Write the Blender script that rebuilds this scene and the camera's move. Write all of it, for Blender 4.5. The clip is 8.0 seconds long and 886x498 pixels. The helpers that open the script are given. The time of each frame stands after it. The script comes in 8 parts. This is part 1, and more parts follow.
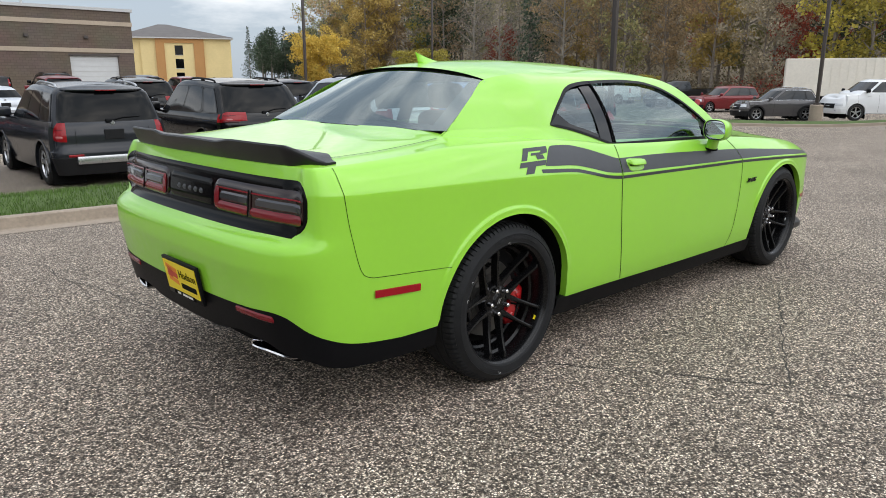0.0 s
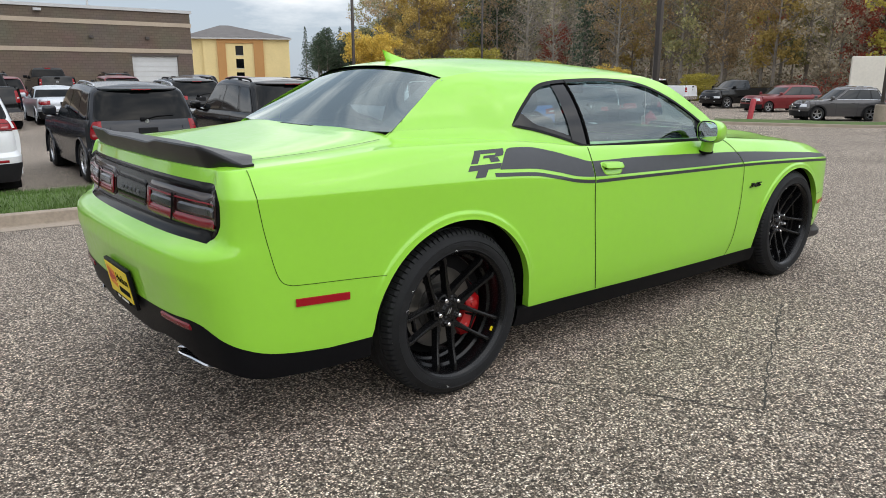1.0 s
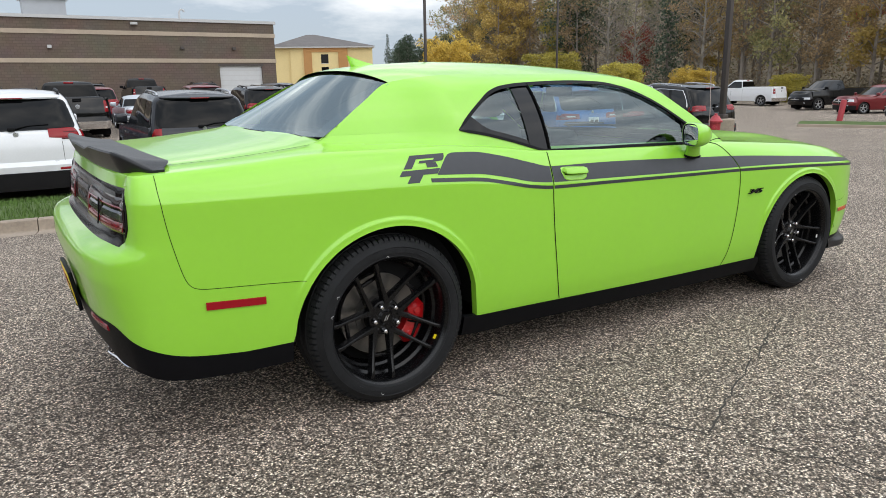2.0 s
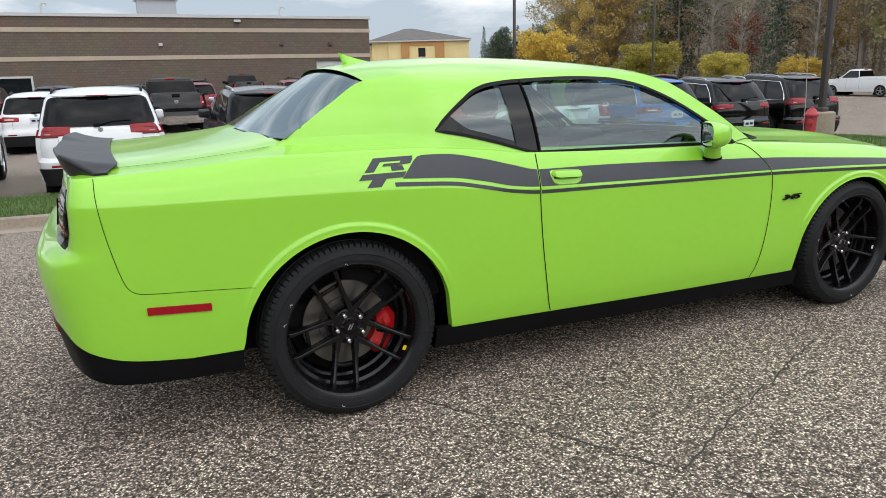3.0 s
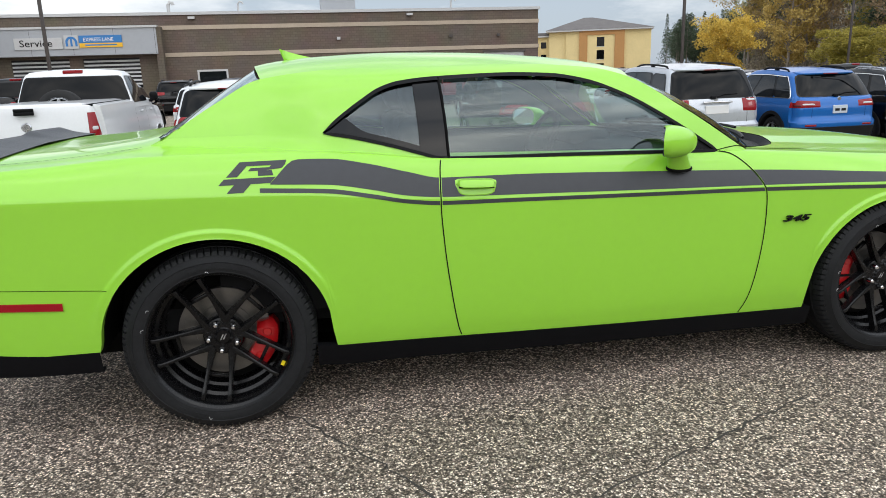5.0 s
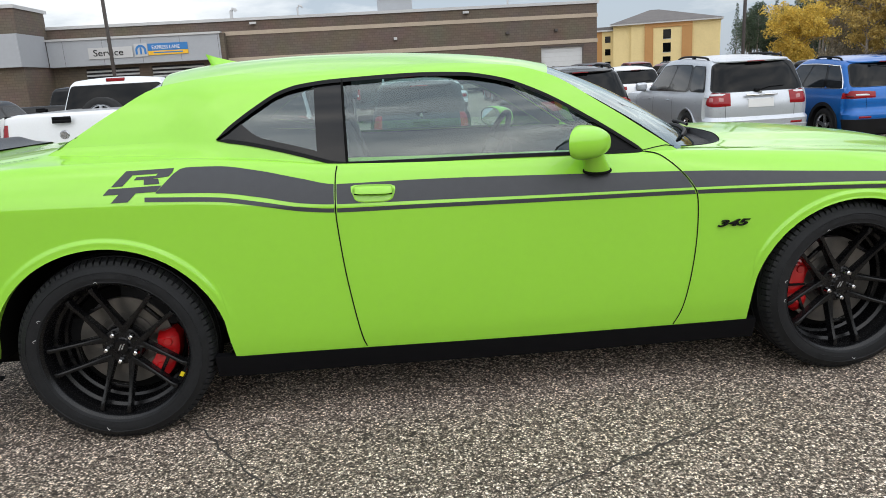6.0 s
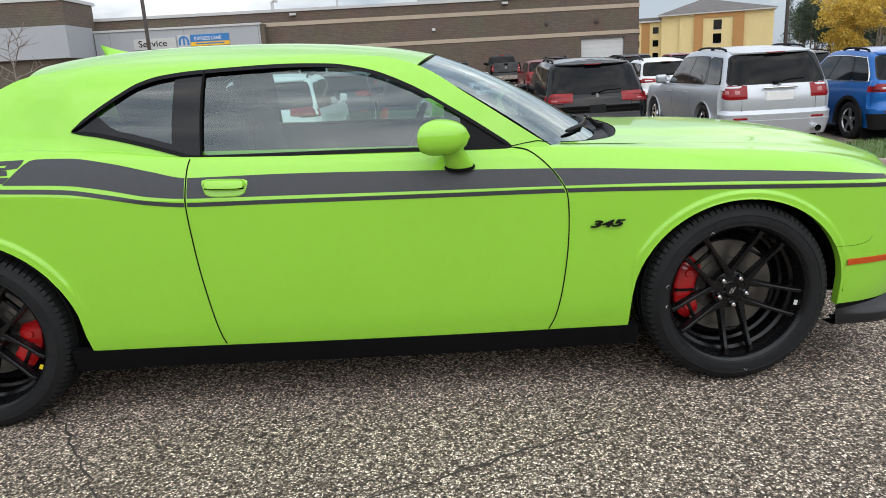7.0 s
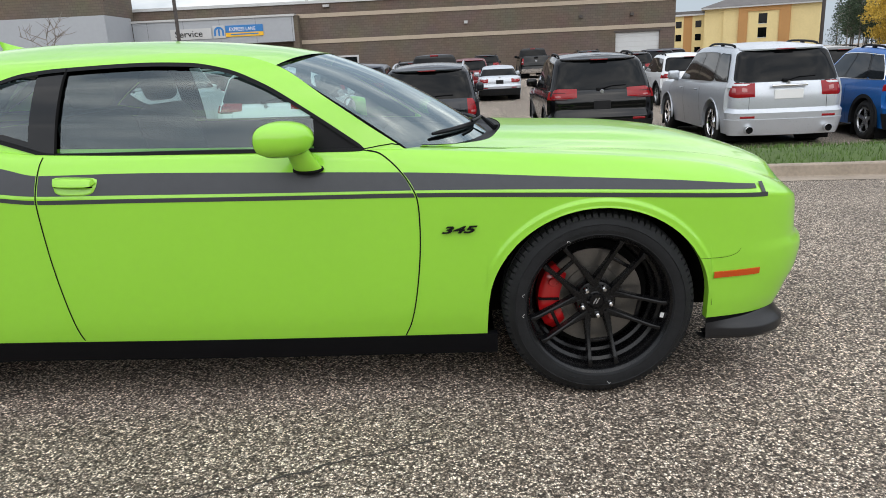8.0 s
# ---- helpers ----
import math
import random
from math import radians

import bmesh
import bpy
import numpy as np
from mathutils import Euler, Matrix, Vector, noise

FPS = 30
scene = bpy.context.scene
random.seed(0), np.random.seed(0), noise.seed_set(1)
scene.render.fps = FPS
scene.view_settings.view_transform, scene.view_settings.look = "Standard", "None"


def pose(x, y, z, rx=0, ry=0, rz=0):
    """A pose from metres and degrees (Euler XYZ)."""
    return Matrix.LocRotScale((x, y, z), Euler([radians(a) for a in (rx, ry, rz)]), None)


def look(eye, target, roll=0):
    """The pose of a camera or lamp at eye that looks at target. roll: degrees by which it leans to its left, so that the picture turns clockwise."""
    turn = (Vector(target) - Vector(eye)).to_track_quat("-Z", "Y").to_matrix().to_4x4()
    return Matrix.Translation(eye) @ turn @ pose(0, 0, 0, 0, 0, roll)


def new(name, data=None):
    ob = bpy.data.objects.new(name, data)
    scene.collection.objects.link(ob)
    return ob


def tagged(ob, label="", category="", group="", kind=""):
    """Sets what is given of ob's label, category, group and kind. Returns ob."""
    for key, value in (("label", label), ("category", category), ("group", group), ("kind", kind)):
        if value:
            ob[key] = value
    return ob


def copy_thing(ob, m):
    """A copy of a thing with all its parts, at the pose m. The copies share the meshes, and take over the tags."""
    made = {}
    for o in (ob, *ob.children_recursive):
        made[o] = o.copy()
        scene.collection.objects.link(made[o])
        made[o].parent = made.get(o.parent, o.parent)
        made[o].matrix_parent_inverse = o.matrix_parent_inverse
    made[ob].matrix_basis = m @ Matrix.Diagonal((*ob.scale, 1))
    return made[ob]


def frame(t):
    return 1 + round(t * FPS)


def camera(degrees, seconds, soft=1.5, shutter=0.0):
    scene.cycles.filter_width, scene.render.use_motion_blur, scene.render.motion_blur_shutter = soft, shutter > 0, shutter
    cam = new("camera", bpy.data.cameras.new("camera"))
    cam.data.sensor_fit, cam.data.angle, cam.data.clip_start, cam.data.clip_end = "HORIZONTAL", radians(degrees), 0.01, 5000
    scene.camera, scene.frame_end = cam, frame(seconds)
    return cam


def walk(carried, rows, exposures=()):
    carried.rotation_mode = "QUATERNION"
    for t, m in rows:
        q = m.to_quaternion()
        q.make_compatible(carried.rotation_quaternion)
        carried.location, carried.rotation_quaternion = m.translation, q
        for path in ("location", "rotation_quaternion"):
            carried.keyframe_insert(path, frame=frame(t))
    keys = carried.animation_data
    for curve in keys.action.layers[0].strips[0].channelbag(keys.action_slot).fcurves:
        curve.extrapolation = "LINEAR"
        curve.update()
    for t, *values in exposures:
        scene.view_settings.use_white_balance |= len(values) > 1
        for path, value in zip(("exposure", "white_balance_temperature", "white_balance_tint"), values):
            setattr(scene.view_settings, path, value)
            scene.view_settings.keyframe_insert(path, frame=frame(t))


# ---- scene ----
# ---- camera and its walk ----
cam = camera(64.3, 8.0, soft=0.9)
PATH = [
    (0, (-2.279, -2.886, 1.345), (-0.937, -1.481, 0.872), 0.0),
    (0.5, (-2.096, -2.981, 1.34), (-0.799, -1.534, 0.864), -0.1),
    (1, (-1.84, -3.076, 1.341), (-0.611, -1.571, 0.866), -0.1),
    (1.5, (-1.584, -3.22, 1.347), (-0.438, -1.651, 0.87), -0.3),
    (1.7, (-1.474, -3.311, 1.326), (-0.368, -1.71, 0.866), -0.7),
    (2.8, (-0.91, -3.461, 1.353), (-0.047, -1.723, 0.868), -1.2),
    (3, (-0.783, -3.496, 1.342), (0.027, -1.73, 0.869), -1.5),
    (3.5, (-0.473, -3.566, 1.343), (0.207, -1.745, 0.872), -1.9),
    (4, (-0.186, -3.573, 1.328), (0.369, -1.71, 0.857), -2.2),
    (4.2, (-0.077, -3.564, 1.345), (0.433, -1.69, 0.867), -2.2),
    (5.3, (0.584, -3.579, 1.325), (0.875, -1.66, 0.845), -2.3),
    (5.5, (0.725, -3.575, 1.313), (0.974, -1.648, 0.838), -2.9),
    (6, (1.034, -3.545, 1.32), (1.205, -1.611, 0.839), -3.3),
    (6.5, (1.407, -3.538, 1.304), (1.512, -1.601, 0.814), -3.3),
    (7, (1.741, -3.497, 1.283), (1.789, -1.56, 0.786), -3.2),
    (7.5, (2.079, -3.465, 1.295), (2.078, -1.53, 0.79), -2.9),
    (8, (2.436, -3.454, 1.282), (2.382, -1.522, 0.77), -2.7),
]
walk(cam, [(t, look(eye, target, roll)) for t, eye, target, roll in PATH])

# ---- light: overcast sky with a soft sun ----
SUN_AZ, SUN_EL = 176.0, 32.0
world = bpy.data.worlds.new("sky")
scene.world = world
world.use_nodes = True
wt = world.node_tree
wt.nodes.clear()


def wn(kind, **props):
    n = wt.nodes.new(kind)
    for k, v in props.items():
        n.inputs[k].default_value = v
    return n


w_out = wn("ShaderNodeOutputWorld")
w_bg = wn("ShaderNodeBackground", Strength=1.0)
w_sky = wt.nodes.new("ShaderNodeTexSky")
w_sky.sky_type, w_sky.sun_disc = "NISHITA", False
w_sky.sun_elevation, w_sky.sun_rotation = radians(SUN_EL), radians(SUN_AZ)
w_scale = wt.nodes.new("ShaderNodeMix")
w_scale.data_type, w_scale.blend_type = "RGBA", "MULTIPLY"
w_scale.inputs[0].default_value = 1.0
w_scale.inputs[7].default_value = (0.085, 0.085, 0.085, 1)
w_co = wt.nodes.new("ShaderNodeTexCoord")
w_map = wt.nodes.new("ShaderNodeMapping")
w_map.inputs["Scale"].default_value = (1.7, 1.7, 6.5)
w_map.inputs["Location"].default_value = (3.1, 1.7, 0.4)
w_noise = wn("ShaderNodeTexNoise", Scale=1.7, Detail=7.0, Roughness=0.58)
w_ramp = wt.nodes.new("ShaderNodeValToRGB")
w_ramp.color_ramp.elements[0].position, w_ramp.color_ramp.elements[1].position = 0.41, 0.62
w_ramp.color_ramp.elements[0].color = (0.40, 0.46, 0.54, 1)
w_ramp.color_ramp.elements[1].color = (0.93, 0.935, 0.95, 1)
w_ramp.color_ramp.elements.new(0.70).color = (1.40, 1.36, 1.31, 1)
w_mix = wt.nodes.new("ShaderNodeMix")
w_mix.data_type = "RGBA"
w_mix.inputs[0].default_value = 0.86
wt.links.new(w_co.outputs["Generated"], w_map.inputs["Vector"])
wt.links.new(w_map.outputs["Vector"], w_noise.inputs["Vector"])
wt.links.new(w_noise.outputs["Fac"], w_ramp.inputs["Fac"])
wt.links.new(w_sky.outputs["Color"], w_scale.inputs[6])
wt.links.new(w_scale.outputs[2], w_mix.inputs[6])
wt.links.new(w_ramp.outputs["Color"], w_mix.inputs[7])
# overcast skies are brighter overhead than at the horizon
w_sep = wt.nodes.new("ShaderNodeSeparateXYZ")
w_grad = wt.nodes.new("ShaderNodeMapRange")
w_grad.inputs["From Min"].default_value, w_grad.inputs["From Max"].default_value = 0.0, 1.0
w_grad.inputs["To Min"].default_value, w_grad.inputs["To Max"].default_value = 0.72, 0.97
w_mul = wt.nodes.new("ShaderNodeVectorMath")
w_mul.operation = "SCALE"
wt.links.new(w_co.outputs["Generated"], w_sep.inputs[0])
wt.links.new(w_sep.outputs["Z"], w_grad.inputs["Value"])
wt.links.new(w_mix.outputs[2], w_mul.inputs[0])
# and brighter on the side where the sun stands behind the clouds
w_dot = wt.nodes.new("ShaderNodeVectorMath")
w_dot.operation = "DOT_PRODUCT"
w_dot.inputs[1].default_value = (0.42, -0.70, 0.58)
w_side = wt.nodes.new("ShaderNodeMapRange")
w_side.interpolation_type = "SMOOTHSTEP"
w_side.inputs["From Min"].default_value, w_side.inputs["From Max"].default_value = -0.45, 1.0
w_side.inputs["To Min"].default_value, w_side.inputs["To Max"].default_value = 1.0, 1.75
w_both = wt.nodes.new("ShaderNodeMath")
w_both.operation = "MULTIPLY"
wt.links.new(w_co.outputs["Generated"], w_dot.inputs[0])
wt.links.new(w_dot.outputs["Value"], w_side.inputs["Value"])
wt.links.new(w_grad.outputs[0], w_both.inputs[0])
wt.links.new(w_side.outputs[0], w_both.inputs[1])
wt.links.new(w_both.outputs[0], w_mul.inputs["Scale"])
wt.links.new(w_mul.outputs[0], w_bg.inputs["Color"])
wt.links.new(w_bg.outputs["Background"], w_out.inputs["Surface"])
sun = new("sun", bpy.data.lights.new("sun", "SUN"))
sun.data.energy, sun.data.angle, sun.data.color = 0.50, radians(110), (1.0, 0.95, 0.87)
_az = radians(SUN_AZ)
sun.matrix_world = look((20 * math.sin(_az), 20 * math.cos(_az), 20 * math.tan(radians(SUN_EL))), (0, 0, 0))
scene.view_settings.exposure = 0.81

# ---- materials ----
def mat(name, color, rough=0.5, metal=0.0, var=0.0, scale=8.0, bump=0.0, bscale=120.0, coat=0.0, spec=0.5):
    """A surface with two scales of variation: broad stains (var, scale) and fine relief (bump, bscale)."""
    m = bpy.data.materials.new(name)
    m.use_nodes = True
    t = m.node_tree
    b = t.nodes["Principled BSDF"]
    b.inputs["Base Color"].default_value = (*color, 1)
    b.inputs["Roughness"].default_value = rough
    b.inputs["Metallic"].default_value = metal
    b.inputs["Specular IOR Level"].default_value = spec
    b.inputs["Coat Weight"].default_value = coat
    b.inputs["Coat Roughness"].default_value = 0.04
    if var or bump:
        co = t.nodes.new("ShaderNodeTexCoord")
    if var:
        n1 = t.nodes.new("ShaderNodeTexNoise")
        n1.inputs["Scale"].default_value, n1.inputs["Detail"].default_value = scale, 6.0
        n2 = t.nodes.new("ShaderNodeTexNoise")
        n2.inputs["Scale"].default_value, n2.inputs["Detail"].default_value = scale * 9, 3.0
        add = t.nodes.new("ShaderNodeMath")
        add.operation = "ADD"
        rmp = t.nodes.new("ShaderNodeMapRange")
        rmp.inputs["From Min"].default_value, rmp.inputs["From Max"].default_value = 0.6, 1.4
        rmp.inputs["To Min"].default_value, rmp.inputs["To Max"].default_value = 1 - var, 1 + var
        mul = t.nodes.new("ShaderNodeVectorMath")
        mul.operation = "SCALE"
        mul.inputs[0].default_value = color
        t.links.new(co.outputs["Object"], n1.inputs["Vector"])
        t.links.new(co.outputs["Object"], n2.inputs["Vector"])
        t.links.new(n1.outputs["Fac"], add.inputs[0])
        t.links.new(n2.outputs["Fac"], add.inputs[1])
        t.links.new(add.outputs[0], rmp.inputs["Value"])
        t.links.new(rmp.outputs[0], mul.inputs["Scale"])
        t.links.new(mul.outputs[0], b.inputs["Base Color"])
        rr = t.nodes.new("ShaderNodeMapRange")
        rr.inputs["To Min"].default_value, rr.inputs["To Max"].default_value = max(0.02, rough - 0.08), min(1, rough + 0.08)
        t.links.new(n2.outputs["Fac"], rr.inputs["Value"])
        t.links.new(rr.outputs[0], b.inputs["Roughness"])
    if bump:
        n3 = t.nodes.new("ShaderNodeTexNoise")
        n3.inputs["Scale"].default_value, n3.inputs["Detail"].default_value = bscale, 3.0
        bp = t.nodes.new("ShaderNodeBump")
        bp.inputs["Strength"].default_value, bp.inputs["Distance"].default_value = bump, 0.01
        t.links.new(co.outputs["Object"], n3.inputs["Vector"])
        t.links.new(n3.outputs["Fac"], bp.inputs["Height"])
        t.links.new(bp.outputs[0], b.inputs["Normal"])
    return m


def glass_mat(name, tint, gloss=0.08, sheen=(1.0, 1.0, 1.0)):
    """Thin automotive glass: clear tinted transmission under a reflection that grows towards grazing angles."""
    m = bpy.data.materials.new(name)
    m.use_nodes = True
    t = m.node_tree
    t.nodes.clear()
    out = t.nodes.new("ShaderNodeOutputMaterial")
    tr = t.nodes.new("ShaderNodeBsdfTransparent")
    tr.inputs["Color"].default_value = (*tint, 1)
    gl = t.nodes.new("ShaderNodeBsdfGlossy")
    gl.inputs["Roughness"].default_value = 0.0
    gl.inputs["Color"].default_value = (*sheen, 1)
    lw = t.nodes.new("ShaderNodeLayerWeight")
    lw.inputs["Blend"].default_value = 0.5
    pw, ad, mx = t.nodes.new("ShaderNodeMath"), t.nodes.new("ShaderNodeMath"), t.nodes.new("ShaderNodeMixShader")
    pw.operation, ad.operation = "POWER", "MULTIPLY_ADD"
    pw.inputs[1].default_value = 4.0
    ad.inputs[1].default_value, ad.inputs[2].default_value = 1 - gloss, gloss
    t.links.new(lw.outputs["Facing"], pw.inputs[0])
    t.links.new(pw.outputs[0], ad.inputs[0])
    t.links.new(ad.outputs[0], mx.inputs[0])
    t.links.new(tr.outputs[0], mx.inputs[1])
    t.links.new(gl.outputs[0], mx.inputs[2])
    t.links.new(mx.outputs[0], out.inputs["Surface"])
    return m


def asphalt_mat(name, stone=100.0, tone=1.0):
    """Worn asphalt: pale and brown aggregate stones in a dark binder."""
    m = bpy.data.materials.new(name)
    m.use_nodes = True
    t = m.node_tree
    b = t.nodes["Principled BSDF"]
    co = t.nodes.new("ShaderNodeTexCoord")
    warp = t.nodes.new("ShaderNodeTexNoise")
    warp.inputs["Scale"].default_value = 60.0
    wmix = t.nodes.new("ShaderNodeVectorMath")
    wmix.operation = "MULTIPLY_ADD"
    wmix.inputs[1].default_value = (0.02, 0.02, 0.0)
    v = t.nodes.new("ShaderNodeTexVoronoi")
    v.inputs["Scale"].default_value = stone
    v2 = t.nodes.new("ShaderNodeTexVoronoi")
    v2.inputs["Scale"].default_value = stone * 2.3
    sep = t.nodes.new("ShaderNodeSeparateColor")
    ramp = t.nodes.new("ShaderNodeValToRGB")
    ramp.color_ramp.interpolation = "LINEAR"
    e = ramp.color_ramp.elements
    e[0].position, e[0].color = 0.0, (0.085, 0.071, 0.058, 1)
    e[1].position, e[1].color = 1.0, (0.94 * tone, 0.855 * tone, 0.742 * tone, 1)
    for p, c in ((0.26, (0.145, 0.118, 0.096, 1)), (0.46, (0.29, 0.238, 0.192, 1)), (0.66, (0.50, 0.425, 0.355, 1)), (0.84, (0.79, 0.70, 0.59, 1))):
        k = e.new(p)
        k.color = c
    for k in e:
        k.color = (k.color[0] * 1.05, k.color[1] * 1.0, k.color[2] * 0.95, 1)
    edge = t.nodes.new("ShaderNodeMapRange")
    edge.inputs["From Min"].default_value, edge.inputs["From Max"].default_value = 0.24, 0.60
    edge.inputs["To Min"].default_value, edge.inputs["To Max"].default_value = 1.06, 0.20
    big = t.nodes.new("ShaderNodeTexNoise")
    big.inputs["Scale"].default_value, big.inputs["Detail"].default_value = 0.7, 6.0
    bigr = t.nodes.new("ShaderNodeMapRange")
    bigr.inputs["From Min"].default_value, bigr.inputs["From Max"].default_value = 0.3, 0.7
    bigr.inputs["To Min"].default_value, bigr.inputs["To Max"].default_value = 1.06, 1.46
    fine = t.nodes.new("ShaderNodeMapRange")
    fine.inputs["To Min"].default_value, fine.inputs["To Max"].default_value = 0.72, 1.25
    sep2 = t.nodes.new("ShaderNodeSeparateColor")
    m1, m2 = t.nodes.new("ShaderNodeMath"), t.nodes.new("ShaderNodeMath")
    m1.operation = m2.operation = "MULTIPLY"
    sc = t.nodes.new("ShaderNodeVectorMath")
    sc.operation = "SCALE"
    bp = t.nodes.new("ShaderNodeBump")
    bp.inputs["Strength"].default_value, bp.inputs["Distance"].default_value = 0.7, 0.006
    L = t.links.new
    L(co.outputs["Object"], warp.inputs["Vector"])
    L(warp.outputs["Color"], wmix.inputs[0])
    L(co.outputs["Object"], wmix.inputs[2])
    L(wmix.outputs[0], v.inputs["Vector"])
    L(wmix.outputs[0], v2.inputs["Vector"])
    L(co.outputs["Object"], big.inputs["Vector"])
    L(v.outputs["Color"], sep.inputs[0])
    L(v2.outputs["Color"], sep2.inputs[0])
    L(sep.outputs[0], ramp.inputs["Fac"])
    L(v.outputs["Distance"], edge.inputs["Value"])
    L(big.outputs["Fac"], bigr.inputs["Value"])
    L(sep2.outputs[0], fine.inputs["Value"])
    L(edge.outputs[0], m1.inputs[0])
    L(bigr.outputs[0], m1.inputs[1])
    L(m1.outputs[0], m2.inputs[0])
    L(fine.outputs[0], m2.inputs[1])
    L(ramp.outputs["Color"], sc.inputs[0])
    L(m2.outputs[0], sc.inputs["Scale"])
    L(sc.outputs[0], b.inputs["Base Color"])
    L(edge.outputs[0], bp.inputs["Height"])
    L(bp.outputs[0], b.inputs["Normal"])
    b.inputs["Roughness"].default_value = 0.82
    b.inputs["Specular IOR Level"].default_value = 0.35
    return m


GREEN = mat("lime_green_paint", (0.283, 0.625, 0.042), 0.36, var=0.02, scale=3, coat=0.74, spec=0.3)
BLACK_TRIM = mat("black_plastic", (0.007, 0.007, 0.008), 0.45, var=0.15, scale=20, bump=0.08, bscale=900, spec=0.10)
SATIN = mat("satin_black", (0.006, 0.006, 0.007), 0.42, var=0.12, scale=12, spec=0.06)
SPOILER_BLACK = mat("spoiler_satin", (0.010, 0.010, 0.011), 0.36, var=0.12, scale=16, bump=0.05, bscale=700, spec=0.38)
GLOSS_BLACK = mat("gloss_black", (0.004, 0.004, 0.0045), 0.10, coat=0.0, spec=0.28)
RUBBER = mat("tyre_rubber", (0.016, 0.0165, 0.0175), 0.56, var=0.3, scale=14, bump=0.15, bscale=400, spec=0.15)
# near-black for seams and print, and for shade put into hollows
SHADOW_BLACK = mat("seam_shadow_black", (0.005, 0.005, 0.005), 0.85, spec=0.1)
STRIPE = mat("dark_grey_vinyl", (0.045, 0.047, 0.052), 0.42, var=0.08, scale=30, spec=0.3)
LAMP_RED = mat("red_lamp_lens", (0.30, 0.007, 0.014), 0.2, spec=0.25)
TAIL_RED = mat("deep_red_lens", (0.17, 0.006, 0.012), 0.16, spec=0.4)
LAMP_DARK = mat("smoked_red_lens", (0.014, 0.004, 0.004), 0.12, coat=0.1)
LAMP_GREY = mat("grey_lamp_lens", (0.075, 0.076, 0.082), 0.14, 0.5, spec=0.6)
LAMP_AMBER = mat("amber_lens", (0.50, 0.065, 0.004), 0.2, coat=0.2)
CHROME = mat("chrome", (0.72, 0.72, 0.73), 0.12, 1.0)
ALLOY = mat("silver_alloy", (0.50, 0.51, 0.53), 0.28, 0.9, var=0.06)
STEEL = mat("brake_steel", (0.19, 0.183, 0.172), 0.34, 0.85, var=0.15, scale=40)
CALIPER = mat("red_caliper", (0.42, 0.006, 0.008), 0.28, coat=0.7)
RIM_BLACK = mat("black_wheel", (0.0042, 0.0042, 0.0047), 0.26, var=0.1, scale=20, spec=0.32)
CLOTH = mat("dark_interior", (0.012, 0.012, 0.013), 0.75, var=0.2, scale=25, spec=0.15)
YELLOW = mat("yellow_plate", (0.80, 0.62, 0.01), 0.4, var=0.03)
WHITE_DECAL = mat("white_decal", (0.75, 0.75, 0.74), 0.5)
RED_DECAL = mat("red_decal", (0.55, 0.06, 0.03), 0.5)
ORANGE_DECAL = mat("orange_decal", (0.75, 0.22, 0.02), 0.5)
PANEL_BLACK = mat("dark_gloss_panel", (0.0025, 0.0025, 0.0028), 0.13, var=0.1, scale=9, spec=0.10)
GLASS = glass_mat("clear_glass", (0.66, 0.80, 0.77), 0.085, (0.88, 0.98, 1.0))
SCREEN_GLASS = glass_mat("screen_glass", (0.62, 0.74, 0.73), 0.17, (0.86, 0.97, 0.98))
REAR_GLASS = glass_mat("rear_glass", (0.60, 0.68, 0.68), 0.17, (0.86, 0.97, 0.98))
TINT_GLASS = glass_mat("tinted_glass", (0.46, 0.55, 0.55), 0.088, (0.88, 0.98, 1.0))
MIRROR = mat("mirror_glass", (0.8, 0.82, 0.84), 0.02, 1.0)
ASPHALT = asphalt_mat("aggregate_asphalt", 122.0)
CRACK = mat("crack_dark", (0.040, 0.035, 0.030), 0.95)
CONCRETE = mat("kerb_concrete", (0.30, 0.245, 0.19), 0.85, var=0.25, scale=3, bump=0.3, bscale=90)

# ---- mesh helpers ----
def spline(keys):
    """A smooth function through (x, value) keys."""
    ks = sorted(keys)
    xs, ys = [k[0] for k in ks], [k[1] for k in ks]
    n = len(xs)
    d = [(ys[i + 1] - ys[i]) / (xs[i + 1] - xs[i]) for i in range(n - 1)]
    m = [d[0]] + [0 if d[i - 1] * d[i] <= 0 else 2 * d[i - 1] * d[i] / (d[i - 1] + d[i]) for i in range(1, n - 1)] + [d[-1]]

    def f(x):
        if x <= xs[0]:
            return ys[0]
        if x >= xs[-1]:
            return ys[-1]
        i = int(np.searchsorted(xs, x, side="right")) - 1
        h = xs[i + 1] - xs[i]
        t = (x - xs[i]) / h
        return ((1 + 2 * t) * (1 - t) ** 2 * ys[i] + t * (1 - t) ** 2 * h * m[i] + t * t * (3 - 2 * t) * ys[i + 1] + t * t * (t - 1) * h * m[i + 1])
    return f


def lin(a, b, n):
    return [a + (b - a) * i / (n - 1) for i in range(n)]


def smooth01(t):
    t = min(1.0, max(0.0, t))
    return t * t * (3 - 2 * t)


def thing(name, label, category, group="", kind="", at=None):
    """An Empty that parents the parts of one thing."""
    e = new(name)
    e.empty_display_size = 0.2
    if at is not None:
        e.matrix_world = at
    return tagged(e, label, category, group, kind)


def link(name, me, material, parent=None, label="", smooth=True, sharp=None):
    for m in (material if isinstance(material, (list, tuple)) else [material]):
        me.materials.append(m)
    if smooth:
        me.polygons.foreach_set("use_smooth", [True] * len(me.polygons))
        if sharp:
            me.set_sharp_from_angle(angle=radians(sharp))
    ob = new(name, me)
    if parent is not None:
        ob.parent = parent
    if label:
        tagged(ob, label)
    return ob


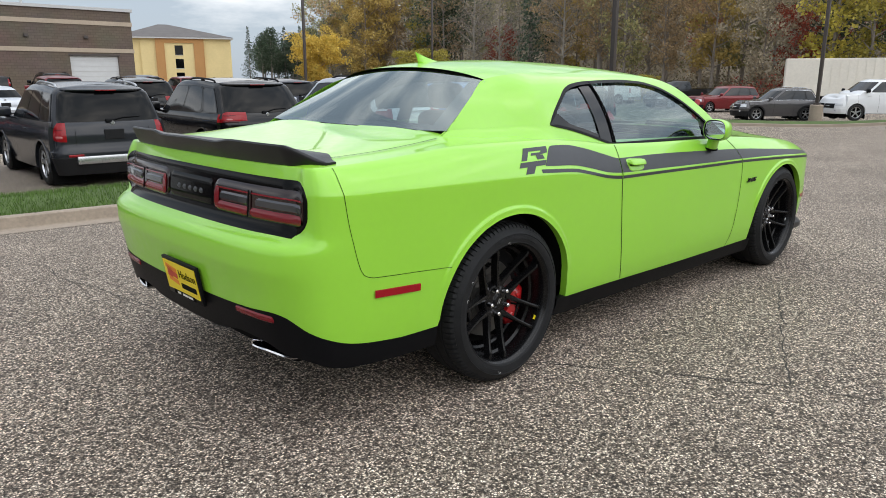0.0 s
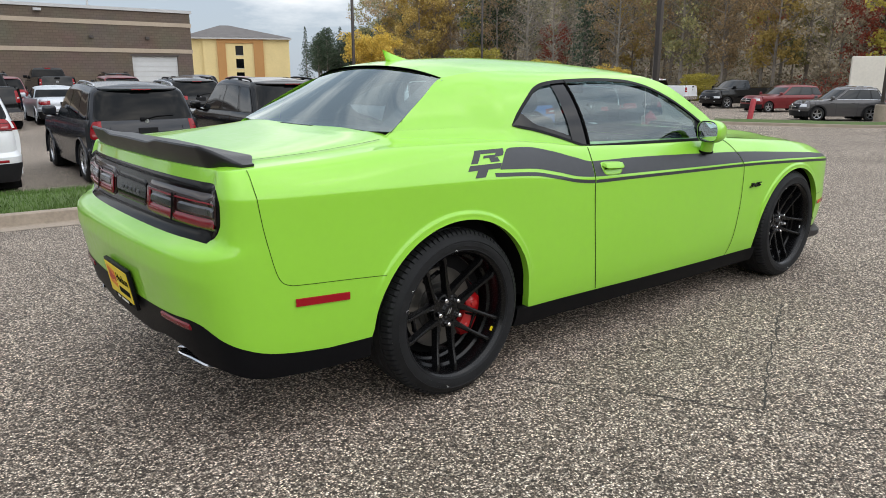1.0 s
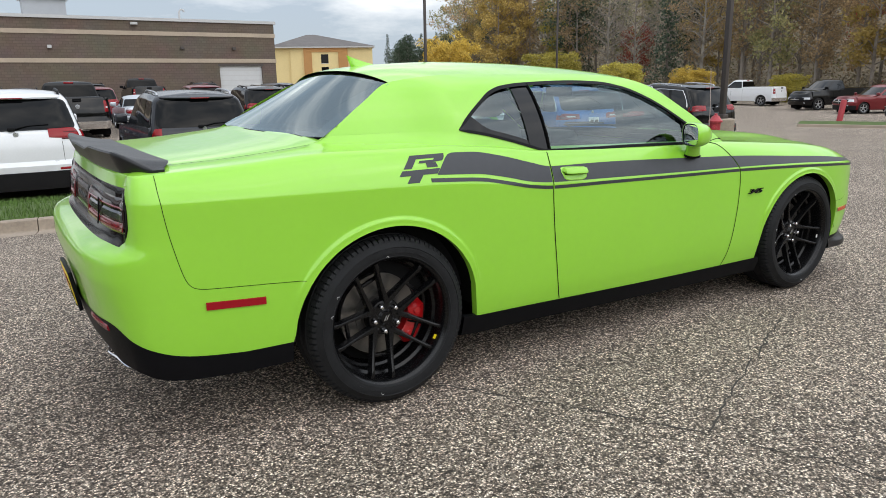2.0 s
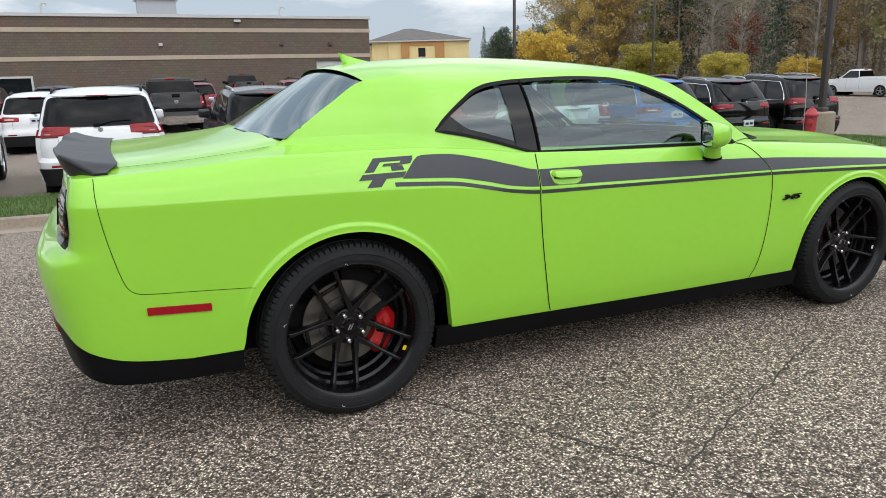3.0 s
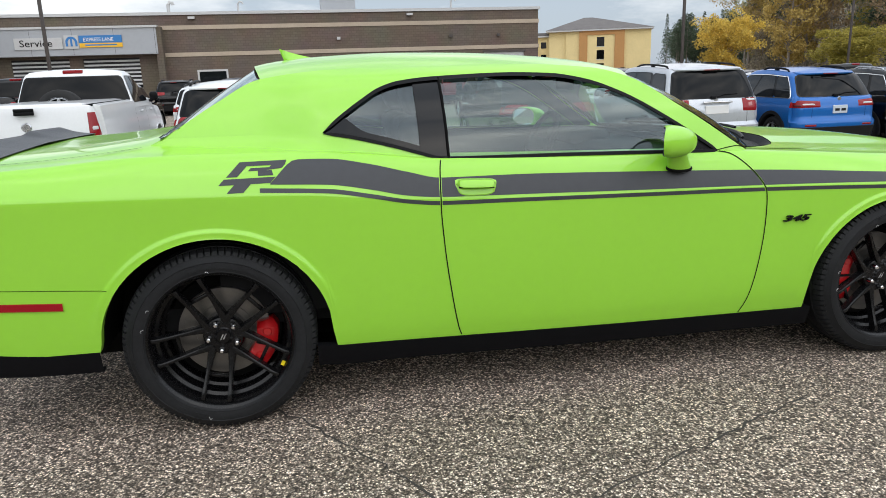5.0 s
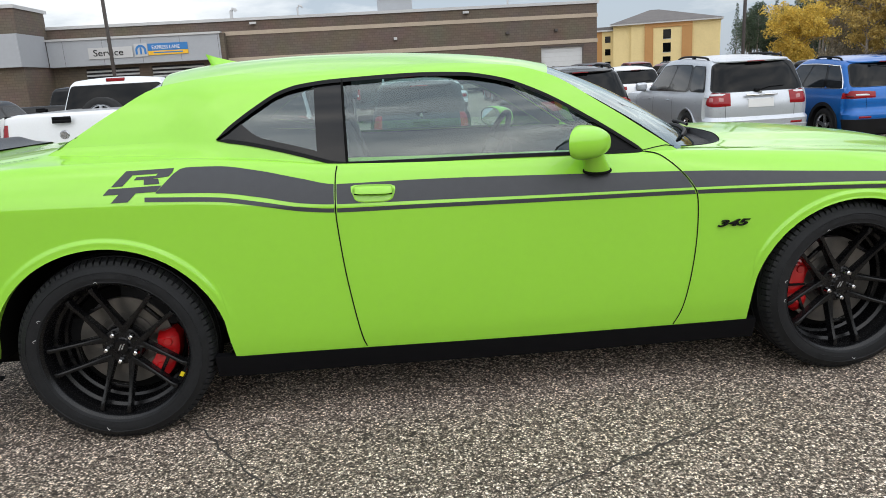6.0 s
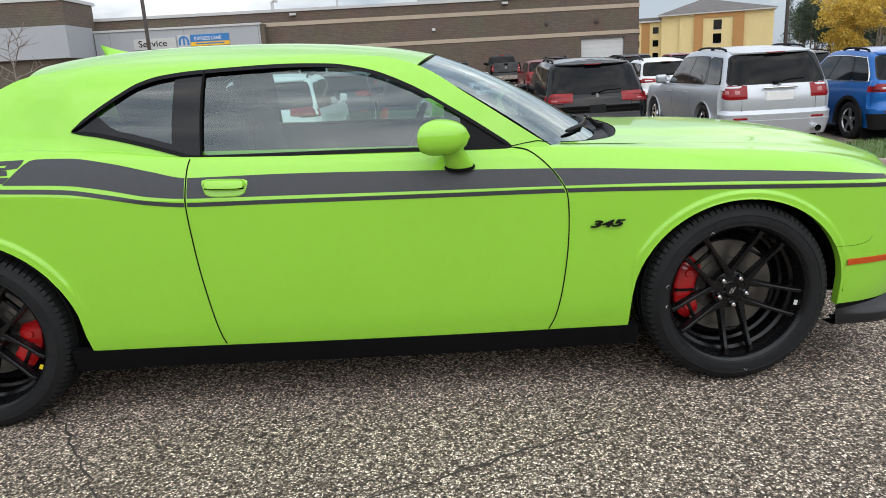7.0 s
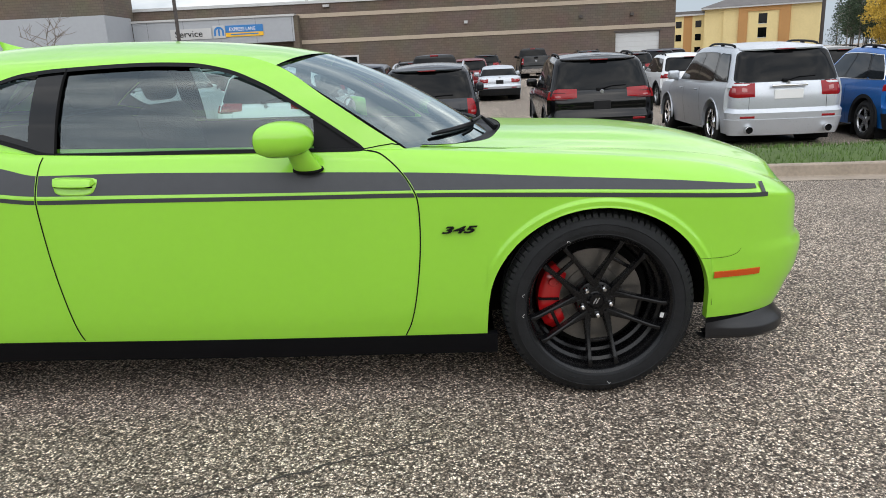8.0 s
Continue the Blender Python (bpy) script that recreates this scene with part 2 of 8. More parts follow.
def part(name, bm, material, parent=None, label="", smooth=True, sharp=35):
    me = bpy.data.meshes.new(name)
    bm.normal_update()
    bm.to_mesh(me)
    bm.free()
    return link(name, me, material, parent, label, smooth, sharp)


def sheet(rows, close=False, bm=None, flip=False, mi=0):
    """Quads between rows of points."""
    bm = bm or bmesh.new()
    vs = [[bm.verts.new(p) for p in r] for r in rows]
    for a, b in zip(vs, vs[1:]):
        n = len(a)
        for i in range(n if close else n - 1):
            j = (i + 1) % n
            q = [a[i], a[j], b[j], b[i]]
            if flip:
                q.reverse()
            if len({(round(v.co.x, 6), round(v.co.y, 6), round(v.co.z, 6)) for v in q}) >= 3:
                try:
                    f = bm.faces.new(q)
                    f.material_index = mi
                except ValueError:
                    pass
    return bm


def facing(bm, way):
    """Turns all faces of an open sheet so that they look along way."""
    bm.normal_update()
    if sum(f.normal.dot(Vector(way)) * f.calc_area() for f in bm.faces) < 0:
        bmesh.ops.reverse_faces(bm, faces=bm.faces)
    return bm


def merged(bm, dist=0.0004):
    bmesh.ops.remove_doubles(bm, verts=bm.verts, dist=dist)
    return bm


def box(bm, lo, hi, bevel=0.0, m=None, mi=0, seg=2):
    """A box, bevelled, added to bm."""
    r = bmesh.ops.create_cube(bm, size=1.0)
    vs = r["verts"]
    for v in vs:
        v.co = Vector([lo[k] + (v.co[k] + 0.5) * (hi[k] - lo[k]) for k in range(3)])
    fs = {f for v in vs for f in v.link_faces}
    if bevel:
        es = list({e for v in vs for e in v.link_edges})
        r = bmesh.ops.bevel(bm, geom=es, offset=bevel, segments=seg, profile=0.5, affect="EDGES")
        fs = {f for f in fs if f.is_valid} | set(r["faces"])
        vs = list({v for f in fs for v in f.verts})
    for f in fs:
        f.material_index = mi
    if m is not None:
        bmesh.ops.transform(bm, matrix=m, verts=vs)
    return vs


def tube(bm, pts, r, n=8, mi=0, cap=True):
    """A round bar along pts; r a number or a list."""
    pts = [Vector(p) for p in pts]
    rows = []
    up = Vector((0.123, 0.31, 0.94)).normalized()
    for i, p in enumerate(pts):
        d = (pts[min(i + 1, len(pts) - 1)] - pts[max(i - 1, 0)]).normalized()
        a = d.cross(up)
        if a.length < 1e-3:
            a = d.cross(Vector((1, 0, 0)))
        a.normalize()
        b = d.cross(a)
        rr = r[i] if isinstance(r, (list, tuple)) else r
        rows.append([p + (a * math.cos(2 * math.pi * k / n) + b * math.sin(2 * math.pi * k / n)) * rr for k in range(n)])
    vs = [[bm.verts.new(q) for q in row] for row in rows]
    for A, B in zip(vs, vs[1:]):
        for k in range(n):
            bm.faces.new((A[k], A[(k + 1) % n], B[(k + 1) % n], B[k])).material_index = mi
    if cap:
        bm.faces.new(list(reversed(vs[0]))).material_index = mi
        bm.faces.new(vs[-1]).material_index = mi
    return bm


def lathe(bm, profile, n=48, mi=0, axis="y", centre=(0, 0, 0), arc=None):
    """Turns (radius, offset) pairs round the axis."""
    c = Vector(centre)
    a0, a1 = arc or (0, 2 * math.pi)
    full = arc is None
    k = n if full else n + 1
    rows = []
    for r, o in profile:
        row = []
        for i in range(k):
            a = a0 + (a1 - a0) * i / n
            if axis == "y":
                row.append(c + Vector((r * math.cos(a), o, r * math.sin(a))))
            else:
                row.append(c + Vector((r * math.cos(a), r * math.sin(a), o)))
        rows.append(row)
    return sheet(rows, close=full, bm=bm, mi=mi)


def extrude_poly(bm, poly, to3d, depth, mi=0):
    """A flat outline [(u, v)] placed by to3d(u, v, d) and given a thickness."""
    top = [bm.verts.new(to3d(u, v, depth)) for u, v in poly]
    bot = [bm.verts.new(to3d(u, v, 0.0)) for u, v in poly]
    bm.faces.new(top).material_index = mi
    n = len(poly)
    for i in range(n):
        j = (i + 1) % n
        bm.faces.new((top[i], bot[i], bot[j], top[j])).material_index = mi
    return bm

# ---- ground ----
def ground_z(x, y):
    """The drive is level at the coupe; the car park dips beyond the verge and falls to the east."""
    z = -0.42 * smooth01((y - 1.6) / 8.5) + 0.38 * smooth01((y - 26) / 26)
    return z - 0.48 * smooth01((x - 9) / 20) * smooth01((y + 8) / 16) * (1 - smooth01((y - 40) / 40))


def grid_vals(*spans):
    v = []
    for a, b, n in spans:
        v += lin(a, b, n)
    return sorted(set(round(q, 4) for q in v))


bm = bmesh.new()
gx = grid_vals((-900, -60, 8), (-60, -12, 9), (-12, 16, 29), (16, 64, 25), (64, 900, 8))
gy = grid_vals((-900, -40, 7), (-40, -6, 8), (-6, 12, 37), (12, 70, 30), (70, 1200, 10))
sheet([[Vector((x, y, ground_z(x, y))) for x in gx] for y in gy], bm=bm)
tagged(part("ground", facing(bm, (0, 0, 1)), ASPHALT, None, "", smooth=True), "speckled aggregate asphalt of a car park", "ground", kind="structure")

# cracks in the asphalt
def crack(pts, width, seed):
    """A jagged thin crack laid in the surface."""
    rnd = random.Random(seed)
    P = []
    for (xa, ya), (xb, yb) in zip(pts, pts[1:]):
        n = max(3, int(math.hypot(xb - xa, yb - ya) / 0.05))
        for k in range(n):
            f = k / n
            P.append((xa + (xb - xa) * f + rnd.uniform(-0.014, 0.014), ya + (yb - ya) * f + rnd.uniform(-0.014, 0.014)))
    P.append(pts[-1])
    rows = []
    for i, (x, y) in enumerate(P):
        a, b = P[max(0, i - 1)], P[min(len(P) - 1, i + 1)]
        d = Vector((b[0] - a[0], b[1] - a[1])).normalized()
        w = width * rnd.uniform(0.3, 1.2) / 2
        rows.append([Vector((x - d.y * w, y + d.x * w, ground_z(x, y) + 0.002)), Vector((x + d.y * w, y - d.x * w, ground_z(x, y) + 0.002))])
    o = part("crack", facing(sheet(rows), (0, 0, 1)), CRACK, None, "", smooth=False)
    return tagged(o, "narrow dark crack in the worn asphalt", "crack", "cracks in the asphalt", "structure")

# ---- parked vehicles: one builder for estate-like, pickup and saloon shapes ----
CAR_GLASS = mat("dark_car_glass", (0.0025, 0.003, 0.0035), 0.04, spec=0.17)
CAR_GLASS_CLEAR = mat("grey_car_glass", (0.006, 0.008, 0.010), 0.04, spec=0.5)
TYRE_DULL = mat("worn_tyre", (0.010, 0.010, 0.010), 0.8, var=0.2, scale=10)
LENS_RED = mat("tail_lens", (0.25, 0.006, 0.010), 0.18, coat=0.15, spec=0.3)
LENS_DEEP = mat("dark_red_lens", (0.07, 0.003, 0.005), 0.18, coat=0.1, spec=0.3)
LENS_PINK = mat("pale_red_lens", (0.36, 0.10, 0.10), 0.15, coat=0.8)
LENS_CLEAR = mat("clear_lens", (0.55, 0.56, 0.58), 0.12, coat=0.8)
PLASTIC_GREY = mat("grey_cladding", (0.014, 0.014, 0.015), 0.6, var=0.15, scale=9, spec=0.15)
PLATE_WHITE = mat("plate_pale", (0.55, 0.60, 0.66), 0.4)


def paint(name, c, metal=0.0, coat=0.6):
    return mat(name, c, 0.32, metal, var=0.03, scale=4, coat=coat, spec=0.3)


P_WHITE = paint("white_paint", (0.70, 0.71, 0.72))
P_BLACK = mat("black_paint", (0.003, 0.003, 0.0035), 0.08, spec=0.40, var=0.02)
P_GREY = mat("charcoal_paint", (0.019, 0.021, 0.026), 0.16, 0.1, var=0.03, spec=0.45)
P_SILVER = mat("silver_paint", (0.50, 0.525, 0.56), 0.30, 0.40, var=0.04, coat=0.3)
P_BLUE = paint("blue_paint", (0.004, 0.112, 0.40), 0.2)
P_TAUPE = mat("taupe_grey_paint", (0.088, 0.084, 0.086), 0.2, 0.3, var=0.03, coat=0.3)
P_RED = paint("dark_red_paint", (0.16, 0.012, 0.016), 0.2)
P_NAVY = paint("navy_paint", (0.012, 0.016, 0.030), 0.2, 0.3)


def car_wheel_mesh(R, rim_r, width, spokes, rim_mat):
    """Tyre and rim meshes for a parked vehicle, the outer face towards +y."""
    h = width / 2
    bm = bmesh.new()
    lathe(bm, [(rim_r, h - 0.02), (rim_r + 0.02, h - 0.004), ((R + rim_r) / 2, h), (R - 0.03, h - 0.012), (R - 0.004, h - 0.035), (R, h - 0.06), (R, -h + 0.05), (R - 0.03, -h), (rim_r, -h)], 28)
    bmesh.ops.recalc_face_normals(bm, faces=bm.faces)
    ty = bpy.data.meshes.new("tyre")
    bm.to_mesh(ty)
    bm.free()
    bm = bmesh.new()
    lathe(bm, [(rim_r + 0.004, h - 0.012), (rim_r - 0.008, h - 0.008), (rim_r - 0.02, h - 0.03), (rim_r - 0.025, -0.02), (0.0, -0.02)], 28, mi=1)
    lathe(bm, [(0.0, h - 0.03), (0.055, h - 0.032), (0.07, h - 0.06)], 20)
    for k in range(spokes):
        a = 2 * math.pi * k / spokes + 0.3
        rows = []
        for f in (0.0, 0.5, 1.0):
            r = 0.05 + (rim_r - 0.055) * f
            w = 0.035 - 0.008 * f
            d = h - 0.035 + 0.012 * f
            c, s = math.cos(a), math.sin(a)
            rows.append([Vector((r * c - u * s, d + o, r * s + u * c)) for u, o in ((-w, -0.03), (-w * 0.8, 0), (w * 0.8, 0), (w, -0.03))])
        sheet(rows, bm=bm)
    lathe(bm, [(rim_r + 0.003, h - 0.010), (rim_r - 0.022, h - 0.016), (rim_r - 0.03, h - 0.04)], 28)
    bmesh.ops.recalc_face_normals(bm, faces=bm.faces)
    rm = bpy.data.meshes.new("rim")
    bm.to_mesh(rm)
    bm.free()
    ty.materials.append(TYRE_DULL)
    rm.materials.append(rim_mat)
    rm.materials.append(SHADOW_BLACK)
    for me in (ty, rm):
        me.polygons.foreach_set("use_smooth", [True] * len(me.polygons))
        me.set_sharp_from_angle(angle=radians(35))
    return ty, rm


def car(name, label, category, ml, at, L=4.7, W=1.9, H=1.72, wb=2.8, ro=0.95, belt=1.02, hood=1.05, style="suv", R=0.36, rake=0.30, glass_end=0.12, rails=None, lamps="block", cladding=False, spokes=5, rim_mat=None, plate=True,
        low_bumper=PLASTIC_GREY, chrome_bar=False, windows=3, group="parked cars", tips=False, deck=None, cab=None, wiper=True, bright=None, step=False, plate_z=None, lamp_z=(0.88, 1.07), spoiler=True, front=False, sill=0.155):
    """A parked vehicle standing at the pose at, nose along +x, rear axle at the origin."""
    root = thing(name, label, category, group, at=at)
    hw = W / 2
    x0, x1 = -ro, L - ro
    zb = 0.24 if style != "pickup" else 0.36
    nose = wb + (x1 - wb) * 0.2
    ws_base = cab[3] if cab else wb - 0.30 - (0.12 if style == "van" else 0.0)
    ws_top = cab[2] if cab else ws_base - 0.85
    r_base = cab[0] if cab else x0 + glass_end * 0.4 + 0.075
    r_top = cab[1] if cab else x0 + glass_end + rake + 0.03
    deck_z = deck if deck else belt
    # outline in plan, rear centre to front centre
    rc, fc = 0.25, 0.42
    ring = []
    for k in range(9):
        ring.append((x0 + 0.05 * (k / 8) ** 3, (hw - rc) * k / 8, 0))
    for k in range(1, 9):
        a = math.pi / 2 * k / 8
        ring.append((x0 + 0.05 + rc * (1 - math.cos(a)), hw - rc + rc * math.sin(a), 0))
    xs = []
    arch = R + 0.055
    for c in (0.0, wb):
        xs += [c + arch * math.cos(math.pi * k / 16) for k in range(17)] + [c - arch - 0.004, c + arch + 0.004]
    xs += lin(x0 + 0.05 + rc + 0.02, x1 - fc - 0.12, 26)
    xs = sorted(x for x in xs if x0 + 0.05 + rc < x < x1 - fc - 0.10)
    for x in xs:
        ring.append((x, hw, 1))
    for k in range(0, 9):
        a = math.pi / 2 * k / 8
        ring.append((x1 - fc - 0.10 + fc * math.sin(a), hw - fc * 0.8 + fc * 0.8 * math.cos(a), 0))
    for k in range(1, 7):
        ring.append((x1 - 0.10 + 0.10 * math.sin(math.pi / 2 * k / 6), (hw - fc * 0.8) * (1 - k / 6), 0))

    def top_at(x):
        if style == "saloon" or style == "pickup":
            rear = deck_z
        else:
            rear = belt + 0.075
        t = smooth01((x - (ws_base - 0.25)) / 0.3)
        z = rear + (hood - rear) * t
        return z - 0.20 * smooth01((x - nose) / (x1 - nose)) ** 1.5 - (0.0 if style == "pickup" else 0.03 * smooth01((x0 + 0.25 - x) / 0.25))

    def hem_at(x, side):
        if side:
            for c in (0.0, wb):
                if abs(x - c) <= arch:
                    return max(zb, R + math.sqrt(max(0, arch * arch - (x - c) ** 2)))
        return zb + 0.02 * (1 - side)

    def inset(x, z, side):
        zt = top_at(x)
        f = z / zt
        s = 0.05 * max(0, (0.42 - z) / 0.3) + 0.040 * max(0, (f - 0.80) / 0.20) ** 1.5 + 0.030 * min(1.0, abs(z - 0.80) / 0.4) ** 2 + 0.012 * (1 - smooth01((z - 0.60) / 0.06)) * side
        if not side:
            s += (0.060 * smooth01((z - 0.62) / 0.05) + 0.05 * max(0, z - 0.80)) * (x < 1) + 0.05 * max(0, (0.5 - z)) + (0.10 * smooth01((z - 0.62) / (zt - 0.6)) if x > 1 else 0)
        return s

    def pt(i, z, out=0.0):
        x, w, side = ring[i]
        a, b = ring[max(0, i - 1)], ring[min(len(ring) - 1, i + 1)]
        n = Vector((-(b[1] - a[1]), b[0] - a[0]))
        n = n.normalized() if n.length else Vector((0, 1))
        o = inset(x, z, side) - out
        return Vector((x - n.x * o, max(0, w - n.y * o), z))

    bm = bmesh.new()
    for sgn in (-1, 1):
        rows = []
        for i, (x, w, side) in enumerate(ring):
            h0, zt = hem_at(x, side), top_at(x)
            row = [pt(i, h0, -0.05)] + [pt(i, h0 + (zt - 0.03 - h0) * k / 12) for k in range(13)]
            e = pt(i, zt - 0.03)
            xi = min(max(e.x, x0 + 0.35), x1 - 0.5)
            for f in (0.05, 0.3, 0.65, 1.0):
                row.append(Vector((e.x + (xi - e.x) * f, e.y * (1 - f), zt + 0.025 * (f > 0.1) - 0.008 * (f < 0.1))))
            rows.append([Vector((p.x, sgn * p.y, p.z)) for p in row])
        sheet(rows, bm=bm, flip=sgn > 0)
    body_o = part("body", merged(bm), ml, root, "", sharp=38)
    # glasshouse: rounded outlines from the belt to the roof, s from the rear centre (0) by the corner (1) along the side to the windscreen (2 to 3)
    tall = style in ("suv", "van")
    tw = hw - (0.205 if tall else 0.245)
    bw = hw - 0.042
    rd, fd = (0.30, 0.52) if tall else ((0.10, 0.45) if style == "pickup" else (0.34, 0.50))

    def quarter(t, n):
        g = t * t / (t * t + (1 - t) * (1 - t))
        a = math.pi / 2 * g
        return max(0.0, math.sin(a)) ** (2 / n), 1 - max(0.0, math.cos(a)) ** (2 / n)

    def gh_xy(f, s):
        fold = max(0.0, (f - 0.84) / 0.16) ** 2
        w = bw + (tw - bw) * f + 0.030 * f * (1 - f) - 0.055 * fold
        xa = r_base + (r_top - r_base) * f ** 1.2 + 0.05 * fold
        xb = ws_base + (ws_top - ws_base) * f - 0.05 * fold
        if s <= 1:
            y_, x_ = quarter(s, 4.0)
            return xa + rd * x_ + 0.035 * y_ * y_ * (1 - x_), w * y_
        if s >= 2:
            y_, x_ = quarter(3 - s, 2.8)
            return xb - fd * x_ - 0.10 * y_ * y_ * (1 - x_), w * y_
        u = s - 1
        return xa + rd + (xb - fd - xa - rd) * u, w * (1 - 0.012 * (2 * u - 1) ** 2 + 0.012)

    def gh(f, s, sgn, out=0.0):
        x, y = gh_xy(f, s)
        if out:
            e = 0.004
            (xa, ya), (xb, yb) = gh_xy(f, max(0.0, s - e)), gh_xy(f, min(3.0, s + e))
            n = Vector((-(yb - ya), xb - xa))
            if n.length > 1e-7:
                n.normalize()
                x, y = x + n.x * out, y + n.y * out
        u = min(1.0, max(0.0, (x - r_top) / (ws_top - r_top)))
        sag = 0.0 if style == "pickup" else 0.060 * (1 - smooth01(u / 0.6)) ** 1.6 + 0.05 * smooth01((u - 0.62) / 0.38) ** 1.5
        return Vector((x, sgn * max(0.0, y), belt - 0.04 + (H - 0.05 - sag - belt + 0.04) * f))

    ss = lin(0, 1, 15) + lin(1, 2, 15)[1:] + lin(2, 3, 15)[1:]
    levels = [0, 0.08, 0.2, 0.35, 0.5, 0.65, 0.78, 0.84, 0.88, 0.92, 0.96, 0.985, 1.0]
    bm = bmesh.new()
    for sgn in (-1, 1):
        cols_ = []
        for s_ in ss:
            col = [gh(f, s_, sgn) for f in levels]
            e = col[-1]
            xs_ = min(max(e.x, r_top + 0.28), ws_top - 0.25)
            for h in (0.06, 0.16, 0.32, 0.55, 0.78, 1.0):
                col.append(Vector((e.x + (xs_ - e.x) * h, e.y * (1 - h), e.z + 0.052 * (1 - (1 - h) ** 2.2))))
            cols_.append(col)
        sheet(cols_, bm=bm)
    merged(bm)
    bmesh.ops.recalc_face_normals(bm, faces=bm.faces)
    part("roof", bm, ml, root, "", sharp=50)

    def pane(sa, sb, f0, f1, out, sgn, n=14, m=7, rad=0.06):
        """A patch of the glasshouse with rounded corners; sa below zero reaches over the rear centre line."""
        rows = []
        for a in range(n + 1):
            k = a / n
            s_ = sa + (sb - sa) * (0.5 - 0.5 * math.cos(math.pi * k))
            d = max(0.0, rad - min(s_ - sa, sb - s_))
            c_ = (rad - math.sqrt(max(0.0, rad * rad - d * d))) / rad * 0.13
            lo_, hi_ = f0 + c_, f1 - c_
            rows.append([gh(lo_ + (hi_ - lo_) * b / m, abs(s_), sgn if s_ >= 0 else -sgn, out) for b in range(m + 1)])
        return sheet(rows)

    # side windows between dark pillars
    cuts = {2: [(0.90, 1.46), (1.50, 2.10)], 3: [(0.80, 1.20), (1.245, 1.585), (1.615, 2.12)], 1: [(1.05, 2.1)]}[windows]
    if style == "pickup":
        cuts = [(0.98, 1.40), (1.44, 2.08)]
    for sgn in (-1, 1):
        body_pillar = 1 if windows == 3 else 0
        part("window_surround", facing(pane(cuts[body_pillar][0] - 0.03, cuts[-1][1] + 0.03, 0.135, 0.865, 0.007, sgn, 26), (0, sgn, 0.2)), GLOSS_BLACK, root)
        if body_pillar:
            part("window_surround", facing(pane(cuts[0][0] - 0.03, cuts[0][1] + 0.025, 0.15, 0.865, 0.007, sgn, 14), (0, sgn, 0.2)), GLOSS_BLACK, root)
        for j, (ua, ub) in enumerate(cuts):
            part("window", facing(pane(ua, ub, 0.17, 0.84, 0.010, sgn, 14, rad=0.05), (0, sgn, 0.2)), CAR_GLASS_CLEAR, root)
        if bright:
            ua, ub = cuts[0][0] - 0.02, cuts[-1][1] + 0.02
            loop = [gh(0.145, s_, sgn, 0.008) for s_ in lin(ub, ua + 0.05, 20)] + [gh(0.145 + 0.70 * k / 6, ua + 0.05 - 0.06 * math.sin(math.pi * k / 6), sgn, 0.008) for k in range(1, 6)] + [gh(0.86, s_, sgn, 0.008) for s_ in lin(ua + 0.05, ub, 20)]
            bm = bmesh.new()
            tube(bm, loop, 0.012, 6)
            part("window_line", bm, bright, root, "bright window surround")
    # rear and front screens
    wide_ = 0.56 if tall else 0.62
    part("rear_surround", facing(pane(-wide_ - 0.03, wide_ + 0.03, sill - 0.035, 0.93 if tall else 0.875, 0.008, 1, 28, rad=0.10), (-1, 0, 0.4)), GLOSS_BLACK, root)
    part("rear_window", facing(pane(-wide_, wide_, sill, 0.91 if tall else 0.85, 0.012, 1, 28, rad=0.10), (-1, 0, 0.4)), CAR_GLASS, root)
    rows = [[gh(0.05 + 0.82 * b / 7, 3 - abs(k) / 14 * 0.66, 1 if k >= 0 else -1, 0.006) for b in range(8)] for k in range(-14, 15)]
    part("windscreen", facing(sheet(rows), (1, 0, 0.4)), CAR_GLASS_CLEAR, root)
    if tall:
        if spoiler:
            # lip over the rear screen that follows the curve of the roof
            bm = bmesh.new()
            rows = []
            for k in range(-12, 13):
                t_ = abs(k) / 12
                sg = 1 if k >= 0 else -1
                e = gh(0.985, 0.60 * t_, sg)
                d_ = 0.115 * (1 - 0.55 * t_ ** 4)
                rows.append([Vector((e.x + 0.10, e.y, e.z + 0.020)), Vector((e.x - d_ * 0.5, e.y, e.z + 0.012)), Vector((e.x - d_, e.y, e.z - 0.012)), Vector((e.x - d_ + 0.006, e.y, e.z - 0.034)), Vector((e.x + 0.05, e.y, e.z - 0.045))])
            sheet(rows, bm=bm)
            for r in (rows[0], rows[-1]):
                bm.faces.new([bm.verts.new(p) for p in r])
            bmesh.ops.recalc_face_normals(bm, faces=bm.faces)
            part("roof_spoiler", merged(bm), ml, root, sharp=40)
            bm = bmesh.new()
            e = gh(0.985, 0.0, 1)
            box(bm, (e.x - 0.134, -0.16, e.z - 0.030), (e.x - 0.11, 0.16, e.z - 0.014), 0.004)
            part("brake_light", bm, LENS_RED, root, "slim high-level brake light")
        if wiper:
            bm = bmesh.new()
            g0, g1 = gh(sill, 0.0, -1), gh(sill + 0.11, 0.0, -1)
            tube(bm, [Vector((g0.x - 0.035, 0.05, g0.z)), Vector((g1.x - 0.03, -0.18, g1.z - 0.02)), Vector((g1.x - 0.015, -0.46, g1.z - 0.01))], [0.014, 0.012, 0.008], 6)
            box(bm, (g0.x - 0.05, 0.0, g0.z - 0.03), (g0.x, 0.10, g0.z + 0.03), 0.012)
            part("rear_wiper", bm, BLACK_TRIM, root)
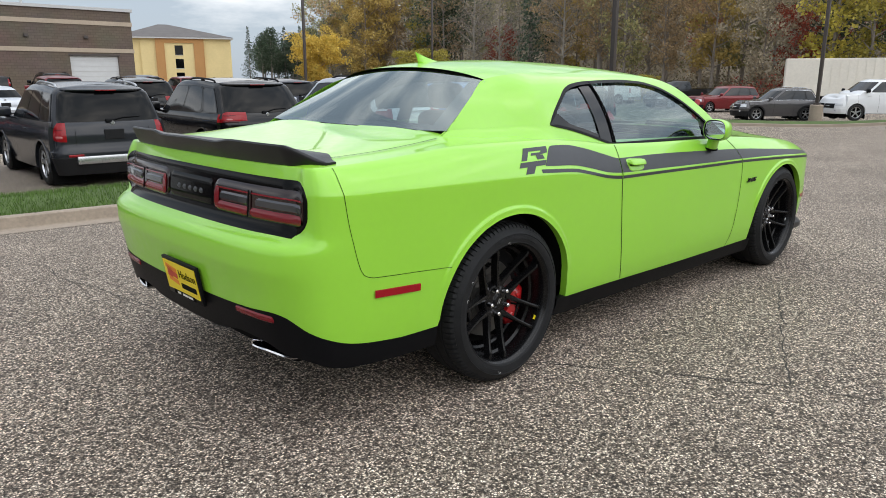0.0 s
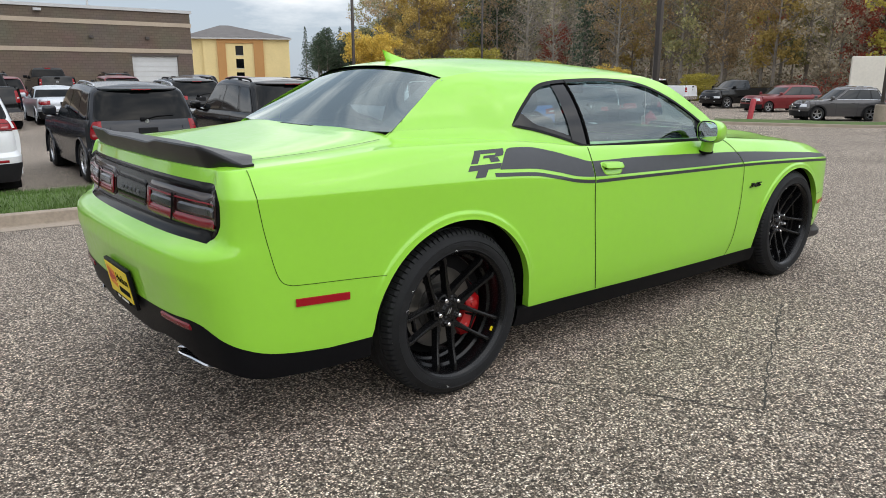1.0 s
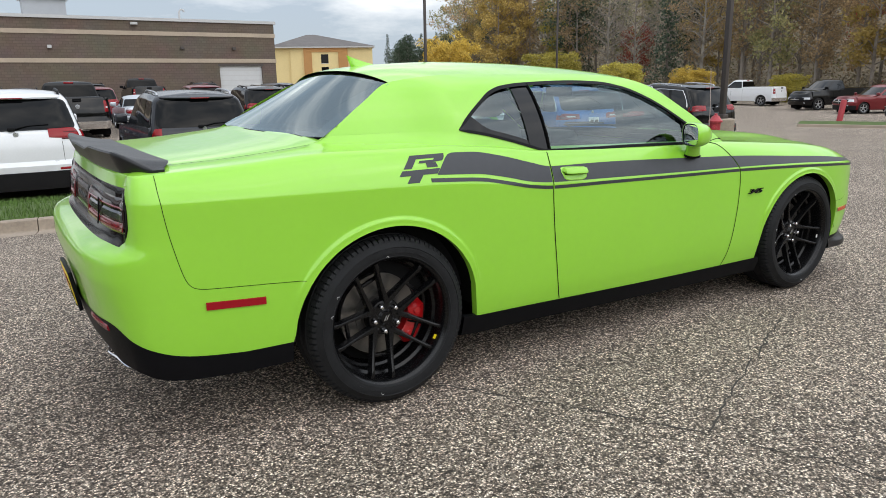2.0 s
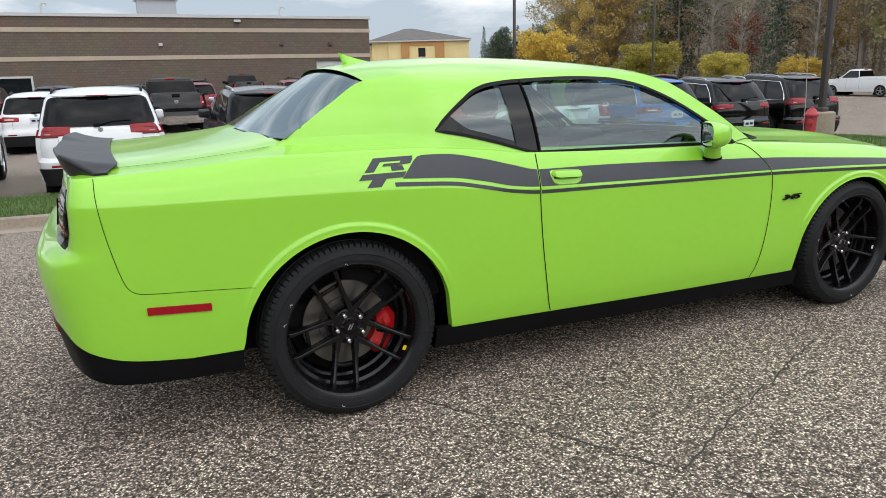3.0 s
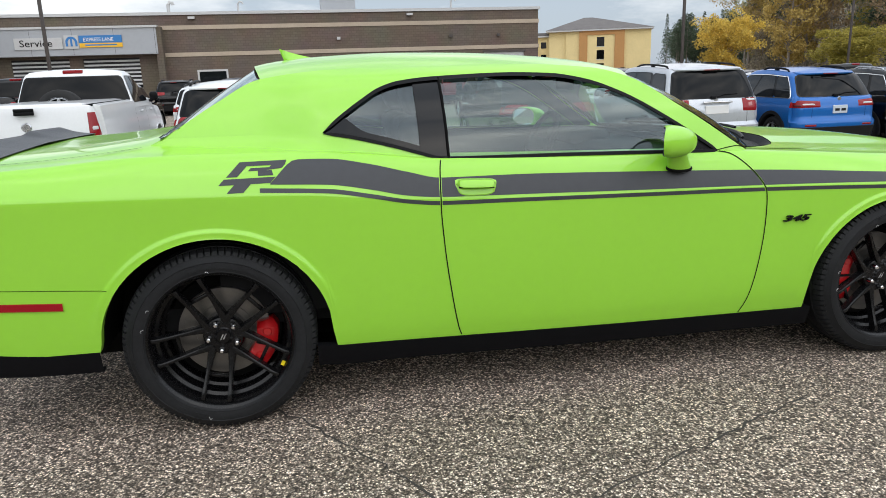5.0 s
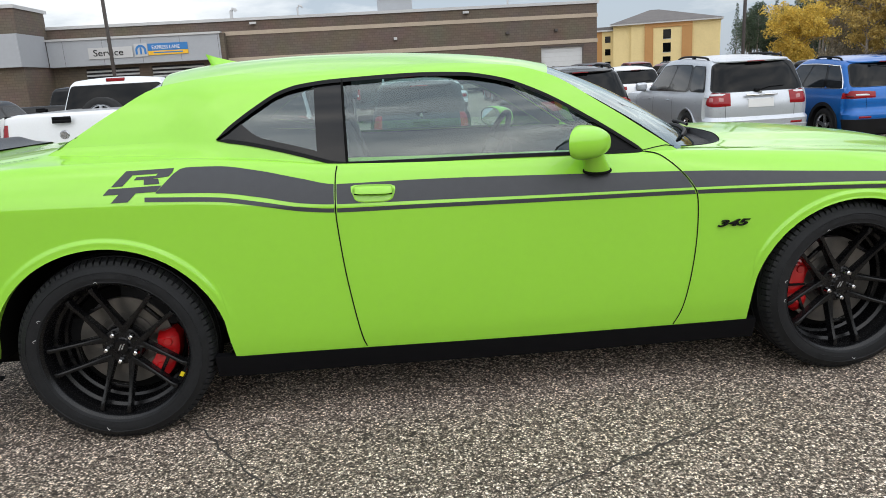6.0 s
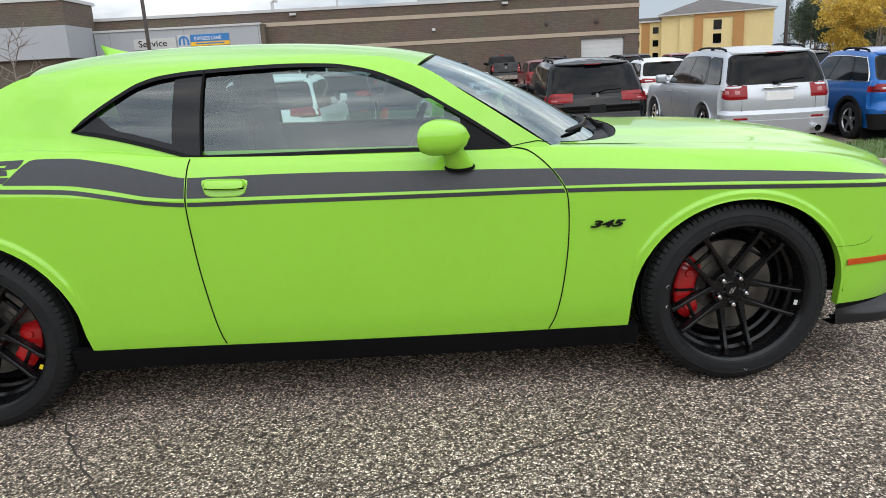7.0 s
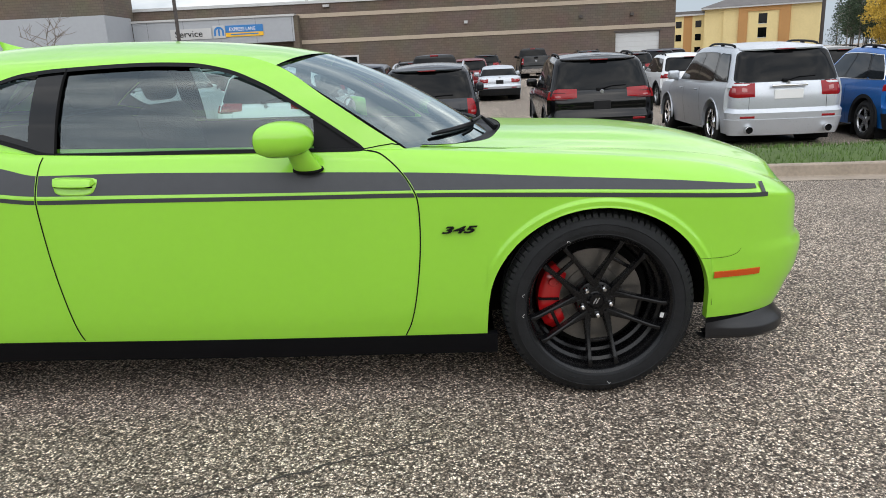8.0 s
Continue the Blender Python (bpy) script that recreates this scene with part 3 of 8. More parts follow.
    if rails:
        for sgn in (-1, 1):
            bm = bmesh.new()
            pts = []
            for k_, u in enumerate(lin(0.90, 1.85, 11)):
                g_ = gh(1.0, u, sgn)
                lift = (0.002, 0.034, 0.046)[min(2, k_, 10 - k_)]
                pts.append(Vector((g_.x, g_.y * 0.96, g_.z + lift)))
            tube(bm, pts, 0.020, 8)
            for q in (0, 5, 10):
                box(bm, (pts[q].x - 0.06, pts[q].y - 0.02, pts[q].z - (0.07 if q == 5 else 0.03)), (pts[q].x + 0.06, pts[q].y + 0.02, pts[q].z), 0.01)
            part("roof_rail", bm, rails, root)
    # tail lamps, bumper, plate
    z0, z1 = lamp_z

    def wrap(i0, i1, za, zb_, out, sgn, m=6, taper=(0.0, 0.0), tip=(0.0, 0.0)):
        """A patch on the body; taper draws in its lower and upper edge at the inner end, tip at the outer end."""
        rows = []
        for i in range(i0, i1 + 1):
            k = (i - i0) / max(1, i1 - i0)
            fa, fb = (1 - k) ** 2, k ** 3
            lo_, hi_ = za + taper[0] * fa + tip[0] * fb, zb_ - taper[1] * fa - tip[1] * fb
            rows.append([pt(i, lo_ + (hi_ - lo_) * b / m, out if 0 < b < m and i0 < i < i1 else out - 0.010) for b in range(m + 1)])
        return facing(sheet([[Vector((p.x, sgn * p.y, p.z)) for p in r] for r in rows]), (-1 if i0 < 20 else 1, sgn * 0.5, 0))

    for sgn in (-1, 1):
        i0, i1, tp, tq = {"block": (6, 16, (0.02, 0.01), (0.06, 0.0)), "wide": (5, 17, (0.05, 0.02), (0.02, 0.06)), "tall": (9, 16, (0.0, 0.0), (0.04, 0.02)), "dark": (5, 17, (0.01, 0.04), (0.0, 0.05)), "pickup": (9, 15, (0.0, 0.0), (0.0, 0.0))}[lamps]
        lamp = part("tail_lamp", wrap(i0, i1, z0, z1, 0.012, sgn, 6, tp, tq), LENS_RED, root, "red tail lamp")
        part("lamp_housing", wrap(i0, i1, z0 - 0.008, z1 + 0.007, 0.006, sgn, 6, tp, tq), SHADOW_BLACK, lamp)
        zh = z1 - z0
        if lamps == "block":
            for ia, ib in ((i0 + 1, i0 + 3), (i0 + 5, i0 + 8)):
                part("reversing_lens", wrap(ia, ib, z0 + zh * 0.36, z0 + zh * 0.72, 0.018, sgn, 4), LENS_PINK, lamp)
            part("lamp_bar", wrap(i0 + 1, i1 - 1, z0 + zh * 0.78, z0 + zh * 0.94, 0.017, sgn, 3), LENS_CLEAR, lamp)
        elif lamps == "wide":
            # lighter lens band; on the black minivan it stands in for a white reflection
            part("reversing_lens", wrap(i0 + 3, i1 - 5, z0 + zh * 0.26, z0 + zh * 0.42, 0.018, sgn, 3), LENS_PINK, lamp)
            part("lamp_bar", wrap(i0 + 2, i1 - 3, z0 + zh * 0.08, z0 + zh * 0.20, 0.018, sgn, 3), LENS_DEEP, lamp)
            part("lamp_bar", wrap(i0 + 2, i1 - 2, z0 + zh * 0.60, z0 + zh * 0.68, 0.018, sgn, 3), LENS_DEEP, lamp)
        elif lamps == "dark":
            part("reversing_lens", wrap(i0 + 1, i1 - 6, z0 + zh * 0.30, z0 + zh * 0.55, 0.018, sgn, 3), LENS_CLEAR, lamp)
            part("lamp_bar", wrap(i0 + 6, i1 - 1, z0 + zh * 0.12, z0 + zh * 0.40, 0.018, sgn, 3), LENS_DEEP, lamp)
        elif lamps == "tall":
            part("reversing_lens", wrap(i0 + 1, i1 - 2, z0 + zh * 0.14, z0 + zh * 0.34, 0.017, sgn, 3), LENS_PINK, lamp)
            part("lamp_bar", wrap(i0 + 1, i1 - 1, z0 + zh * 0.62, z0 + zh * 0.66, 0.017, sgn, 3), LENS_DEEP, lamp)
        elif lamps == "pickup":
            part("reversing_lens", wrap(i0 + 1, i1 - 1, z0 + zh * 0.30, z0 + zh * 0.50, 0.017, sgn, 3), LENS_CLEAR, lamp)
        part("bumper_reflector", wrap(6, 9, 0.52, 0.56, 0.010, sgn, 3), LENS_RED, root)
        # mirrors and door handles
        bm = bmesh.new()
        box(bm, (ws_base - 0.42, sgn * (hw + 0.02) - 0.10, belt + 0.04), (ws_base - 0.28, sgn * (hw + 0.06) + 0.10, belt + 0.22), 0.05, seg=3)
        tube(bm, [Vector((ws_base - 0.34, sgn * (hw - 0.06), belt + 0.03)), Vector((ws_base - 0.35, sgn * (hw + 0.05), belt + 0.07))], 0.03, 6)
        part("door_mirror", bm, ml if style != "pickup" else BLACK_TRIM, root)
        doors = (0.95, 1.95) if not cab else (cab[0] + 0.55, cab[0] + 1.5)
        for xd in doors:
            bm = bmesh.new()
            y = sgn * (hw - 0.012)
            tube(bm, [Vector((xd - 0.09, y - sgn * 0.012, belt - 0.12)), Vector((xd - 0.06, y + sgn * 0.016, belt - 0.115)), Vector((xd + 0.06, y + sgn * 0.016, belt - 0.115)), Vector((xd + 0.09, y - sgn * 0.012, belt - 0.12))], 0.014, 6)
            part("door_handle", bm, ml, root)
        for xd in ((doors[0] - 0.25, doors[1] - 0.20, doors[1] + 0.85) if not cab else (cab[0] + 0.02, cab[0] + 1.02, cab[0] + 2.05)):
            j = min(range(len(ring)), key=lambda q: abs(ring[q][0] - xd) + (0 if ring[q][2] else 9))
            rows = []
            for b in range(9):
                z = hem_at(xd, 1) + 0.03 + (belt - 0.06 - hem_at(xd, 1) - 0.03) * b / 8
                p = pt(j, z, 0.003)
                rows.append([Vector((xd - 0.004, sgn * p.y, z)), Vector((xd + 0.004, sgn * p.y, z))])
            part("door_seam", sheet(rows), SHADOW_BLACK, root)
        # arch cladding
        for c in (0.0, wb):
            bm = bmesh.new()
            wd = 0.055 if cladding else 0.016
            rows = []
            for k in range(25):
                a = math.pi * (-0.06 + 1.12 * k / 24)
                rows.append([Vector((c + r * math.cos(a), sgn * (hw + o), R + r * math.sin(a))) for r, o in ((arch - 0.012, -0.10), (arch - 0.012, 0.008), (arch + wd, 0.010), (arch + wd + 0.006, -0.02))])
            sheet(rows, bm=bm)
            part("wheel_arch", bm, PLASTIC_GREY if cladding else ml, root)
            bm = bmesh.new()
            rows = [[Vector((c + (arch + 0.01) * math.cos(math.pi * k / 12), sgn * w, R + (arch + 0.01) * math.sin(math.pi * k / 12) - (0.3 if k in (0, 12) else 0))) for w in (hw - 0.03, 0.4)] + [Vector((c, sgn * 0.4, R))] for k in range(13)]
            sheet(rows, bm=bm)
            part("wheel_housing", bm, SHADOW_BLACK, root)
    ty, rm = car_wheel_mesh(R, R * 0.68, 0.235, spokes, rim_mat or ALLOY)
    for c in (0.0, wb):
        for sgn in (-1, 1):
            o = new("wheel", rm)
            o.parent = root
            o.matrix_basis = pose(c, sgn * (hw - 0.135), R) @ (pose(0, 0, 0, 0, 0, 180) if sgn < 0 else Matrix())
            t_ = new("tyre", ty)
            t_.parent = o
    bm = bmesh.new()
    box(bm, (x0 + 0.3, -hw + 0.2, zb - 0.02), (x1 - 0.4, hw - 0.2, zb + 0.14), 0.03)
    part("underbody", bm, SHADOW_BLACK, root)
    # lower bumpers
    for nm, rng in (("rear_bumper", range(0, 17)), ("front_bumper", range(len(ring) - 15, len(ring)))):
        bm = bmesh.new()
        for sgn in (-1, 1):
            hi_z = 0.50 if style != "pickup" else 0.62
            lo_z = zb - 0.015
            rows = [[Vector((p.x, sgn * p.y, p.z)) for p in [pt(i, lo_z, -0.08), pt(i, lo_z, 0.0)] + [pt(i, lo_z + (hi_z - lo_z) * b / 4, 0.012) for b in range(1, 4)] + [pt(i, hi_z, 0.014), pt(i, hi_z + 0.01, -0.01)]] for i in rng]
            sheet(rows, bm=bm, flip=sgn > 0)
        part(nm, merged(bm), CHROME if style == "pickup" and low_bumper is PLASTIC_GREY else low_bumper, root)
    zc_ = (z0 + z1) / 2
    xr = pt(0, 0.85).x
    if plate:
        bm = bmesh.new()
        zp = plate_z or zc_ - 0.05
        xp = pt(0, zp).x
        hw_ = 0.24 if plate == "card" else 0.155
        box(bm, (xp - 0.016, -hw_, zp - 0.078), (xp + 0.02, hw_, zp + 0.078), 0.006)
        if plate == "pale":
            for ya, yb in ((-0.115, -0.02), (0.02, 0.115)):
                box(bm, (xp - 0.020, ya, zp - 0.032), (xp - 0.014, yb, zp + 0.018), mi=1)
        part("number_plate", bm, {"pale": [PLATE_WHITE, PLASTIC_GREY], "card": [WHITE_DECAL]}.get(plate, [PLASTIC_GREY]), root, {"pale": "pale number plate", "card": "blank white card in the plate recess"}.get(plate, "empty grey plate recess"), smooth=False)
    if step:
        bm = bmesh.new()
        xs_ = pt(0, 0.45).x
        box(bm, (xs_ - 0.030, -0.62, 0.40), (xs_ + 0.04, 0.62, 0.53), 0.02)
        part("bumper_plate", bm, ALLOY, root, "silver bumper skid plate")
    if chrome_bar:
        bm = bmesh.new()
        box(bm, (xr - 0.030, -0.30, zc_ + 0.05), (xr + 0.02, 0.30, zc_ + 0.085), 0.012)
        part("tailgate_bar", bm, CHROME, root, "chrome tailgate bar")
    # tailgate seam and maker's mark as plain shapes
    bm = bmesh.new()
    for sgn in (-1, 1):
        tube(bm, [pt(7, 0.66 + 0.3 * k / 4, 0.002) * 1 if sgn > 0 else Vector((pt(7, 0.66 + 0.3 * k / 4, 0.002).x, -pt(7, 0.66 + 0.3 * k / 4, 0.002).y, 0.66 + 0.3 * k / 4)) for k in range(5)], 0.003, 4)
    tube(bm, [Vector((pt(6, 0.655, 0.002).x, s * pt(6, 0.655).y, 0.655)) for s in lin(-1, 1, 5)], 0.003, 4)
    part("tailgate_seam", bm, SHADOW_BLACK, root)
    bm = bmesh.new()
    rm_ = 0.075 if style == "pickup" else 0.040
    lathe(bm, [(0.0, 0.014), (rm_ * 0.8, 0.014), (rm_, 0.0)], 20, axis="z")
    bmesh.ops.transform(bm, matrix=Matrix.Translation((pt(0, belt + 0.02 if style != "pickup" else zc_).x - 0.002, 0, belt + 0.02 if style != "pickup" else zc_)) @ pose(0, 0, 0, 0, -90, 0), verts=bm.verts)
    part("round_mark", bm, ALLOY, root)
    if tips:
        for sgn in (-1, 1):
            bm = bmesh.new()
            lathe(bm, [(0.060, -0.2), (0.062, 0.0), (0.058, 0.004), (0.050, -0.02)], 20, axis="z")
            # black disc inside the tip: the opening's shade put into the colour
            lathe(bm, [(0.051, -0.018), (0.0, -0.02)], 20, axis="z", mi=1)
            bmesh.ops.transform(bm, matrix=Matrix.Translation((x0 - 0.03, sgn * (hw - 0.34), 0.33)) @ pose(0, 0, 0, 0, -90, 0), verts=bm.verts)
            part("exhaust_tip", bm, [CHROME, SHADOW_BLACK], root)
    if style == "pickup":
        bm = bmesh.new()
        for z, d in ((deck_z - 0.10, 0.012), (deck_z - 0.05, 0.006)):
            box(bm, (xr - d, -0.14, z - 0.03), (xr + 0.02, 0.14, z + 0.02), 0.008)
        part("tailgate_handle", bm, BLACK_TRIM, root)
        bm = bmesh.new()
        box(bm, (r_top + 0.005, -0.17, H - 0.085), (r_top + 0.10, 0.17, H - 0.020), 0.012)
        part("brake_light", bm, LENS_RED, root, "red high-level brake light")
        bm = bmesh.new()
        box(bm, (x0 + 0.26, -hw + 0.16, deck_z - 0.45), (r_base - 0.06, hw - 0.16, deck_z + 0.006), 0.003)
        part("load_bed", bm, SHADOW_BLACK, root)
    if front:
        n_ = len(ring)
        for sgn in (-1, 1):
            part("headlamp", wrap(n_ - 13, n_ - 6, 0.72, 0.86, 0.012, sgn), LENS_CLEAR, root, "clear headlamp")
            part("fog_lamp", wrap(n_ - 9, n_ - 7, 0.46, 0.54, 0.02, sgn, 3), LENS_CLEAR, root)
        bm = bmesh.new()
        for sgn in (-1, 1):
            sheet([[Vector((p.x, sgn * p.y, p.z)) for p in [pt(i, 0.60 + 0.24 * b / 4, 0.014) for b in range(5)]] for i in range(n_ - 7, n_)], bm=bm, flip=sgn > 0)
        part("grille", merged(bm), BLACK_TRIM, root, "black grille")
        bm = bmesh.new()
        box(bm, (x1 - 0.03, -0.03, 0.58), (x1 + 0.005, 0.03, 0.84), 0.008)
        box(bm, (x1 - 0.03, -0.42, 0.70), (x1 + 0.003, 0.42, 0.74), 0.008)
        part("grille_bar", bm, CHROME, root)
    return root

# ---- the lime green coupe: body surfaces ----
# x runs from the rear axle to the front, w is the distance from the centre line, z is up.
AXLE_F, TYRE_R = 2.946, 0.3645
PLAN = [(-1.112, 0), (-1.109, 0.3), (-1.097, 0.55), (-1.068, 0.72), (-1.005, 0.846), (-0.885, 0.906), (-0.62, 0.930), (-0.2, 0.942), (0.25, 0.942), (0.8, 0.924),
        (1.6, 0.922), (2.3, 0.925), (2.75, 0.938), (3.15, 0.934), (3.45, 0.905), (3.65, 0.845), (3.78, 0.755), (3.86, 0.62), (3.905, 0.44), (3.93, 0.22), (3.935, 0)]


def ring_table(n=900):
    """Dense points of the plan outline, with normals."""
    P = [Vector(p) for p in PLAN]
    P = [Vector((P[1].x, -P[1].y))] + P + [Vector((P[-2].x, -P[-2].y))]
    pts = []
    seg = len(P) - 3
    for i in range(n + 1):
        u = i / n * seg
        k = min(int(u), seg - 1)
        t = u - k
        a, b, c, d = P[k:k + 4]
        ta, tb = (c - a) / 2, (d - b) / 2
        pts.append((2 * t ** 3 - 3 * t * t + 1) * b + (t ** 3 - 2 * t * t + t) * ta + (3 * t * t - 2 * t ** 3) * c + (t ** 3 - t * t) * tb)
    nor = []
    for i in range(n + 1):
        d = pts[min(i + 1, n)] - pts[max(i - 1, 0)]
        nor.append(Vector((-d.y, d.x)).normalized())
    return pts, nor


RING, RING_N = ring_table()
crease_z = spline([(-1.11, 0.95), (-0.76, 0.945), (-0.2, 0.934), (0.32, 0.915), (0.6, 0.885), (0.88, 0.862), (1.3, 0.845), (2.25, 0.828), (2.8, 0.812), (3.5, 0.772), (3.8, 0.72), (3.96, 0.66)])
shoulder_z = spline([(-1.11, 1.035), (-0.9, 1.04), (-0.6, 1.052), (-0.2, 1.074), (0.3, 1.068), (0.6, 1.045), (0.9, 1.012), (1.4, 0.998), (2.1, 0.982), (2.5, 0.956), (2.8, 0.934), (3.0, 0.919), (3.35, 0.878), (3.6, 0.822), (3.8, 0.76), (3.96, 0.70)])
shoulder_in = spline([(-1.11, 0.05), (-0.8, 0.085), (-0.3, 0.115), (0.3, 0.112), (0.9, 0.088), (2.0, 0.09), (2.6, 0.12), (3.2, 0.135), (3.6, 0.13), (3.96, 0.08)])
side_low = spline([(0.10, 0.09), (0.20, 0.056), (0.27, 0.034), (0.36, 0.016), (0.48, 0.007), (0.62, 0.003), (0.76, 0.002), (0.95, 0.002)])
rear_in = spline([(0.15, 0.13), (0.30, 0.074), (0.45, 0.038), (0.55, 0.022), (0.64, 0.006), (0.675, 0.0), (0.74, 0.002), (0.760, 0.012), (0.774, 0.032), (0.79, 0.085), (0.83, 0.106), (0.95, 0.122), (1.04, 0.135)])
front_in = spline([(0.15, 0.27), (0.25, 0.20), (0.287, 0.180), (0.337, 0.132), (0.383, 0.098), (0.425, 0.064), (0.473, 0.048), (0.51, 0.040), (0.54, 0.043), (0.556, 0.058), (0.575, 0.082), (0.64, 0.086), (0.70, 0.092), (0.73, 0.104), (0.76, 0.125), (0.80, 0.17)])
ARCHES = ((0.0, 0.36, 0.428, 0.414), (AXLE_F, 0.355, 0.418, 0.392))


def arch_d(x, z):
    """Distance outside the nearer wheel opening, in metres."""
    best = 9
    for cx, cz, rx, rz in ARCHES:
        e = math.hypot((x - cx) / rx, max(0, z - cz) / rz)
        best = min(best, (e - 1) * rx)
    return best


def shell(i, z, out=0.0):
    """A point (x, w, z) of the body side at station i of the outline and height z."""
    p, n = RING[i], RING_N[i]
    zc, zs = crease_z(p.x), shoulder_z(p.x)
    if z <= zc:
        s = side_low(z)
    else:
        t = min(1.0, (z - zc) / (zs - zc))
        s = side_low(zc) + shoulder_in(p.x) * (0.55 * t + 0.45 * (1 - math.sqrt(max(0.0, 1 - t * t))))
    e = rear_in(z) if p.x < 1 else front_in(z)
    off = n.y * n.y * s + n.x * n.x * e
    d = arch_d(p.x, z)
    if d < 0.2 and 0.2 < z < zc and n.y > 0.8:
        c = min((abs(p.x - a[0]), a) for a in ARCHES)[1]
        rise = (z - c[1]) / max(1e-4, math.hypot(p.x - c[0], z - c[1]))
        off -= 0.0095 * smooth01((0.040 - d) / 0.016) * smooth01((rise - 0.05) / 0.5) + 0.002 * smooth01((0.010 - d) / 0.010)
    q = p - n * (off - out)
    return Vector((q.x, max(q.y, 0.0), z))


RING_X = [p.x for p in RING]


def station(x):
    return min(len(RING) - 1, max(0, int(np.searchsorted(RING_X, x))))


def side_pt(x, z, out=0.0, sgn=-1):
    """A point on the body's flank (sgn -1: right)."""
    i = max(1, station(x))
    t = (x - RING_X[i - 1]) / max(1e-6, RING_X[i] - RING_X[i - 1])
    a, b = shell(i - 1, z, out), shell(i, z, out)
    w = a.y + (b.y - a.y) * t
    return Vector((x, sgn * w, z))


centre_z = spline([(-1.11, 1.045), (-0.95, 1.062), (-0.6, 1.082), (-0.30, 1.112), (-0.16, 1.132), (0.3, 1.13), (2.0, 1.01), (2.3, 0.980), (2.66, 0.966), (3.1, 0.951), (3.4, 0.920), (3.65, 0.866), (3.8, 0.81), (3.9, 0.745), (3.96, 0.70)])
hood_dome = spline([(2.2, 0.0), (2.5, 0.012), (3.0, 0.016), (3.4, 0.014), (3.75, 0.0)])


def hood_rear(w):
    """Rear edge of the bonnet, sweeping back to the pillars."""
    s_ = min(1.0, abs(w) / 0.735)
    return 2.64 - 0.12 * s_ ** 2 - 0.26 * s_ ** 8


def top_z(x, w, we):
    """Height of the deck, cowl and bonnet."""
    k = min(1.0, w / max(we, 1e-4))
    z = shoulder_z(x) + (centre_z(x) - shoulder_z(x)) * (1 - k ** (4.6 if x < 0.3 else 2.4))
    if x > 2.15:
        z -= 0.030 * smooth01((hood_rear(w) - x) / 0.03) * smooth01((0.74 - w) / 0.03)
    return z + hood_dome(x) * smooth01((0.55 - w) / 0.20)


def top_here(x, w):
    """Height of the top surface at any place."""
    j = station(x)
    we = max(0.05, shell(j, shoulder_z(RING[j].x)).y) if -0.98 < x < 3.8 else max(w, 0.4)
    return top_z(x, w, max(we, w))


sill_z = spline([(-0.44, 0.364), (0.43, 0.302), (0.46, 0.298), (2.46, 0.257), (2.52, 0.258)])
tail_z = spline([(0.0, 0.495), (0.3, 0.497), (0.55, 0.503), (0.70, 0.510), (0.76, 0.502), (0.82, 0.474), (0.85, 0.455), (0.89, 0.426), (0.91, 0.398), (0.93, 0.365)])
nose_z = spline([(0.0, 0.33), (0.5, 0.33), (0.72, 0.310), (0.82, 0.287), (0.93, 0.283)])


def hem(i):
    """Lower edge of the painted body at a station."""
    p = RING[i]
    for cx, cz, rx, rz in ARCHES:
        if abs(p.x - cx) <= rx and p.y > 0.85:
            return cz + rz * math.sqrt(max(0, 1 - ((p.x - cx) / rx) ** 2))
    if p.x < -0.428:
        return tail_z(p.y)
    if p.x > AXLE_F + 0.418 or p.x > 3.5:
        return nose_z(p.y)
    return sill_z(p.x)


def stations():
    """Station numbers, closer together round the wheel openings and the corners."""
    keep, last = [0], 0
    marks = set()
    for cx, cz, rx, rz in ARCHES:
        for s in (-1, 1):
            j = station(cx + s * rx)
            marks |= {j - 1, j, j + 1}
    for i in range(1, len(RING)):
        d = (RING[i] - RING[last]).length
        near = min(abs(abs(RING[i].x - cx) - rx) for cx, cz, rx, rz in ARCHES)
        step = 0.006 if near < 0.05 else (0.016 if RING_N[i].y < 0.97 else 0.026)
        if d >= step or i in marks or i == len(RING) - 1:
            keep.append(i)
            last = i
    return keep


STATIONS = stations()
body_rows = []
for i in STATIONS:
    p = RING[i]
    z0, zc, zs = hem(i), crease_z(p.x), shoulder_z(p.x)
    lip = shell(i, z0)
    inn = Vector((lip.x - RING_N[i].x * 0.035, max(0, lip.y - RING_N[i].y * 0.035), z0 + 0.004))
    row = [inn, lip]
    n1 = 30
    for k in range(1, n1 + 1):
        row.append(shell(i, z0 + (zc - 0.014 - z0) * k / n1))
    row += [shell(i, zc - 0.003), shell(i, zc + 0.003), shell(i, zc + 0.012)]
    for k in range(1, 13):
        t = math.sin(k / 12 * math.pi / 2)
        row.append(shell(i, zc + 0.012 + (zs - zc - 0.012) * t))
    e = row[-1]
    xs = min(max(e.x, -0.55), 3.45)
    for k in range(1, 22):
        f = k / 21
        x, w = e.x + (xs - e.x) * f, e.y * (1 - f)
        # half-width of the top outline at this x, for the crown
        j = station(x)
        we = max(0.05, shell(j, shoulder_z(RING[j].x)).y) if -0.98 < x < 3.8 else max(e.y, 0.4)
        zt = top_z(x, w, max(we, w))
        row.append(Vector((x, w, zt if f > 0.15 else e.z + (zt - e.z) * f / 0.15)))
    body_rows.append(row)

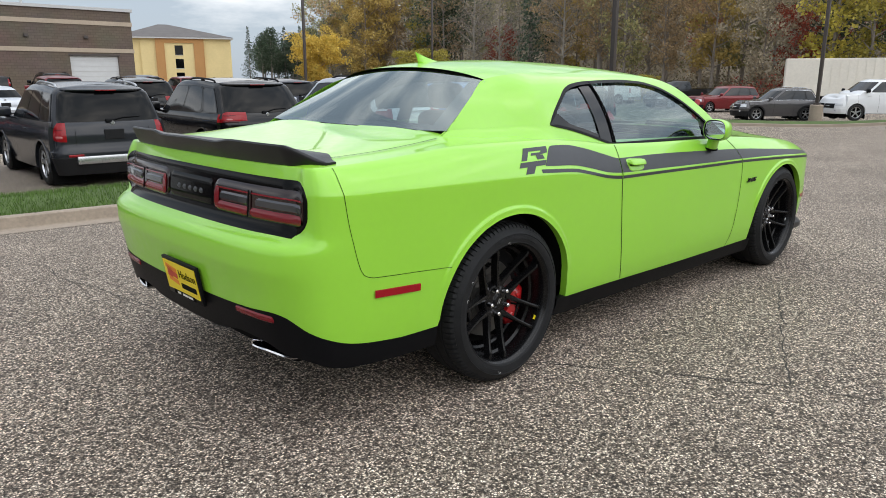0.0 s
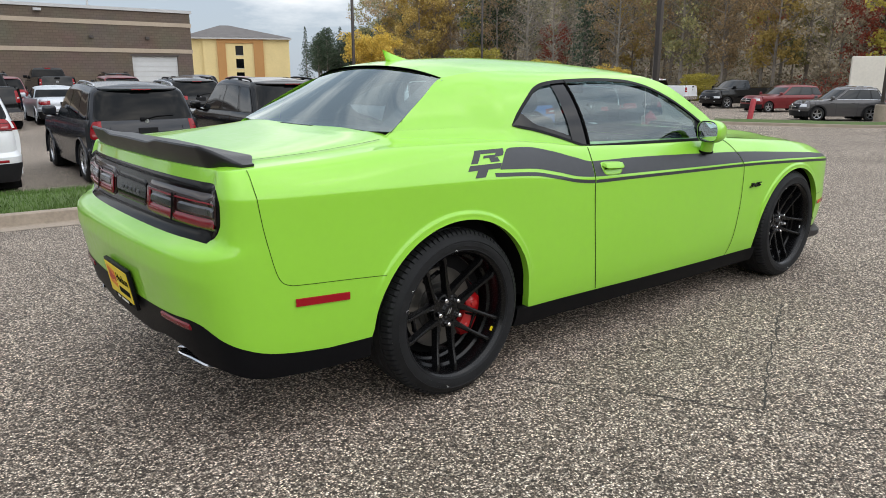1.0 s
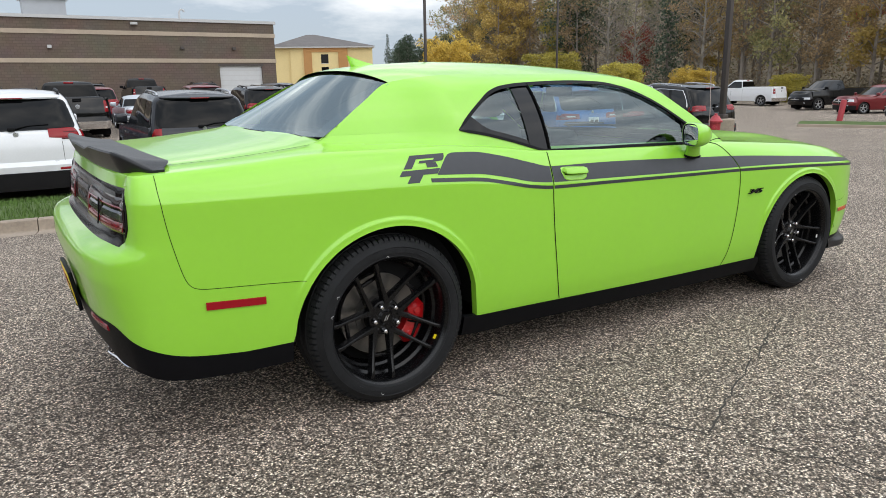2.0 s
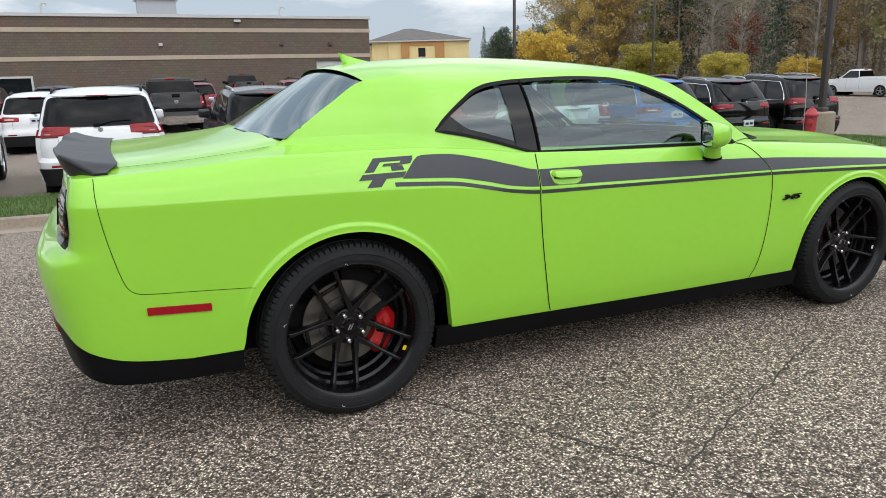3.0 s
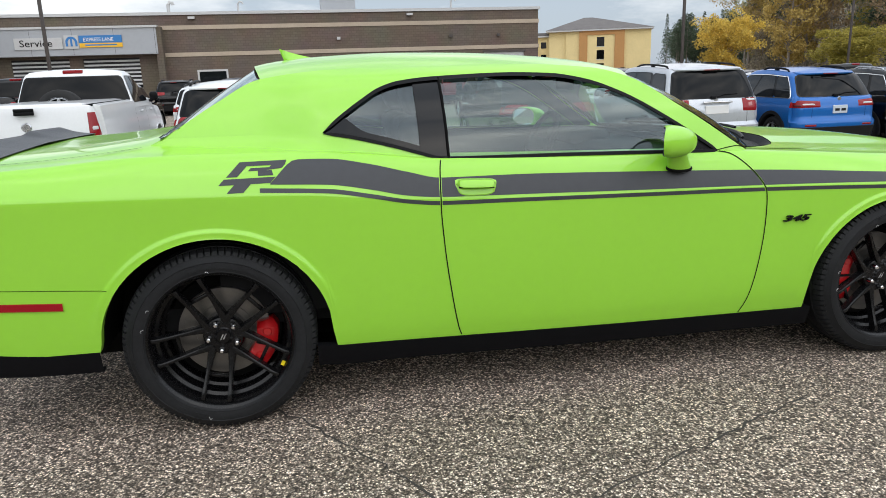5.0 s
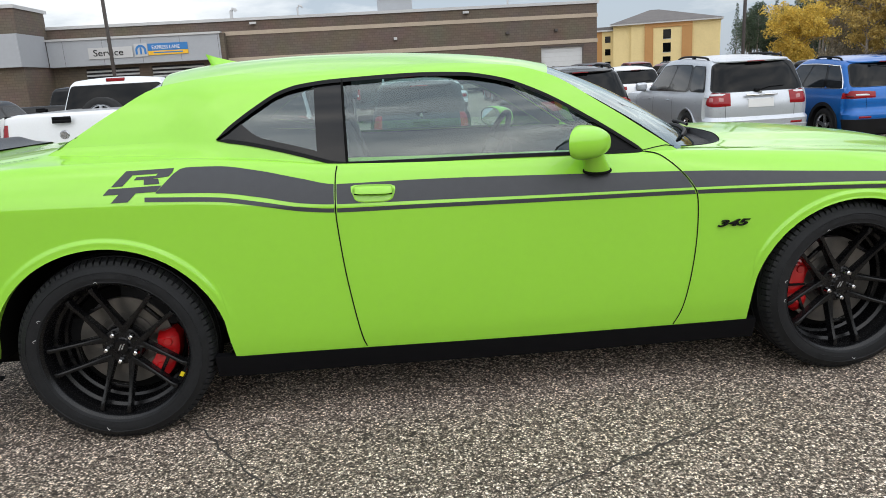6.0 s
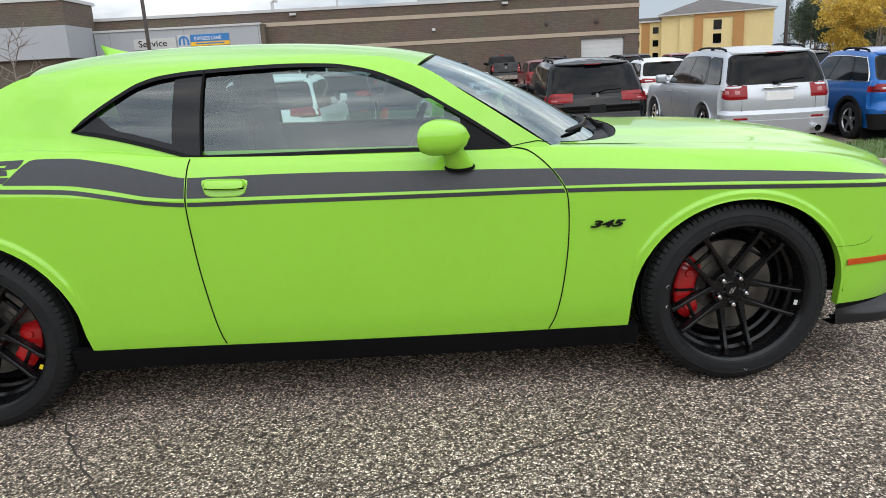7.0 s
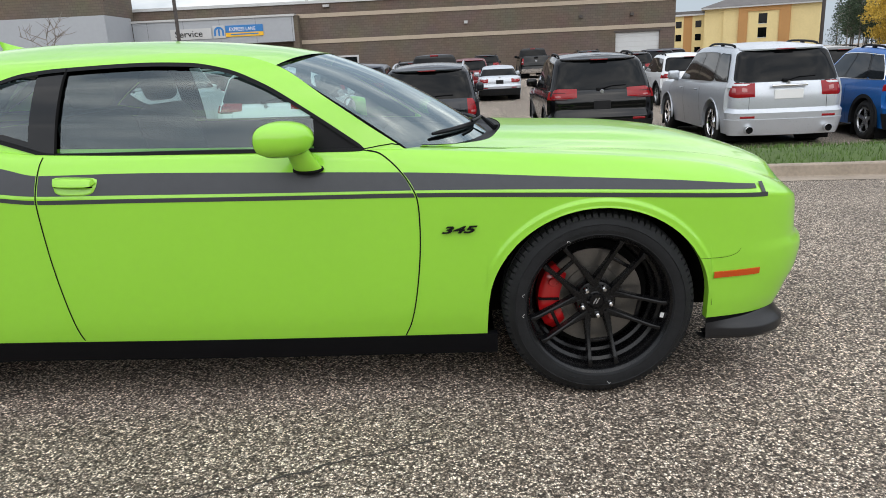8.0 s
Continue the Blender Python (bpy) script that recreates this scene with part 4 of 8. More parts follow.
coupe = thing("coupe", "lime green two-door coupe with dark grey stripes and black wheels", "car")
bm = bmesh.new()
for sgn in (-1, 1):
    sheet([[Vector((p.x, sgn * p.y, p.z)) for p in r] for r in body_rows], bm=bm, flip=sgn > 0)
merged(bm, 0.0006)
bm.normal_update()
if sum(f.normal.z * f.calc_area() for f in bm.faces if f.calc_center_median().z > 1.0) < 0:
    bmesh.ops.reverse_faces(bm, faces=bm.faces)
bm.normal_update()
# open the cabin under the glasshouse, and the cowl
dead = [f for f in bm.faces if 0.0 < f.calc_center_median().x < 2.12 and abs(f.calc_center_median().y) < 0.765 and f.normal.z > 0.5 and f.calc_center_median().z > 0.9]
bmesh.ops.delete(bm, geom=dead, context="FACES")
under_w = spline([(-0.25, 0.60), (-0.16, 0.65), (0.21, 0.70), (0.5, 0.76), (2.2, 0.76)])
for f in bm.faces:
    c = f.calc_center_median()
    q = min(1.0, (c.y / 0.78) ** 2)
    if f.normal.z > 0.5 and abs(c.y) < under_w(c.x) and -0.225 + 0.06 * q < c.x < (2.0 if abs(c.y) > 0.745 else hood_rear(c.y) + 0.02):
        f.material_index = 1
body = part("body", bm, [GREEN, SHADOW_BLACK], coupe, "lime green painted steel body shell", sharp=50)

# glasshouse: columns of the side surface with the window left open
side_a = spline([(-0.35, 0.70), (-0.162, 0.742), (0.21, 0.772), (0.458, 0.828), (0.944, 0.836), (1.5, 0.838), (2.0, 0.834), (2.3, 0.80)])
side_b = spline([(0.95, -0.02), (1.0, 0.0), (1.125, 0.05), (1.22, 0.106), (1.296, 0.166), (1.335, 0.213), (1.362, 0.27), (1.378, 0.33)])
roof_edge = spline([(-0.30, 1.06), (-0.162, 1.128), (0.03, 1.245), (0.21, 1.336), (0.5, 1.366), (0.9, 1.374), (1.3, 1.366), (1.6, 1.342), (1.75, 1.300), (1.95, 1.172), (2.15, 1.035), (2.27, 0.955)])
win_lo = spline([(0.44, 1.124), (0.55, 1.104), (0.7, 1.066), (0.82, 1.030), (0.89, 1.010), (0.95, 1.006), (1.5, 0.996), (2.09, 0.980)])
win_hi = spline([(0.44, 1.128), (0.52, 1.188), (0.6, 1.240), (0.68, 1.284), (0.76, 1.306), (0.9, 1.319), (1.2, 1.326), (1.4, 1.318), (1.55, 1.291), (1.7, 1.232), (1.9, 1.113), (2.09, 0.984)])


def house_pt(x, z, out=0.0, sgn=-1):
    return Vector((x, sgn * (side_a(x) - side_b(z) + out), z))


def roof_rows():
    rows = []
    for k in range(33):
        u = k / 32
        row = []
        for j in range(15):
            f = j / 14
            xe = 0.21 + (1.75 - 0.21) * u
            xc = 0.165 + (1.845 - 0.165) * u
            x = xc + (xe - xc) * f ** 2
            ze, we = roof_edge(xe), side_a(xe) - side_b(roof_edge(xe))
            zc = roof_c(x)
            row.append(Vector((x, we * f, ze + (zc - ze) * (1 - f ** 2.3))))
        rows.append(row)
    return rows


roof_c = spline([(0.1, 1.382), (0.25, 1.413), (0.45, 1.431), (0.75, 1.441), (1.1, 1.434), (1.4, 1.415), (1.65, 1.385), (1.85, 1.345)])
bm = bmesh.new()
cols = sorted(set(lin(-0.295, 0.44, 26) + lin(0.44, 2.09, 90) + lin(2.09, 2.265, 10)))
for sgn in (-1, 1):
    low, high = [], []
    for x in cols:
        top = roof_edge(x)
        lo, hi = (win_lo(x), win_hi(x)) if 0.44 < x < 2.09 else ((min(1.126, top - 0.003),) * 2 if x <= 0.44 else (min(0.982, top - 0.003),) * 2)
        hi = min(hi, top - 0.004)
        lo = min(lo, hi)
        base = min(shoulder_z(x) - 0.02, lo - 0.002)
        blend = 0.055 * smooth01((0.55 - x) / 0.25) * smooth01((x + 0.30) / 0.12)
        low.append([house_pt(x, z, blend * max(0.0, 1 - (z - base) / 0.085) ** 2, sgn) for z in [base + (lo - base) * k / 14 for k in range(15)]])
        high.append([house_pt(x, hi + (top - hi) * k / 8, 0, sgn) for k in range(9)])
    sheet(low, bm=bm, flip=sgn < 0)
    sheet(high, bm=bm, flip=sgn < 0)
    sheet([[Vector((p.x, sgn * p.y, p.z)) for p in r] for r in roof_rows()], bm=bm, flip=sgn > 0)
merged(bm, 0.0006)
part("roof", bm, GREEN, coupe, "lime green roof and pillars", sharp=60)

# glass
def side_glass(x0, x1, sgn, inset=0.012):
    bm = bmesh.new()
    rows = []
    for x in lin(x0, x1, 30):
        lo, hi = win_lo(x), win_hi(x)
        rows.append([house_pt(x, lo + (hi - lo) * k / 8, -inset, sgn) for k in range(9)])
    return sheet(rows, bm=bm, flip=sgn < 0)


def band(curve, x0, x1, a0, b0, out, sgn, n=60):
    """A strip of trim along a window edge: a and b are heights from the curve, drawn in at the tips."""
    rows = []
    for x in lin(x0, x1, n):
        z = curve(x)
        k = smooth01((x - 0.436) / 0.05) * smooth01((2.096 - x) / 0.03)
        a, b = a0 * k, b0 * k
        rows.append([house_pt(x, z + a, -0.014, sgn), house_pt(x, z + a, out, sgn), house_pt(x, z + b, out, sgn), house_pt(x, z + b, -0.004, sgn)])
    return rows


for sgn in (-1, 1):
    g = part("quarter_window", facing(side_glass(0.445, 0.93, sgn), (0, sgn, 0.3)), TINT_GLASS, coupe, "tinted rear quarter glass")
    g = part("door_window", facing(side_glass(0.93, 2.085, sgn), (0, sgn, 0.3)), GLASS, coupe, "closed clear door glass")
    bm = bmesh.new()
    sheet(band(win_hi, 0.44, 2.09, -0.008, 0.007, 0.004, sgn, 110), bm=bm, flip=sgn > 0)
    sheet(band(win_lo, 0.44, 2.09, 0.009, -0.004, 0.004, sgn, 80), bm=bm, flip=sgn < 0)
    part("window_trim", bm, BLACK_TRIM, coupe, "black window surround")
    bm = bmesh.new()
    rows = []
    for x in lin(0.815, 0.925, 6):
        rows.append([house_pt(x, win_lo(x) + (win_hi(x) - win_lo(x)) * k / 10, -0.006, sgn) for k in range(11)])
    sheet(rows, bm=bm, flip=sgn < 0)
    part("pillar_cover", bm, GLOSS_BLACK, coupe, "dark pillar cover behind the door glass")
    bm = bmesh.new()
    rows = []
    for x in lin(0.44, 0.83, 24):
        lo, hi = win_lo(x), win_hi(x)
        g = (hi - lo)
        rows.append([house_pt(x, lo + g * 0.0, -0.009, sgn), house_pt(x, lo + min(g, 0.030 + 0.10 * smooth01((0.62 - x) / 0.2)), -0.009, sgn)])
    sheet(rows, bm=bm, flip=sgn < 0)
    part("glass_border", bm, GLOSS_BLACK, coupe)
    # mirror corner plate in front of the door glass
    bm = bmesh.new()
    rows = [[house_pt(x, win_lo(x) + (win_hi(x) - win_lo(x)) * k / 3, -0.006, sgn) for k in range(4)] for x in lin(1.90, 2.085, 8)]
    sheet(rows, bm=bm, flip=sgn < 0)
    part("sail_plate", bm, BLACK_TRIM, coupe)
    bm = bmesh.new()
    tube(bm, [house_pt(0.926, win_lo(0.926) + (win_hi(0.926) - win_lo(0.926)) * k / 8, 0.000, sgn) for k in range(9)], 0.005, 6)
    part("window_divider", bm, SHADOW_BLACK, coupe)


def screen_rows(bot, top, bulge, n=24, m=15, f0=0.0, f1=1.0, inset=0.0, wide=0.0, sink=0.0):
    """A glass between a lower and an upper edge, each (centre x, z, edge x, w, z)."""
    rows = []
    for k in range(n):
        f = f0 + (f1 - f0) * k / (n - 1)
        row = []
        for j in range(-m, m + 1):
            s = j / m
            q = s * s

            def ep(e):
                return Vector((e[0] + (e[2] - e[0]) * q, s * e[3], e[1] + (e[4] - e[1]) * q))
            p = ep(bot).lerp(ep(top), f)
            b = 4 * f * (1 - f)
            p.z += bulge * b * (1 - 0.62 * q) - inset - sink * q * q
            p.y += s * wide * b
            row.append(p)
        rows.append(row)
    return rows


W_BOT, W_TOP = (2.58, 0.955, 2.262, 0.795, 0.962), (1.845, 1.344, 1.745, 0.650, 1.299)
R_BOT, R_TOP = (-0.245, 1.112, -0.172, 0.700, 1.126), (0.165, 1.384, 0.205, 0.572, 1.330)
part("windscreen", facing(sheet(screen_rows(W_BOT, W_TOP, 0.035, wide=0.045)), (0.5, 0, 1)), SCREEN_GLASS, coupe, "raked clear windscreen")
part("rear_window", facing(sheet(screen_rows(R_BOT, R_TOP, 0.008, sink=0.002)), (-0.5, 0, 1)), REAR_GLASS, coupe, "sloping tinted rear window")
for sgn in (-1, 1):
    bm = bmesh.new()
    tube(bm, [house_pt(x, z, 0.001, sgn) for x, z in ((2.085, 0.984), (2.14, 0.992), (2.19, 0.997), (2.225, 0.990))], 0.002, 5)
    part("pillar_seam", bm, SHADOW_BLACK, coupe)
# black ceramic border of the rear window and windscreen
for nm, bot, top, bul, fl in (("rear_glass_border", R_BOT, R_TOP, 0.008, True), ("windscreen_border", W_BOT, W_TOP, 0.035, False)):
    full = screen_rows(bot, top, bul, 24, 30, inset=0.003, wide=0.0 if fl else 0.045, sink=0.002 if fl else 0.0)
    bm = bmesh.new()
    wide = 5 if fl else 2
    sheet([r[:wide] for r in full], bm=bm, flip=fl)
    sheet([r[-wide:] for r in full], bm=bm, flip=fl)
    sheet(full[:3], bm=bm, flip=fl)
    sheet(full[-2:], bm=bm, flip=fl)
    part(nm, bm, GLOSS_BLACK, coupe)
    bm = bmesh.new()
    tube(bm, [Vector((p.x, p.y, p.z + 0.001)) for p in full[-1][4:-4]], 0.003, 5)
    tube(bm, [Vector((r[0].x, r[0].y, r[0].z - 0.001)) for r in full[4 if fl else 0:-2 if fl else None]], 0.004, 5)
    tube(bm, [Vector((r[-1].x, r[-1].y, r[-1].z - 0.001)) for r in full[4 if fl else 0:-2 if fl else None]], 0.004, 5)
    part("glass_seal", bm, SHADOW_BLACK, coupe)


# seams and decals on the flank
def ribbon(path, width, out, sgn, fn=side_pt, n=6):
    """A narrow strip along (x, z) points of the flank."""
    pts = []
    for (xa, za), (xb, zb) in zip(path, path[1:]):
        for k in range(n):
            pts.append((xa + (xb - xa) * k / n, za + (zb - za) * k / n))
    pts.append(path[-1])
    rows = []
    for i, (x, z) in enumerate(pts):
        a, b = pts[max(0, i - 1)], pts[min(len(pts) - 1, i + 1)]
        d = Vector((b[0] - a[0], b[1] - a[1])).normalized()
        nx, nz = -d.y * width / 2, d.x * width / 2
        rows.append([fn(x + nx, z + nz, out, sgn), fn(x - nx, z - nz, out, sgn)])
    return sheet(rows, flip=sgn > 0)


def curve_pts(keys, n=8):
    """Catmull-Rom through plan points."""
    P = [Vector(k) for k in keys]
    P = [2 * P[0] - P[1]] + P + [2 * P[-1] - P[-2]]
    o = []
    for i in range(1, len(P) - 2):
        for k in range(n):
            t = k / n
            a, b, c, d = P[i - 1:i + 3]
            q = 0.5 * ((2 * b) + (c - a) * t + (2 * a - 5 * b + 4 * c - d) * t * t + (3 * b - a - 3 * c + d) * t ** 3)
            o.append(tuple(q))
    o.append(tuple(P[-2]))
    return o


DOOR_REAR = [(0.888, 1.006), (0.880, 0.97), (0.874, 0.90), (0.872, 0.82), (0.880, 0.70), (0.892, 0.58), (0.915, 0.42), (0.932, 0.33), (0.945, 0.29)]
DOOR_FRONT = [(2.085, 0.982), (2.15, 0.965), (2.215, 0.91), (2.262, 0.845), (2.281, 0.79), (2.284, 0.68), (2.276, 0.56), (2.256, 0.42), (2.232, 0.32), (2.206, 0.262)]
FASCIA_R = [(-0.862, 1.038), (-0.862, 0.97), (-0.852, 0.88), (-0.838, 0.80), (-0.815, 0.70), (-0.795, 0.655), (-0.765, 0.637), (-0.72, 0.631), (-0.55, 0.620), (-0.375, 0.607)]
FASCIA_F = [(3.315, 0.536), (3.38, 0.532), (3.43, 0.535), (3.462, 0.546), (3.476, 0.562)]
SHUT = {"rear": spline([(z, x) for x, z in reversed(DOOR_REAR)]), "front": spline([(z, x) for x, z in reversed(DOOR_FRONT)])}
for sgn in (-1, 1):
    for nm, keys, wid in (("door_seam", DOOR_REAR, 0.0048), ("door_seam", DOOR_FRONT, 0.0048), ("bumper_seam", FASCIA_R, 0.002), ("bumper_seam", FASCIA_F, 0.0014)):
        part(nm, ribbon(curve_pts(keys), wid, 0.0015, sgn, n=1), SHADOW_BLACK, coupe)
    # stripe with its pin line below
    top = spline([(0.232, 0.961), (0.334, 1.040), (0.45, 1.036), (0.6, 1.010), (0.75, 0.972), (0.88, 0.943), (1.2, 0.938), (1.8, 0.917), (2.25, 0.898), (2.8, 0.862), (3.2, 0.832), (3.53, 0.796)])
    bot = spline([(0.232, 0.959), (0.45, 0.944), (0.6, 0.917), (0.75, 0.884), (0.88, 0.871), (1.2, 0.862), (1.8, 0.846), (2.25, 0.836), (2.8, 0.820), (3.2, 0.800), (3.53, 0.781)])
    pin_t = spline([(0.20, 0.948), (0.45, 0.929), (0.6, 0.901), (0.75, 0.870), (0.88, 0.856), (1.2, 0.849), (1.8, 0.835), (2.25, 0.826), (2.8, 0.808), (3.2, 0.788), (3.56, 0.765)])
    for nm, hi, lo, spans in (("stripe", top, bot, ((0.234, "rear"), ("rear", "front"), ("front", 3.53))), ("pin_stripe", pin_t, lambda x: pin_t(x) - 0.016, ((0.195, "rear"), ("rear", "front"), ("front", 3.575)))):
        for a, b in spans:
            # the ends follow the shut lines
            rows = []
            fix = {"rear": 0.876, "front": 2.25}
            na, nb = fix[a] if a in fix else a, fix[b] if b in fix else b
            for u in lin(0, 1, max(12, int((nb - na) / 0.02))):
                row = []
                for k in range(6):
                    x = na + (nb - na) * u
                    for _ in range(3):
                        z = lo(x) + (hi(x) - lo(x)) * k / 5
                        xa = SHUT[a](z) + 0.005 if a in fix else a
                        xb = SHUT[b](z) - 0.005 if b in fix else b
                        x = xa + (xb - xa) * u
                    row.append(side_pt(x, z, 0.0012, sgn))
                rows.append(row)
            part(nm, sheet(rows, flip=sgn < 0), STRIPE, coupe)
    part("pin_stripe", sheet([[side_pt(x, 0.750 + 0.0495 * k / 3, 0.0012, sgn) for k in range(4)] for x in lin(3.548, 3.566, 3)], flip=sgn < 0), STRIPE, coupe)

    # slanted letters R and T behind the stripe
    def glyph(quads, x0, z0, sx, sz, shear, name):
        bm = bmesh.new()
        for a, b, c, d in quads:
            rows = []
            for i in range(7):
                f = i / 6
                lo = (a[0] + (b[0] - a[0]) * f, a[1] + (b[1] - a[1]) * f)
                hi = (d[0] + (c[0] - d[0]) * f, d[1] + (c[1] - d[1]) * f)
                row = []
                for j in range(4):
                    g = j / 3
                    u, v = lo[0] + (hi[0] - lo[0]) * g, lo[1] + (hi[1] - lo[1]) * g
                    row.append(side_pt(x0 + u * sx + v * shear, z0 + v * sz, 0.0016, sgn))
                rows.append(row)
            sheet(rows, bm=bm)
        part(name, facing(bm, (0, sgn, 0)), STRIPE, coupe)
    glyph([((0, 0), (0.22, 0), (0.22, 1), (0, 1)), ((0.22, 0.70), (1, 0.70), (0.95, 1), (0.22, 1)), ((0.72, 0.38), (1, 0.46), (1, 0.70), (0.72, 0.70)),
           ((0.34, 0.36), (0.72, 0.36), (0.72, 0.56), (0.34, 0.56)), ((0.64, 0), (0.95, 0), (0.82, 0.36), (0.54, 0.36))], 0.078, 0.991, 0.178, 0.050, 0.050, "letter_r")
    glyph([((0, 0.58), (1, 0.58), (1, 1), (0, 1)), ((0.30, 0), (0.62, 0), (0.62, 0.58), (0.30, 0.58))], 0.022, 0.936, 0.185, 0.049, 0.048, "letter_t")
    # side marker lamps
    for nm, x0, x1, za, zb, slant, ml, lb in (("side_marker", -0.748, -0.533, 0.553, 0.584, -0.012, LAMP_RED, "red side marker lens"), ("side_marker", 3.374, 3.560, 0.452, 0.478, 0.0, LAMP_AMBER, "amber side marker lens")):
        rows = []
        for x in lin(x0, x1, 14):
            f = (x - x0) / (x1 - x0)
            dz = slant * f
            rows.append([side_pt(x, za + dz, -0.004, sgn)] + [side_pt(x, za + dz + (zb - za) * (0.06 + 0.88 * k / 3), 0.005, sgn) for k in range(4)] + [side_pt(x, zb + dz, -0.004, sgn)])
        part(nm, sheet(rows, flip=sgn < 0), ml, coupe, lb)
    # black sill
    rows = []
    for x in lin(0.36, 2.56, 70):
        zt = sill_z(x) + 0.004
        a = side_pt(x, zt, 0.0, sgn)
        lo = zt - 0.09 - 0.004 * (x < 0.6)
        rows.append([Vector((x, a.y - sgn * 0.03, zt)), Vector((x, a.y + sgn * 0.003, zt - 0.003)), Vector((x, a.y - sgn * 0.004, zt - 0.04)), Vector((x, a.y - sgn * 0.022, lo)), Vector((x, a.y - sgn * 0.12, lo - 0.01)), Vector((x, 0, lo + 0.02))])
    part("sill", sheet(rows, flip=sgn > 0), SATIN, coupe, "satin black sill")

# wheel housings, dark
for cx, cz, rx, rz in ARCHES:
    for sgn in (-1, 1):
        rows = []
        for k in range(33):
            a = math.pi * (-0.01 + 1.02 * k / 32)
            x, z = cx + (rx + 0.012) * math.cos(a), cz + (rz + 0.012) * math.sin(a)
            rows.append([Vector((x, sgn * 0.90, z)), Vector((x, sgn * 0.55, z)), Vector((cx, sgn * 0.55, cz))])
        part("wheel_housing", sheet(rows, flip=sgn < 0), SHADOW_BLACK, coupe)
bm = bmesh.new()
box(bm, (-0.9, -0.6, 0.24), (3.6, 0.6, 0.34), 0.02)
part("underbody", bm, SHADOW_BLACK, coupe)

# rear bumper valance and front lip
def skirt(idx, zlo, name, ml, lbl, under=0.10):
    bm = bmesh.new()
    for sgn in (-1, 1):
        rows = []
        for i in idx:
            p = RING[i]
            z1 = hem(i) + 0.004
            z0 = zlo(p.y)
            r = [shell(i, z0 + (z1 - z0) * k / 6, 0.001) for k in range(7)]
            n = RING_N[i]
            u_ = under * (0.12 + 0.88 * n.x * n.x)
            r.insert(0, Vector((r[0].x - n.x * u_, max(0, r[0].y - n.y * u_), z0 + 0.01)))
            rows.append([Vector((q.x, sgn * q.y, q.z)) for q in r])
        sheet(rows, bm=bm, flip=sgn > 0)
    part(name, merged(bm), ml, coupe, lbl)


REAR_I = [i for i in STATIONS if RING[i].x < -0.43]
FRONT_I = [i for i in STATIONS if RING[i].x > AXLE_F + 0.42]
skirt(REAR_I, spline([(0, 0.35), (0.25, 0.355), (0.48, 0.388), (0.62, 0.380), (0.74, 0.345), (0.84, 0.338), (0.88, 0.326), (0.905, 0.305), (0.93, 0.285)]), "rear_valance", SATIN, "satin black lower rear valance", 0.25)
skirt(FRONT_I, spline([(0, 0.20), (0.93, 0.215)]), "front_valance", SATIN, "black lower front valance", 0.2)
bm = bmesh.new()
for sgn in (-1, 1):
    rows = []
    for i in FRONT_I:
        p, n = RING[i], RING_N[i]
        b = shell(i, 0.26)
        g = smooth01((p.x - 3.36) / 0.26)
        o = 0.046 * g + 0.005
        lift = 0.035 * smooth01((p.x - 3.50) / 0.20)
        t = [Vector((b.x + n.x * d, b.y + n.y * d, z)) for d, z in ((-0.035, 0.318 + lift), (-0.002 + o * 0.06, 0.284 + lift), (o * 0.28, 0.266 + lift * 0.45), (o * 0.60, 0.250 + lift * 0.12), (o * 0.93, 0.241), (o, 0.234), (o, 0.206), (o - 0.008, 0.195), (-0.08, 0.192))]
        rows.append([Vector((q.x, sgn * max(0, q.y), q.z)) for q in t])
    sheet(rows, bm=bm, flip=sgn < 0)
part("front_splitter", merged(bm), SPOILER_BLACK, coupe, "black plastic front lip splitter")

# tail panel on the rear face: w across, z up
def tail_pt(w, z, out=0.0):
    """A point of the rear face at signed w and height z."""
    ws = [shell(j, z, out).y for j in range(0, 330, 3)]
    w_ = abs(w)
    k = next((j for j in range(1, len(ws)) if ws[j] >= w_), len(ws) - 1)
    t_ = min(1.0, max(0.0, (w_ - ws[k - 1]) / max(1e-6, ws[k] - ws[k - 1])))
    x = shell((k - 1) * 3, z, out).x * (1 - t_) + shell(k * 3, z, out).x * t_
    return Vector((x, w, z))


def tail_sheet(edge, n, m, out, dome=0.0):
    """A patch: edge(w) -> (low z, high z) for w in a range."""
    w0, w1, f = edge
    rows = []
    for a in range(n + 1):
        w = w0 + (w1 - w0) * (0.5 - 0.5 * math.cos(math.pi * a / n))
        lo, hi = f(w)
        rows.append([tail_pt(w, lo + (hi - lo) * b / m, out if 0 < b < m and 0 < a < n else out - dome) for b in range(m + 1)])
    return sheet(rows, flip=False)


def pill(wc, half, zlo, zhi, rad):
    """Rounded oblong limits."""
    def f(w):
        d = max(0.0, abs(w - wc) - (half - rad))
        s = rad - math.sqrt(max(0, rad * rad - d * d))
        return zlo + s, zhi - s
    return (wc - half, wc + half, f)


